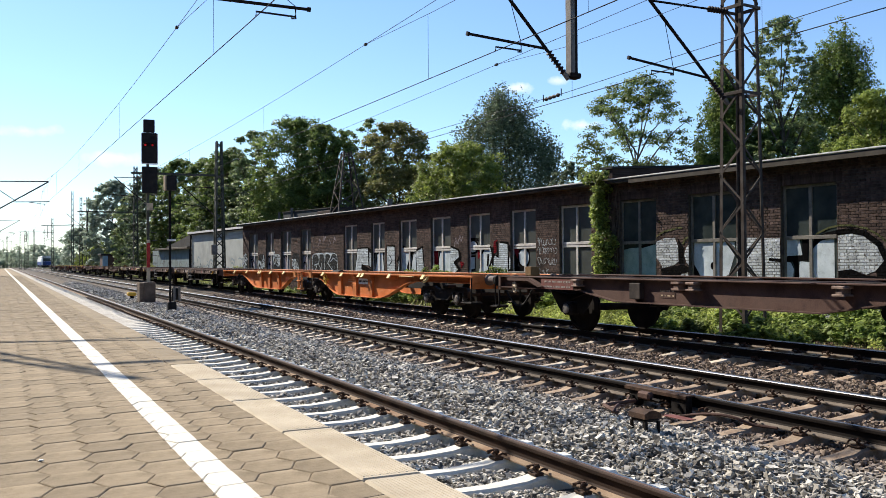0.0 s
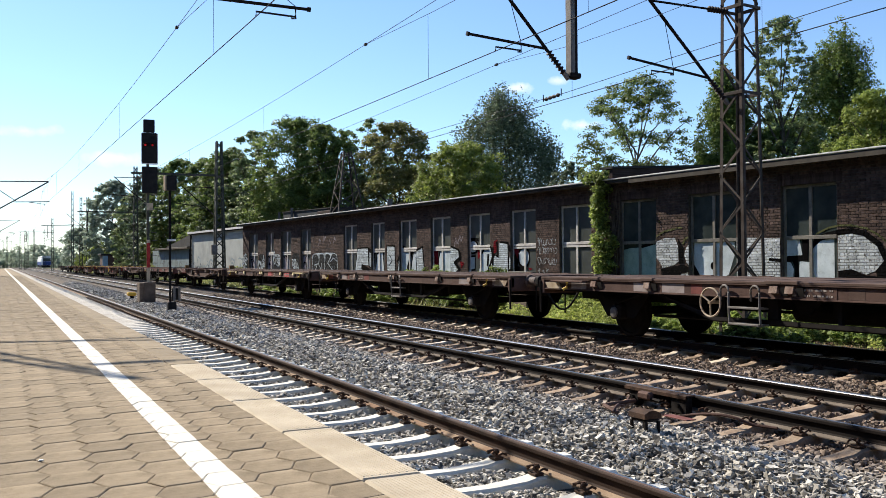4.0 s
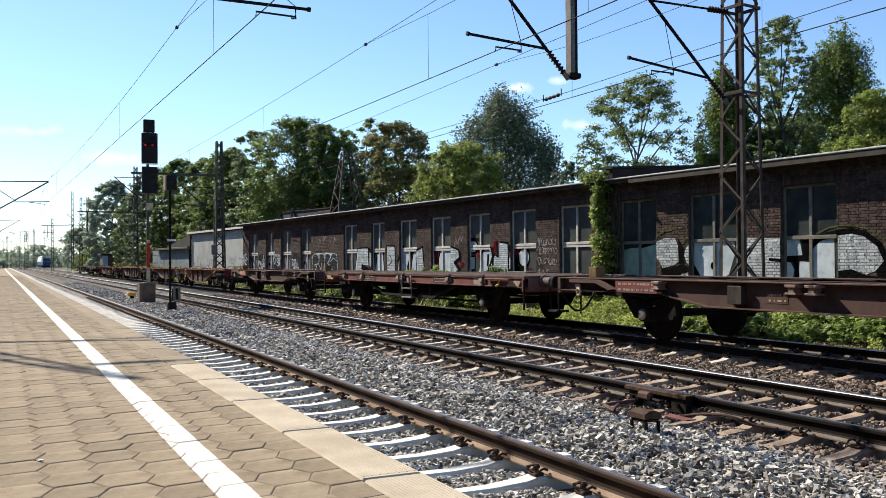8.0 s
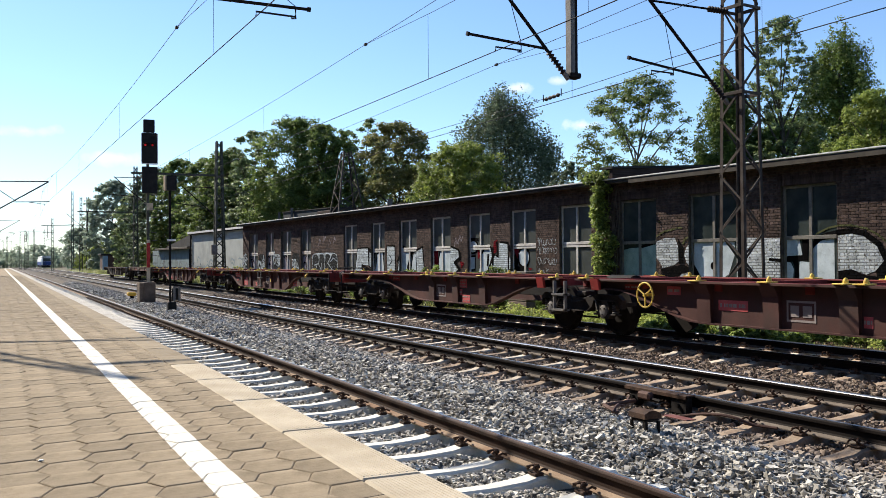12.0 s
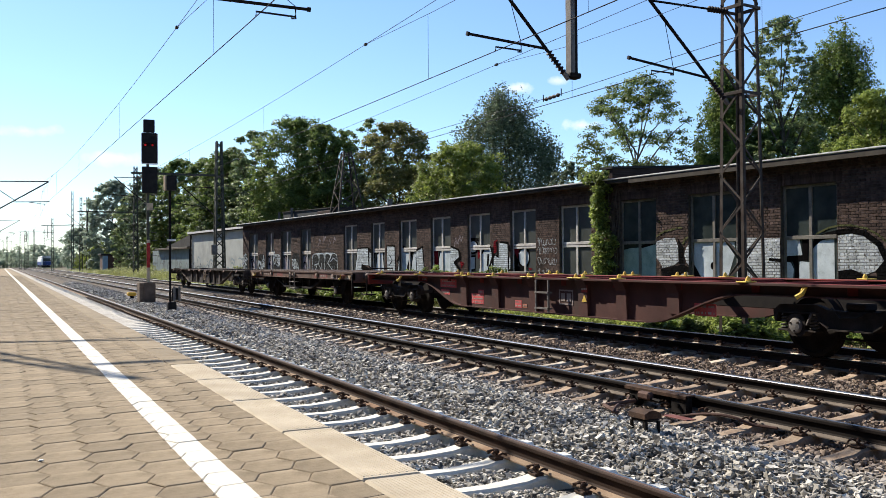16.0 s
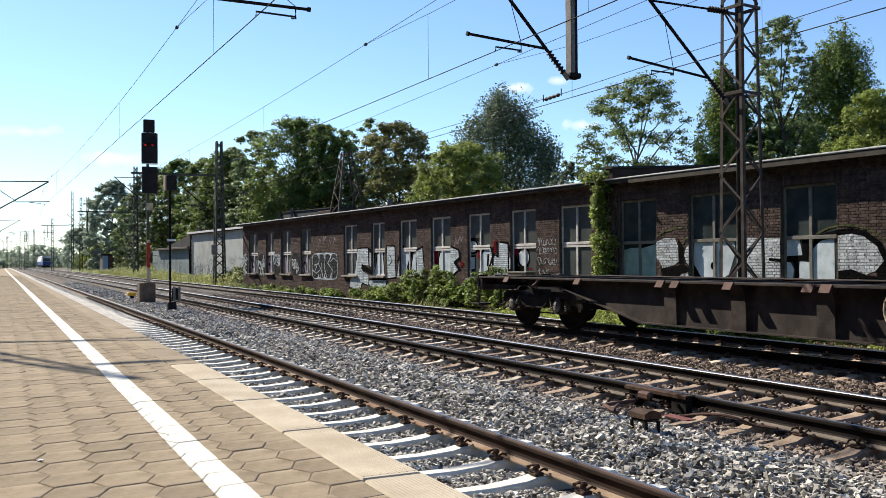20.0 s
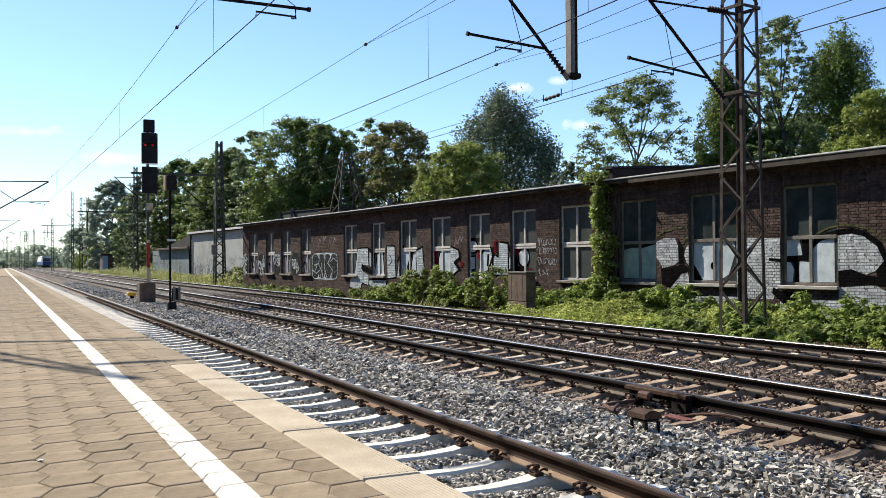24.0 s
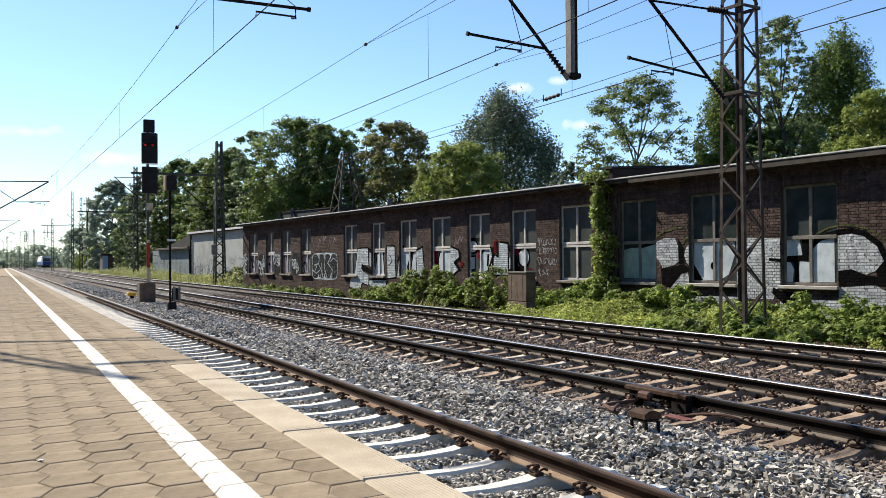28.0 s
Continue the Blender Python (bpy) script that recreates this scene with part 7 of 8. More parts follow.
def build_overhead():
    PY = 14.0
    lattice_mast("catenary_mast", 13.45, PY, -0.36, 11.5, 0.66, 0.40, M["steel_rusty"], "tall riveted steel lattice mast beside the far track", 20, 0.075, 0.022, 7.0)
    b = thing("mast_collars", "flat steel collars and plates clamped round the mast", "bracket", at=pose(13.45, PY, 0, 0, 0, 7.0))
    for z in (4.72, 6.45):
        for sx in (-1, 1):
            part("collar", Shape().box(sx * 0.265, sx * 0.295, -0.295, 0.295, z - 0.035, z + 0.035, 0.006), M["steel_rusty"], b)
            part("collar", Shape().box(-0.262, 0.262, sx * 0.268, sx * 0.292, z - 0.03, z + 0.03, 0.006), M["steel_rusty"], b)
    h = thing("hanging_post", "grey steel post hanging from a gantry between the tracks", "post", at=pose(9.42, PY, 0))
    part("post", Shape().box(-0.09, 0.0, -0.09, 0.09, 4.82, 9.2, 0.008), M["steel_grey"], h)
    part("post_web", Shape().box(0.003, 0.07, -0.07, 0.07, 4.80, 9.2, 0.008), M["steel_dark"], h)
    part("post_foot", Shape().box(-0.11, 0.13, -0.10, 0.10, 4.72, 4.82, 0.02), M["steel_dark"], h)
    g = thing("gantry_beam", "steel gantry beam spanning the tracks", "beam", at=pose(0, PY, 0))
    part("beam", Shape().box(9.0, 13.3, -0.12, 0.12, 9.2, 9.6, 0.01), M["steel_rusty"], g)
    pm = thing("catenary_mast", "slender green-grey two-legged mast on the platform", "mast", at=pose(-2.62, 13.9, 0.757))
    for sx in (-1, 1):
        part("leg", Shape().add([(sx * (w - o), d, z) for w, z in ((0.40, 0.0), (0.05, 7.16)) for o, d in ((0, -0.035), (0.04, -0.035), (0.04, 0.035), (0, 0.035))], [(0, 1, 2, 3), (4, 5, 6, 7), (0, 1, 5, 4), (1, 2, 6, 5), (2, 3, 7, 6), (3, 0, 4, 7)]), M["steel_green"], pm)
    for k in range(9):
        z0, z1 = 0.3 + k * 0.72, 0.3 + (k + 1) * 0.72
        e = 1 if k % 2 else -1
        part("diagonal_brace", Shape().tube([(e * (0.38 - 0.34 * z0 / 7), 0, z0), (-e * (0.38 - 0.34 * z1 / 7), 0, z1)], 0.012, 5), M["steel_green"], pm)
    cantilever(PY, (13.12, 4.52), (11.2, 6.37), (10.72, 5.22), 11.75, (11.22, 4.95), 13.25)
    cantilever(PY, (9.31, 4.72), (7.85, 6.3), (7.29, 5.33), 8.33, (7.81, 5.08), 9.35)
    cantilever(13.9, (-2.46, 5.2), (3.3, 7.15), (4.36, 5.40), 4.17, (3.54, 5.20), -2.56)
    # the next supports down the line
    far = "green-grey lattice mast further down the line"
    for y, x, h in ((62.5, 13.32, 10.0), (112.0, 14.15, 13.1), (178.0, 14.15, 13.9), (182.0, 13.3, 14.2), (220.0, 14.3, 18.0), (225.0, 10.4, 12.2), (300, 5.1, 11.6), (302, 6.5, 12.3), (304, 8.9, 12.4), (345, 13.4, 14), (400, 2, 13), (420, 10, 15), (460, 4, 13), (500, 1, 13)):
        lattice_mast("catenary_mast", x, y, -0.36, h, 0.78 if y < 100 else 0.6, 0.42, M["steel_green"], far, 15, 0.11 if y < 100 else 0.09, 0.036)
    for y, x0, x1, z in ((62.5, 7.6, 13.1, 7.25), (112.0, 7.8, 13.95, 7.3), (178.0, 6.4, 13.9, 8.2), (225.0, 4.0, 10.2, 8.6), (304.0, 5.2, 8.8, 10.2)):
        bm_ = thing("support_beam", "horizontal steel arm across the tracks", "beam", at=pose(0, y, 0))
        part("beam", Shape().box(x0, x1, -0.06, 0.06, z, z + 0.14, 0.01), M["steel_green"], bm_)
        part("hanging_post", Shape().box(x0 + 1.0, x0 + 1.12, -0.05, 0.05, z - 2.2, z - 0.004, 0.01), M["steel_green"], bm_)
    sgn = thing("mast_sign", "small weathered grey box fixed to the lattice mast", "sign", at=pose(12.85, 62.0, 0))
    part("plate", Shape().box(-0.2, 0.2, -0.18, 0.0, 1.95, 2.6, 0.02), M["sill_grey"], sgn)
    part("bracket", Shape().box(0.1, 0.3, 0.003, 0.3, 2.25, 2.3), M["steel_green"], sgn)
    for y, dx, dz in ((64.0, 0.0, 0.0), (112.0, -0.9, -0.4), (178.0, -0.6, 0.1)):
        lattice_mast("catenary_mast", -4.0 + dx, y, 0.7 if y < 140 else -0.36, 9.5, 0.5, 0.36, M["steel_green"], far, 10, 0.09)
        arm = thing("cantilever", "dark steel overhead line bracket with ribbed insulators", "bracket", group="overhead line brackets", at=pose(dx, y, dz))
        part("top_tube", Shape().tube([(-3.0, 0, 6.58), (2.74, 0, 6.72)], 0.035, 6), M["steel_dark"], arm)
        part("strut", Shape().tube([(-3.2, 0, 3.0), (2.74, 0, 6.70)], 0.045, 6), M["steel_dark"], arm)
        part("registration_tube", Shape().tube([(0.7, 0, 5.36), (2.8, 0, 5.42)], 0.032, 6), M["steel_dark"], arm)
        part("hanger", Shape().tube([(0.86, 0, 5.4), (-0.7, 0, 6.5)], 0.025, 5), M["steel_dark"], arm)
        part("steady_arm", Shape().tube([(1.6, 0, 5.36), (2.5, 0, 5.25), (2.54, 0, 5.18)], 0.018, 5), M["steel_dark"], arm)
        for z in (2.75, 6.56):
            part("mast_clamp", Shape().box(-3.95, -3.58, -0.06, 0.06, z - 0.06, z + 0.06, 0.01), M["steel_dark"], arm)
        insulator_on(arm, (-3.6, 0, 6.56), (-3.0, 0, 6.58), 0.06, 5)
        insulator_on(arm, (-3.6, 0, 2.75), (-3.2, 0, 3.0), 0.06, 5)
    for y in (62.5, 110.5, 176.5):
        cantilever(y, (8.55, 5.3), (6.6, 7.0), (6.2, 5.9), 7.2, (6.9, 5.5), 8.6)
        cantilever(y, (12.9, 4.7), (10.9, 6.5), (10.5, 5.4), 11.5, (11.0, 5.2), 12.95)
    for near_x, c, far_x, z, high, low, st in ((4.44, 3.54, 2.526, 5.2, 1.5, 1.0, 1.05), (8.66, 7.81, 7.40, 5.08, 1.56, 1.28, 1.27), (12.79, 11.22, 11.80, 4.95, 1.46, 1.27, 1.08)):
        wire_run("overhead_line", [(near_x, -36, 5.2), (c, PY, z), (far_x, 64.0, 5.25), (c * 0.8 + far_x * 0.2, 112, 5.25), (far_x, 178, 5.3), (c, 250, 5.3)], "overhead contact wire with messenger and droppers", high, low, st)
    fd = thing("feeder_wire", "thin feeder wire hung beside the far track", "overhead wire", group="overhead wires")
    part("wire", Shape().tube([(12.8, -36, 6.1), (12.8, 13.6, 5.69), (12.8, 16.0, 5.67), (12.8, 19.4, 5.62), (12.8, 40.0, 5.8), (12.8, 62.5, 6.4)], 0.0075, 5), M["wire"], fd)
    ins = thing("section_insulator", "ribbed line insulator hanging in a wire", "insulator", at=pose(0, 0, 0))
    insulator_on(ins, (12.8, 20.35, 5.60), (12.8, 19.6, 5.62), 0.05, 4)
    for y, z in ((20.4, 5.61), (19.55, 5.63)):
        part("clamp", Shape().tube([(12.8, y, z - 0.05), (12.8, y, z + 0.13)], 0.014, 5), M["steel_dark"], ins)
    # lattice frame standing on the workshop roof
    lattice_mast("roof_mast", 15.78, 43.9, 3.7, 3.3, 1.45, 0.42, M["steel_rusty"], "rusty tapering lattice frame standing on the roof", 5, 0.075)


M["steel_rusty"] = surf("steel_rusty", (0.026, 0.021, 0.018), (0.088, 0.075, 0.064), 4, 0.8, 0.0, stain=(0.08, 0.05, 0.033), stain_amount=0.6)


def build_litter():
    p = thing("paper_scrap", "small crumpled white paper scrap on the platform", "litter", at=pose(0.116, 3.307, 0.759))
    part("paper", Shape().prism([(-0.008, 0.0), (-0.003, 0.005), (0.003, 0.002), (0.008, 0.004), (0.009, 0.0)], "y", -0.006, 0.007), M["white_paint"], p)


def build_far_train():
    t = thing("blue_railcar", "blue and white railcar standing far down the line", "train", at=pose(14.0, 345, 0.1))
    part("body", Shape().box(-1.55, 1.55, 0, 40, 0.9, 3.5, 0.3), M["white_paint"], t, "white body")
    part("roof", Shape().box(-1.4, 1.4, 0.1, 40, 3.5, 4.1, 0.28), M["edge_white"], t, "pale rounded roof")
    part("front_panel", Shape().box(-1.15, 1.5, -0.05, -0.003, 0.95, 2.3, 0.02), M["blue"], t, "blue front panel")
    part("side_panel", Shape().box(-1.58, -1.553, 0.4, 39, 0.95, 2.2), M["blue"], t, "blue side panel")
    part("window", Shape().box(-1.1, 1.4, -0.045, -0.003, 2.35, 3.35, 0.02), M["glass"], t, "dark front window")
    part("skirt", Shape().box(-1.35, 1.35, 0.2, 39, 0.2, 0.9, 0.05), M["steel_dark"], t)


def motions():
    """The train rolls through towards the camera's right; wheels turn with it."""
    times = [i * 1.0 for i in range(29)]
    for wg, centre in TRAIN:
        walk(wg, [(t, pose(T3, centre - s_of(t), 0)) for t in times])
    for ob, y in ROLLING:
        rows = []
        for i in range(0, 841):
            t = i / 30
            rows.append((t, pose(0, y, 0.46, math.degrees(s_of(t) / 0.46) % 360.0)))
        walk(ob, rows)


# ---- painted graffiti ----
def spray(name, colour_a, colour_b, bricks=True, wear=0.7):
    """Sprayed paint: brick joints show through it and it is worn off in spots."""
    m = surf(name, colour_a, colour_b, 3.0, 1.0, 0.0, 0.25, 50, spec=0.02)
    t = m.node_tree
    b = t.nodes["Principled BSDF"]
    tc = t.nodes.new("ShaderNodeTexCoord")
    out = t.nodes["Material Output"]
    if bricks:
        sx = t.nodes.new("ShaderNodeSeparateXYZ")
        t.links.new(tc.outputs["Object"], sx.inputs[0])
        cb = t.nodes.new("ShaderNodeCombineXYZ")
        t.links.new(sx.outputs["Y"], cb.inputs["X"])
        up = t.nodes.new("ShaderNodeMath")
        up.inputs[1].default_value = 0.295
        t.links.new(sx.outputs["Z"], up.inputs[0])
        t.links.new(up.outputs[0], cb.inputs["Y"])
        br = t.nodes.new("ShaderNodeTexBrick")
        br.inputs["Scale"].default_value = 1.0
        br.squash = 0.5
        br.squash_frequency = 2
        br.inputs["Brick Width"].default_value = 0.25
        br.inputs["Row Height"].default_value = 0.0725
        br.inputs["Mortar Size"].default_value = 0.009
        br.inputs["Mortar Smooth"].default_value = 0.35
        br.inputs["Color1"].default_value = (0.66, 0.66, 0.66, 1)
        br.inputs["Color2"].default_value = (1.1, 1.1, 1.1, 1)
        br.inputs["Mortar"].default_value = (0.32, 0.31, 0.30, 1)
        t.links.new(cb.outputs[0], br.inputs["Vector"])
        old = b.inputs["Base Color"].links[0].from_socket
        mix = t.nodes.new("ShaderNodeMix")
        mix.data_type = 'RGBA'
        mix.blend_type = 'MULTIPLY'
        mix.inputs["Factor"].default_value = 1.0
        t.links.new(old, mix.inputs["A"])
        t.links.new(br.outputs["Color"], mix.inputs["B"])
        t.links.new(mix.outputs["Result"], b.inputs["Base Color"])
        rough = t.nodes.new("ShaderNodeTexNoise")
        rough.inputs["Scale"].default_value = 14.0
        rough.inputs["Detail"].default_value = 4
        t.links.new(tc.outputs["Object"], rough.inputs["Vector"])
        hm = t.nodes.new("ShaderNodeMath")
        hm.operation = 'SUBTRACT'
        t.links.new(rough.outputs["Fac"], hm.inputs[0])
        t.links.new(br.outputs["Fac"], hm.inputs[1])
        bp = t.nodes.new("ShaderNodeBump")
        bp.inputs["Strength"].default_value = 0.7
        bp.inputs["Distance"].default_value = 0.02
        t.links.new(hm.outputs[0], bp.inputs["Height"])
        t.links.new(bp.outputs[0], b.inputs["Normal"])
    n = t.nodes.new("ShaderNodeTexNoise")
    n.inputs["Scale"].default_value = 9.0
    n.inputs["Detail"].default_value = 6
    n.inputs["Roughness"].default_value = 0.7
    t.links.new(tc.outputs["Object"], n.inputs["Vector"])
    mr = t.nodes.new("ShaderNodeMapRange")
    mr.inputs["From Min"].default_value = 0.55
    mr.inputs["From Max"].default_value = 0.62
    mr.inputs["To Max"].default_value = wear
    t.links.new(n.outputs["Fac"], mr.inputs["Value"])
    tr = t.nodes.new("ShaderNodeBsdfTransparent")
    ms = t.nodes.new("ShaderNodeMixShader")
    t.links.new(mr.outputs[0], ms.inputs[0])
    t.links.new(b.outputs[0], ms.inputs[1])
    t.links.new(tr.outputs[0], ms.inputs[2])
    t.links.new(ms.outputs[0], out.inputs["Surface"])
    return m


SPRAY = {
    "teal": ((0.20, 0.31, 0.275), (0.38, 0.50, 0.45)), "silver": ((0.42, 0.485, 0.52), (0.62, 0.69, 0.725)), "white": ((0.34, 0.37, 0.39), (0.64, 0.675, 0.69)), "black": ((0.004, 0.004, 0.0045), (0.010, 0.0095, 0.0095)),
    "crimson": ((0.12, 0.007, 0.012), (0.2, 0.014, 0.02)), "lime": ((0.07, 0.075, 0.035), (0.13, 0.135, 0.065)), "charcoal": ((0.03, 0.032, 0.032), (0.065, 0.068, 0.068)), "pinkish": ((0.26, 0.23, 0.25), (0.36, 0.33, 0.35)),
}
for key, (ca, cb_) in SPRAY.items():
    M["spray_" + key] = spray("spray_" + key, ca, cb_, True, 0.35 if key in ("silver", "black", "crimson") else 0.65)
    M["smear_" + key] = spray("smear_" + key, tuple(c * 0.85 for c in ca), tuple(c * 0.95 for c in cb_), False, 0.15)


def cut(poly, axis, lim, keep_low):
    """The part of a flat outline on one side of a line."""
    out = []
    for a, b_ in zip(poly, poly[1:] + poly[:1]):
        ia, ib = (a[axis] <= lim) == keep_low, (b_[axis] <= lim) == keep_low
        if ia:
            out.append(a)
        if ia != ib and abs(b_[axis] - a[axis]) > 1e-9:
            f = (lim - a[axis]) / (b_[axis] - a[axis])
            out.append((a[0] + (b_[0] - a[0]) * f, a[1] + (b_[1] - a[1]) * f))
    return out


def paint_on(b, polys, colour, layer=1, label="", joined=False):
    """Paint flat outlines (distance along the wall, height) on brickwork and, inside the openings, on the panes."""
    if not joined and len(polys) > 1:
        for p in polys:
            paint_on(b, [p], colour, layer, label, True)
        return
    wall_s, pane_s = Shape(), Shape()
    lift = 0.0045 + 0.0016 * layer
    for poly in polys:
        edges = [0.0] + [v for w in WINDOWS for v in w] + [60.0]
        for i in range(len(edges) - 1):
            seg = cut(cut(poly, 0, edges[i], False), 0, edges[i + 1], True)
            if len(seg) < 3:
                continue
            if i % 2 == 0:
                wall_s.add([(-lift, y, z) for y, z in seg], [tuple(range(len(seg)))])
            else:
                low = cut(seg, 1, W_LO - 0.09, True)
                if len(low) > 2:
                    wall_s.add([(-lift, y, z) for y, z in low], [tuple(range(len(low)))])
                high = cut([(y + 0.0065 * (y - 1.53), z) for y, z in poly], 1, W_LO + 0.07, False)
                a, c = edges[i] + 0.07, edges[i + 1] - 0.07
                high = cut(cut(high, 0, a, False), 0, c, True) if len(high) > 2 else []
                if len(high) > 2:
                    pane_s.add([(0.1215 - 0.0016 * layer, y, z) for y, z in high], [tuple(range(len(high)))])
    kind = "stuff" if len(polys) > 1 else ""
    if wall_s.f:
        tagged(part("graffiti", wall_s, M["spray_" + colour], b, label), label, kind=kind)
    if pane_s.f:
        tagged(part("graffiti", pane_s, M["smear_" + colour], b, label), label, kind=kind)


def blob(y, z, ry, rz, n=18, p=2.0, turn=0.0):
    pts = []
    for i in range(n):
        a = 2 * math.pi * i / n
        c, s = math.cos(a), math.sin(a)
        u, v = ry * math.copysign(abs(c) ** (2 / p), c), rz * math.copysign(abs(s) ** (2 / p), s)
        pts.append((y + u * math.cos(turn) - v * math.sin(turn), z + u * math.sin(turn) + v * math.cos(turn)))
    return pts


def stroke(pts, w):
    """A painted line as a row of short quads."""
    quads = []
    for (a, b_), (c, d) in zip(pts, pts[1:]):
        ln = math.hypot(c - a, d - b_) or 1
        nx, nz = -(d - b_) / ln * w / 2, (c - a) / ln * w / 2
        ex, ez = (c - a) / ln * w * 0.3, (d - b_) / ln * w * 0.3
        quads.append([(a + nx - ex, b_ + nz - ez), (c + nx + ex, d + nz + ez), (c - nx + ex, d - nz + ez), (a - nx - ex, b_ - nz - ez)])
    return quads


def grow(poly, e):
    cy, cz = sum(p[0] for p in poly) / len(poly), sum(p[1] for p in poly) / len(poly)
    return [(y + (e if y > cy else -e), z + (e if z > cz else -e)) for y, z in poly]


def build_graffiti(b):
    r = random.Random(17)
    big = "large silver block letters outlined in black"
    # letter bodies (distance along wall, height); larger distance lies to the left
    first = [
        [(40.68, 2.00), (39.58, 2.01), (39.53, 1.23), (40.20, 1.28), (40.20, 0.99), (39.54, 0.79), (39.55, 0.32), (40.21, 0.44), (40.46, 0.12), (41.59, 0.20), (41.52, 0.58), (41.01, 0.80), (40.81, 1.50)],
        [(39.41, 1.83), (39.00, 1.72), (39.07, 1.08), (39.42, 1.21)],
        [(38.59, 1.74), (38.08, 1.84), (37.93, 0.75), (39.01, 0.72), (38.72, 1.23)],
        [(39.49, 0.53), (37.71, 0.58), (37.83, 0.28), (39.37, 0.14)],
        [(37.64, 2.06), (36.93, 2.04), (36.85, 0.72), (37.60, 0.68)],
        [(36.52, 1.45), (36.10, 1.96), (35.44, 1.78), (35.80, 1.18), (35.71, 0.73), (36.69, 0.74)],
        [(35.19, 1.75), (34.46, 1.98), (34.29, 0.77), (35.51, 0.76), (35.35, 1.28)],
    ]
    second = [
        [(32.90, 1.91), (32.11, 1.92), (31.61, 1.80), (31.57, 1.56), (31.95, 1.36), (31.62, 1.08), (32.09, 0.86), (33.14, 0.85), (33.08, 1.50)],
        [(30.26, 1.93), (30.29, 1.84), (30.37, 1.76), (30.49, 1.73), (30.62, 1.73), (30.74, 1.77), (30.82, 1.85), (30.85, 1.94), (30.82, 2.03), (30.73, 2.10), (30.61, 2.14), (30.48, 2.14), (30.36, 2.09), (30.28, 2.02)],
        [(30.84, 1.53), (30.44, 1.55), (30.45, 1.11), (30.88, 1.06)],
        [(30.09, 1.19), (29.93, 1.65), (29.62, 1.90), (29.36, 1.85), (29.25, 1.56), (29.45, 1.27), (29.68, 0.88), (30.18, 0.88)],
        [(28.81, 2.04), (28.27, 1.99), (28.25, 0.91), (29.23, 0.91), (29.33, 1.27), (29.07, 1.58), (28.82, 1.50)],
        [(28.17, 1.55), (27.83, 1.19), (28.18, 1.09)],
        [(26.99, 1.50), (27.02, 1.38), (27.10, 1.28), (27.22, 1.22), (27.36, 1.22), (27.48, 1.28), (27.56, 1.38), (27.59, 1.51), (27.56, 1.64), (27.47, 1.74), (27.35, 1.79), (27.22, 1.79), (27.10, 1.73), (27.02, 1.63)],
    ]
    for letters in (first, second):
        paint_on(b, [grow(p, 0.065) for p in letters], "black", 1, "black outline of the letters")
        paint_on(b, letters, "silver", 2, big)
    paint_on(b, [[(33.71, 1.99), (33.17, 1.98), (33.14, 0.85), (33.64, 0.84)], [(30.24, 1.84), (29.93, 1.90), (30.13, 1.48), (30.24, 1.49)], [(29.14, 2.09), (28.91, 2.17), (28.96, 1.72), (29.22, 1.62)], [(28.00, 1.83), (27.58, 1.80), (27.66, 1.45), (27.86, 1.57)], [(31.49, 1.41), (31.16, 1.32), (31.41, 1.10)], [(27.06, 1.16), (26.77, 1.12), (26.93, 1.06)]], "crimson", 3, "dark red painted shapes")
    marks = []
    for pts, w in (([(40.20, 1.18), (39.07, 0.87)], 0.24), ([(39.52, 1.99), (38.82, 1.80)], 0.12), ([(38.88, 1.77), (39.01, 1.03)], 0.1), ([(36.68, 1.40), (36.10, 2.03), (35.29, 1.83), (35.70, 1.23), (35.61, 0.75)], 0.1), ([(35.00, 1.56), (34.91, 0.86)], 0.07), ([(35.24, 1.78), (34.42, 2.00)], 0.08), ([(29.51, 1.61), (29.56, 1.23)], 0.12), ([(30.91, 2.22), (30.19, 2.20)], 0.12), ([(28.13, 1.87), (27.73, 1.39), (27.80, 1.10), (27.36, 1.08)], 0.22), ([(31.53, 1.75), (31.49, 1.49), (31.87, 1.34), (31.50, 1.06)], 0.14), ([(29.21, 1.85), (29.22, 1.27)], 0.13), ([(28.92, 2.05), (28.89, 1.60)], 0.12), ([(37.37, 1.68), (37.16, 1.43), (37.43, 1.23)], 0.05)):
        marks += stroke(pts, w)
    paint_on(b, marks, "black", 4, joined=True)
    # bubble letters in charcoal with pale outlines
    paint_on(b, [blob(44.64, 1.19, 1.63, 0.68, 28, 6.0)], "silver", 1, "bubble letters with pale outlines")
    bub = [blob(45.82, 1.19, 0.41, 0.61, 18, 3.6), blob(45.04, 1.19, 0.41, 0.61, 18, 3.6), blob(44.25, 1.19, 0.41, 0.61, 18, 3.6), blob(43.47, 1.19, 0.41, 0.61, 18, 3.6)]
    paint_on(b, bub, "charcoal", 2)
    inner = []
    for pts in ([(45.23, 1.81), (45.39, 1.29), (45.02, 0.94), (45.18, 0.54)], [(44.50, 1.77), (44.66, 1.12), (44.31, 0.58)], [(43.72, 1.74), (44.22, 1.35), (43.66, 1.01), (43.81, 0.58)], [(45.99, 1.23), (45.54, 1.32), (45.92, 0.88)], [(43.94, 1.40), (43.51, 1.60), (43.10, 1.45)], [(45.02, 1.35), (44.88, 0.65)], [(46.23, 0.99), (45.70, 0.82), (45.25, 1.00)]):
        inner += stroke(pts, 0.05)
    paint_on(b, inner, "silver", 3, joined=True)
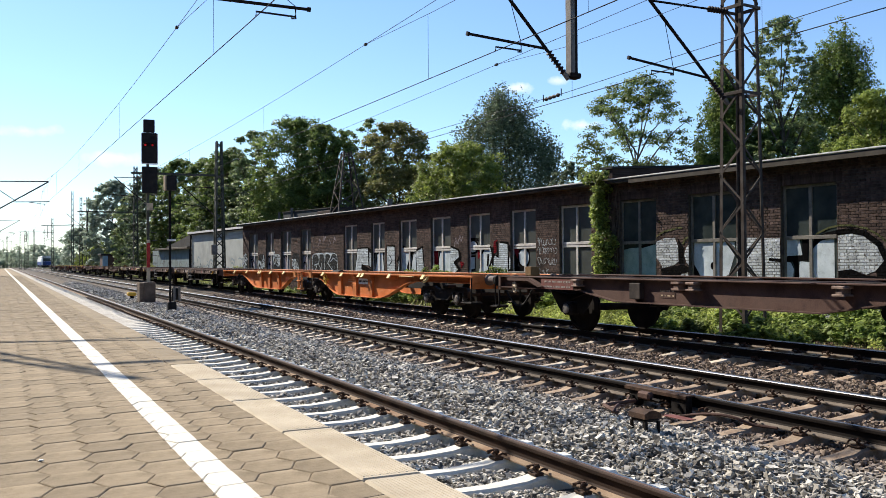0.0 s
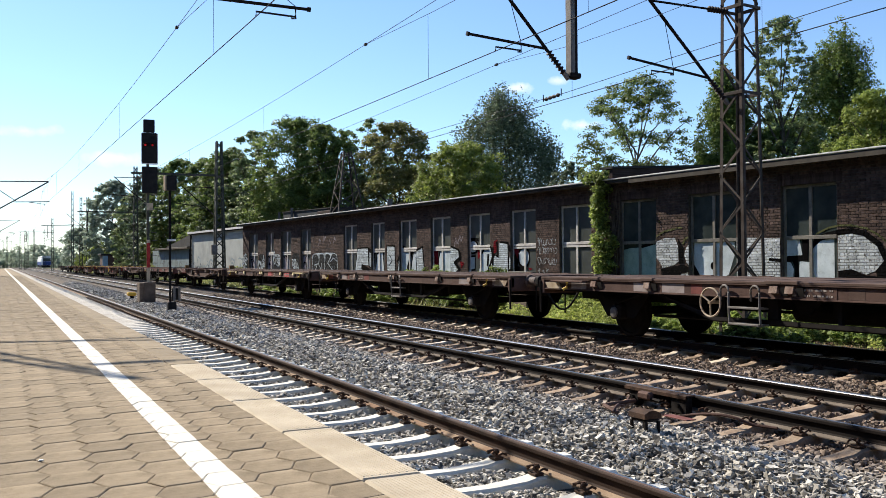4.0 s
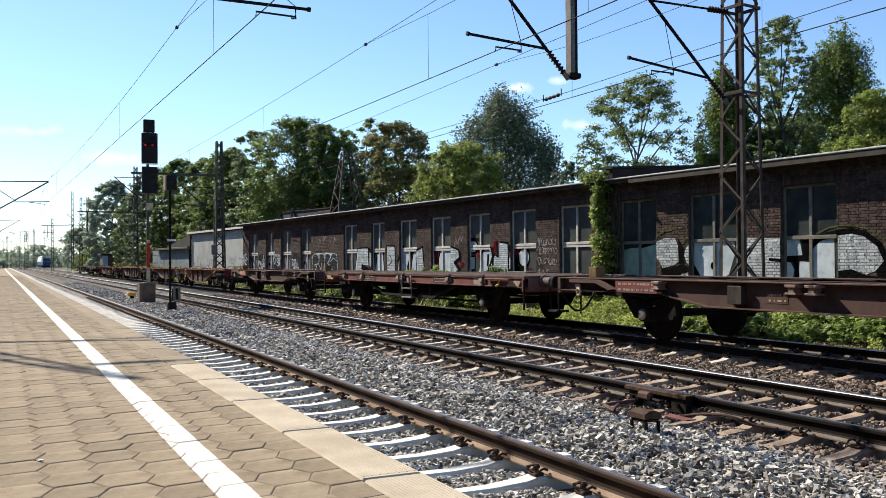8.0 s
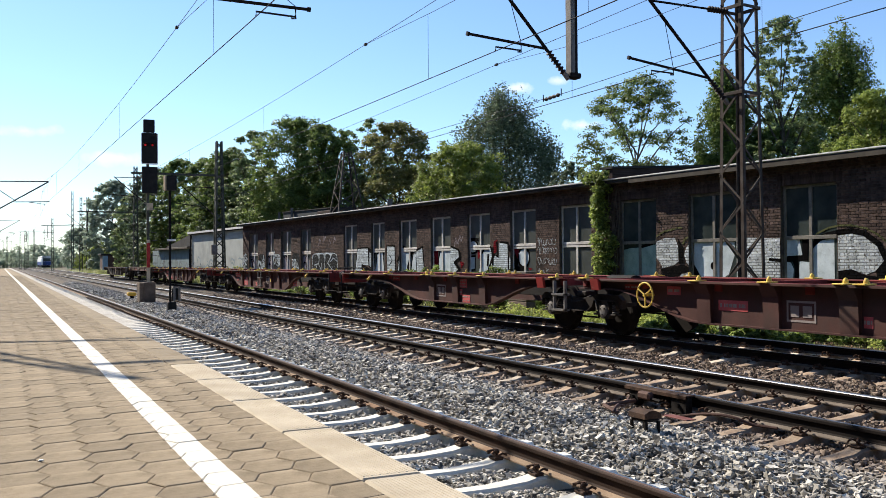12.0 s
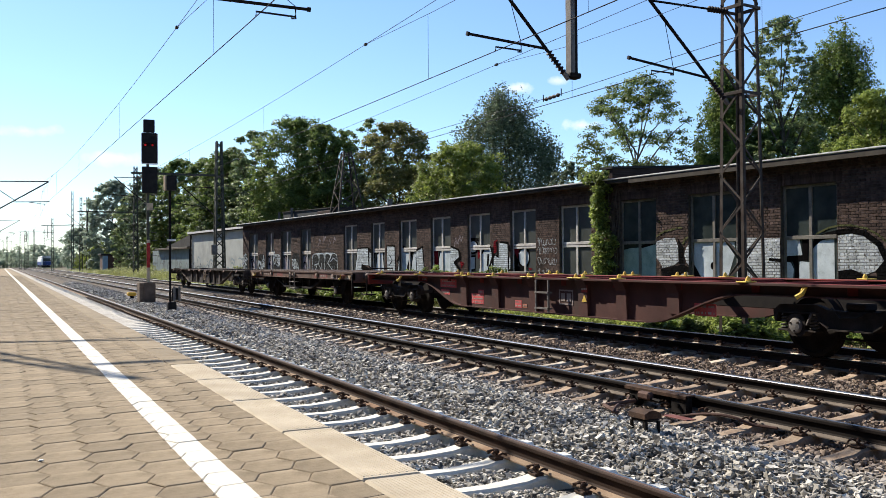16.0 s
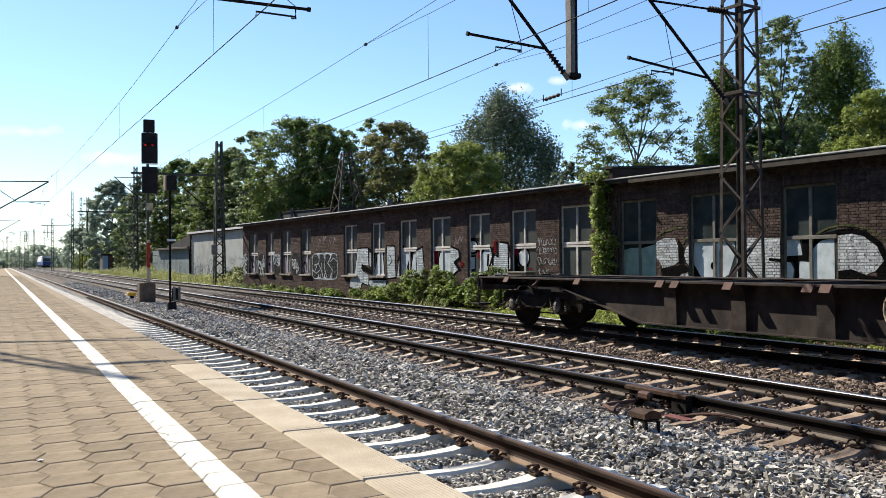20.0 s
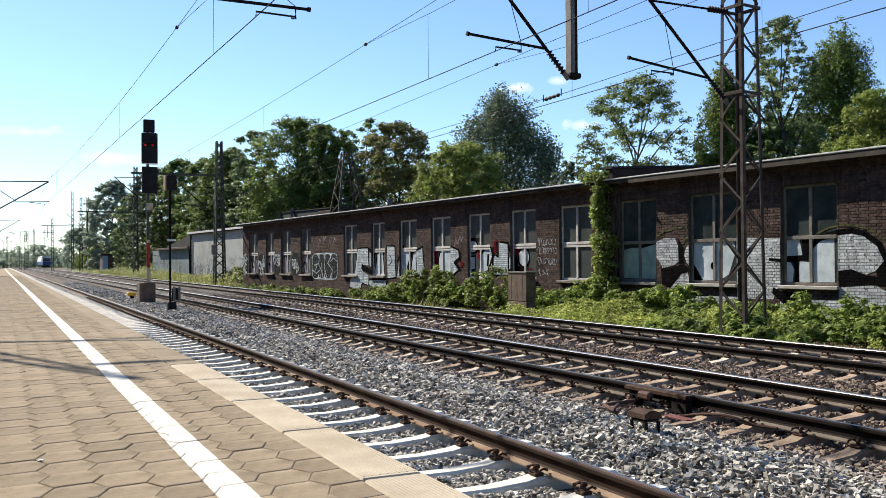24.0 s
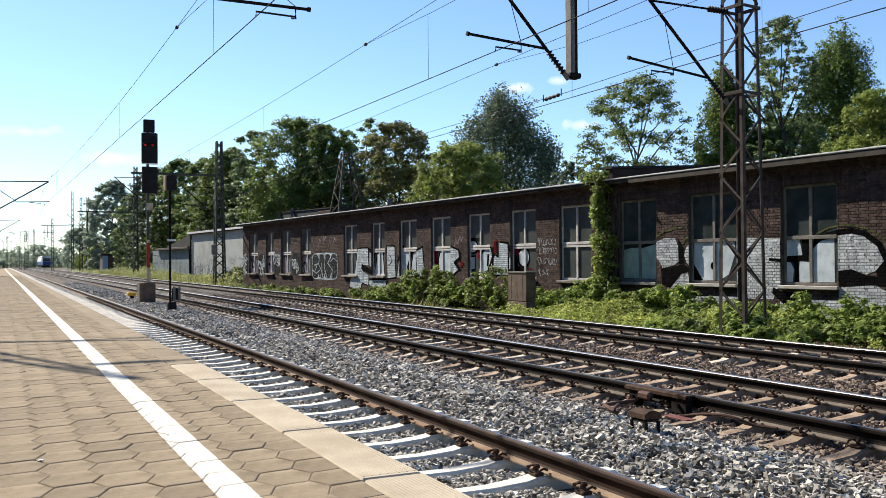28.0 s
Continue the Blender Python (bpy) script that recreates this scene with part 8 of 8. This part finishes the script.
    # pale tags between the far windows
    def loops(y0, y1, z0, z1, n, w):
        k = []
        for i in range(n):
            cy, cz, ry, rz, ph = r.uniform(y0, y1), r.uniform(z0, z1), r.uniform(0.1, 0.3), r.uniform(0.15, 0.4), r.uniform(0, 6.3)
            k += stroke([(cy + ry * math.sin(ph + j * 0.9) + 0.04 * j, cz + rz * math.cos(ph + j * 0.8)) for j in range(r.randint(5, 9))], w)
        return k
    for y0, y1 in ((56.6, 57.4), (53.45, 54.7), (50.95, 52.0), (48.0, 49.2)):
        paint_on(b, [blob((y0 + y1) / 2, 1.3, (y1 - y0) * 0.46, 0.6, p=4)], "charcoal", 1, "dark backing of a tag")
        paint_on(b, loops(y0 + 0.2, y1 - 0.2, 0.95, 1.7, 6, 0.085), "silver", 2, "pale looping tag", joined=True)
    for y0, y1 in ((55.0, 56.2), (52.2, 53.2), (49.5, 50.7), (46.6, 47.8)):
        paint_on(b, [[(y0, 0.85), (y0, 1.5), (y0 + 0.5, 1.75), (y1, 1.6), (y1, 0.85)]], "pinkish", 1, "faded pale paint on the panes")
        paint_on(b, loops(y0 + 0.2, y1 - 0.2, 1.0, 1.6, 3, 0.07), "black", 2, joined=True)
    # thin scribbled tags
    k = []
    for row in range(4):
        z = 2.02 - row * 0.33 + r.uniform(-0.03, 0.03)
        y = 26.45
        while y > (25.5 if row < 3 else 25.85):
            ry, rz, ph, turn = r.uniform(0.04, 0.08), r.uniform(0.08, 0.14), r.uniform(0, 6.3), r.choice((0.55, 0.75, 0.9))
            k += stroke([(y + ry * math.sin(ph + j * 0.8) - 0.008 * j, z + rz * math.cos(ph + j * turn)) for j in range(r.randint(5, 8))], 0.022)
            y -= r.uniform(0.09, 0.14)
    paint_on(b, k, "white", 1, "thin white scribbled tags", joined=True)
    k = []
    for y, z in ((45.4, 2.45), (44.8, 2.6), (44.1, 2.4), (43.5, 2.5), (31.9, 2.15), (31.6, 2.25)):
        k += stroke([(y, z - 0.2), (y - 0.12, z + 0.15), (y - 0.2, z - 0.1), (y - 0.33, z + 0.1)], 0.04)
    paint_on(b, k, "pinkish", 1, "thin pale scribbled tags", joined=True)
    # large shapes on the near stretch
    paint_on(b, [[(20.84, 1.9), (20.5, 2.0), (20.1, 1.99), (19.99, 1.76), (19.98, 1.34), (20.15, 1.24), (20.59, 1.16), (20.7, 1.32), (20.84, 1.45)], [(19.6, 1.8), (19.68, 1.72), (19.77, 1.54), (19.68, 1.31), (19.6, 1.24)], [(19.86, 1.0), (19.65, 1.04), (19.6, 0.93), (19.6, 0.6), (19.87, 0.55), (20.3, 0.6)], [(20.2, 0.3), (19.6, 0.4), (17.9, 0.45), (17.9, 0.1), (20.2, 0.1)]], "white", 1, "white painted bricks")
    paint_on(b, [[(17.93, 1.95), (16.58, 1.9), (16.58, 0.82), (16.8, 0.4), (17.93, 0.4)], [(14.97, 1.95), (14.63, 1.98), (14.21, 1.86), (13.9, 1.61), (13.82, 1.36), (14.04, 1.11), (14.27, 1.03), (14.64, 1.15), (14.97, 1.11)], [(14.97, 0.74), (14.65, 0.75), (14.04, 0.8), (13.5, 0.5), (13.5, 0.0), (16.6, 0.0), (16.6, 0.4), (14.97, 0.44)]], "white", 1, "white painted bricks")
    paint_on(b, [[(22.3, 1.68), (21.93, 1.74), (21.4, 1.76), (20.86, 1.85), (20.86, 0.85), (22.3, 0.85)]], "teal", 1, "pale green paint across the panes")
    paint_on(b, [[(19.4, 1.87), (18.66, 1.9), (18.0, 1.85), (18.0, 1.5), (18.2, 1.0), (18.5, 0.84), (19.1, 0.84), (19.4, 1.25)]], "silver", 1, "silver paint across the panes")
    paint_on(b, [[(16.45, 1.87), (16.02, 1.87), (15.94, 1.48), (16.45, 1.46)], [(16.45, 1.33), (16.27, 1.3), (16.19, 1.15), (16.22, 0.84), (16.45, 0.84)], [(16.02, 1.33), (15.94, 1.33), (15.7, 1.3), (15.7, 0.84), (16.06, 0.84)], [(15.68, 1.63), (15.42, 1.81), (15.07, 1.88), (15.07, 0.84), (15.68, 0.84)]], "silver", 2, "silver paint across the panes")
    paint_on(b, [[(20.66, 1.13), (20.15, 1.21), (19.79, 1.26), (19.6, 1.18), (19.6, 1.05), (19.86, 1.03), (20.3, 0.62), (20.62, 0.7)], [(19.99, 1.99), (19.78, 1.7), (19.78, 1.29), (19.97, 1.26)], [(19.4, 1.26), (19.1, 0.84), (19.4, 0.84)], blob(18.75, 1.22, 0.07, 0.1), [(21.6, 1.74), (21.26, 1.86), (20.86, 1.93), (20.86, 1.84), (21.4, 1.74)]], "black", 2, "black painted shapes")
    paint_on(b, [[(15.94, 1.9), (15.76, 1.89), (15.78, 1.35), (15.94, 1.35)], [(16.91, 1.42), (16.58, 1.40), (16.48, 1.46), (15.94, 1.47), (15.94, 1.33), (16.6, 1.32), (16.91, 1.35)], [(16.21, 1.33), (16.06, 1.33), (16.03, 0.84), (16.18, 0.84), (16.15, 1.1)], [(16.8, 0.7), (16.6, 0.62), (15.9, 0.55), (15.6, 0.3), (16.5, 0.3), (16.83, 0.55)]], "black", 3, "black painted shapes")
    paint_on(b, [[(14.97, 1.11), (14.64, 1.15), (14.27, 1.01), (14.0, 0.99), (13.5, 0.93), (13.5, 0.76), (14.27, 0.8), (14.97, 0.74)], [(14.04, 1.11), (13.82, 1.36), (13.6, 1.5), (13.5, 0.93), (14.0, 0.99)]], "black", 2, "black painted shapes")
    paint_on(b, stroke([(15.68, 1.68), (15.5, 1.86), (15.25, 1.94), (14.97, 1.99), (14.63, 2.02), (14.3, 1.95), (13.95, 1.7), (13.8, 1.4)], 0.13), "black", 3, joined=True)
    paint_on(b, stroke([(15.73, 1.86), (15.52, 1.99), (15.21, 2.11), (14.94, 2.15), (14.63, 2.14), (14.25, 2.06), (13.98, 1.92), (13.7, 1.7)], 0.045) + stroke([(20.83, 2.06), (20.5, 2.19), (19.99, 2.27), (19.84, 2.26)], 0.05) + stroke([(19.8, 1.83), (19.74, 1.93), (19.6, 2.0)], 0.07), "lime", 4, "thin lime arcs", joined=True)

build_ground()
build_shade_wall()
workshop = build_workshop()
build_graffiti(workshop)
build_sheds()
build_train()
build_overhead()
build_signals()
build_trackside()
build_far_train()
build_litter()
plant_trees()
plant_verge()
build_stones()
build_track(T1, 5.131, 24.0, M["concrete_bright"], 0.006, label="near railway track on pale concrete sleepers", foot_mat=M["rail_foot_tan_lit"], web_mat=M["rail_brown_shaded"], head_mat=M["rail_head_brown"])
build_track(T2, 8.923, 30.0, M["concrete_rusty"], -0.014, label="middle railway track on rust-stained concrete sleepers", foot_mat=M["rail_foot_lit"], ends=0.04, stained=M["concrete_brown"])
build_track(T3, 8.70, 30.0, M["concrete_rusty"], -0.014, label="far railway track on rust-stained concrete sleepers", foot_mat=M["rail_foot_lit"], ends=0.04, stained=M["concrete_brown"])
build_platform()
motions()
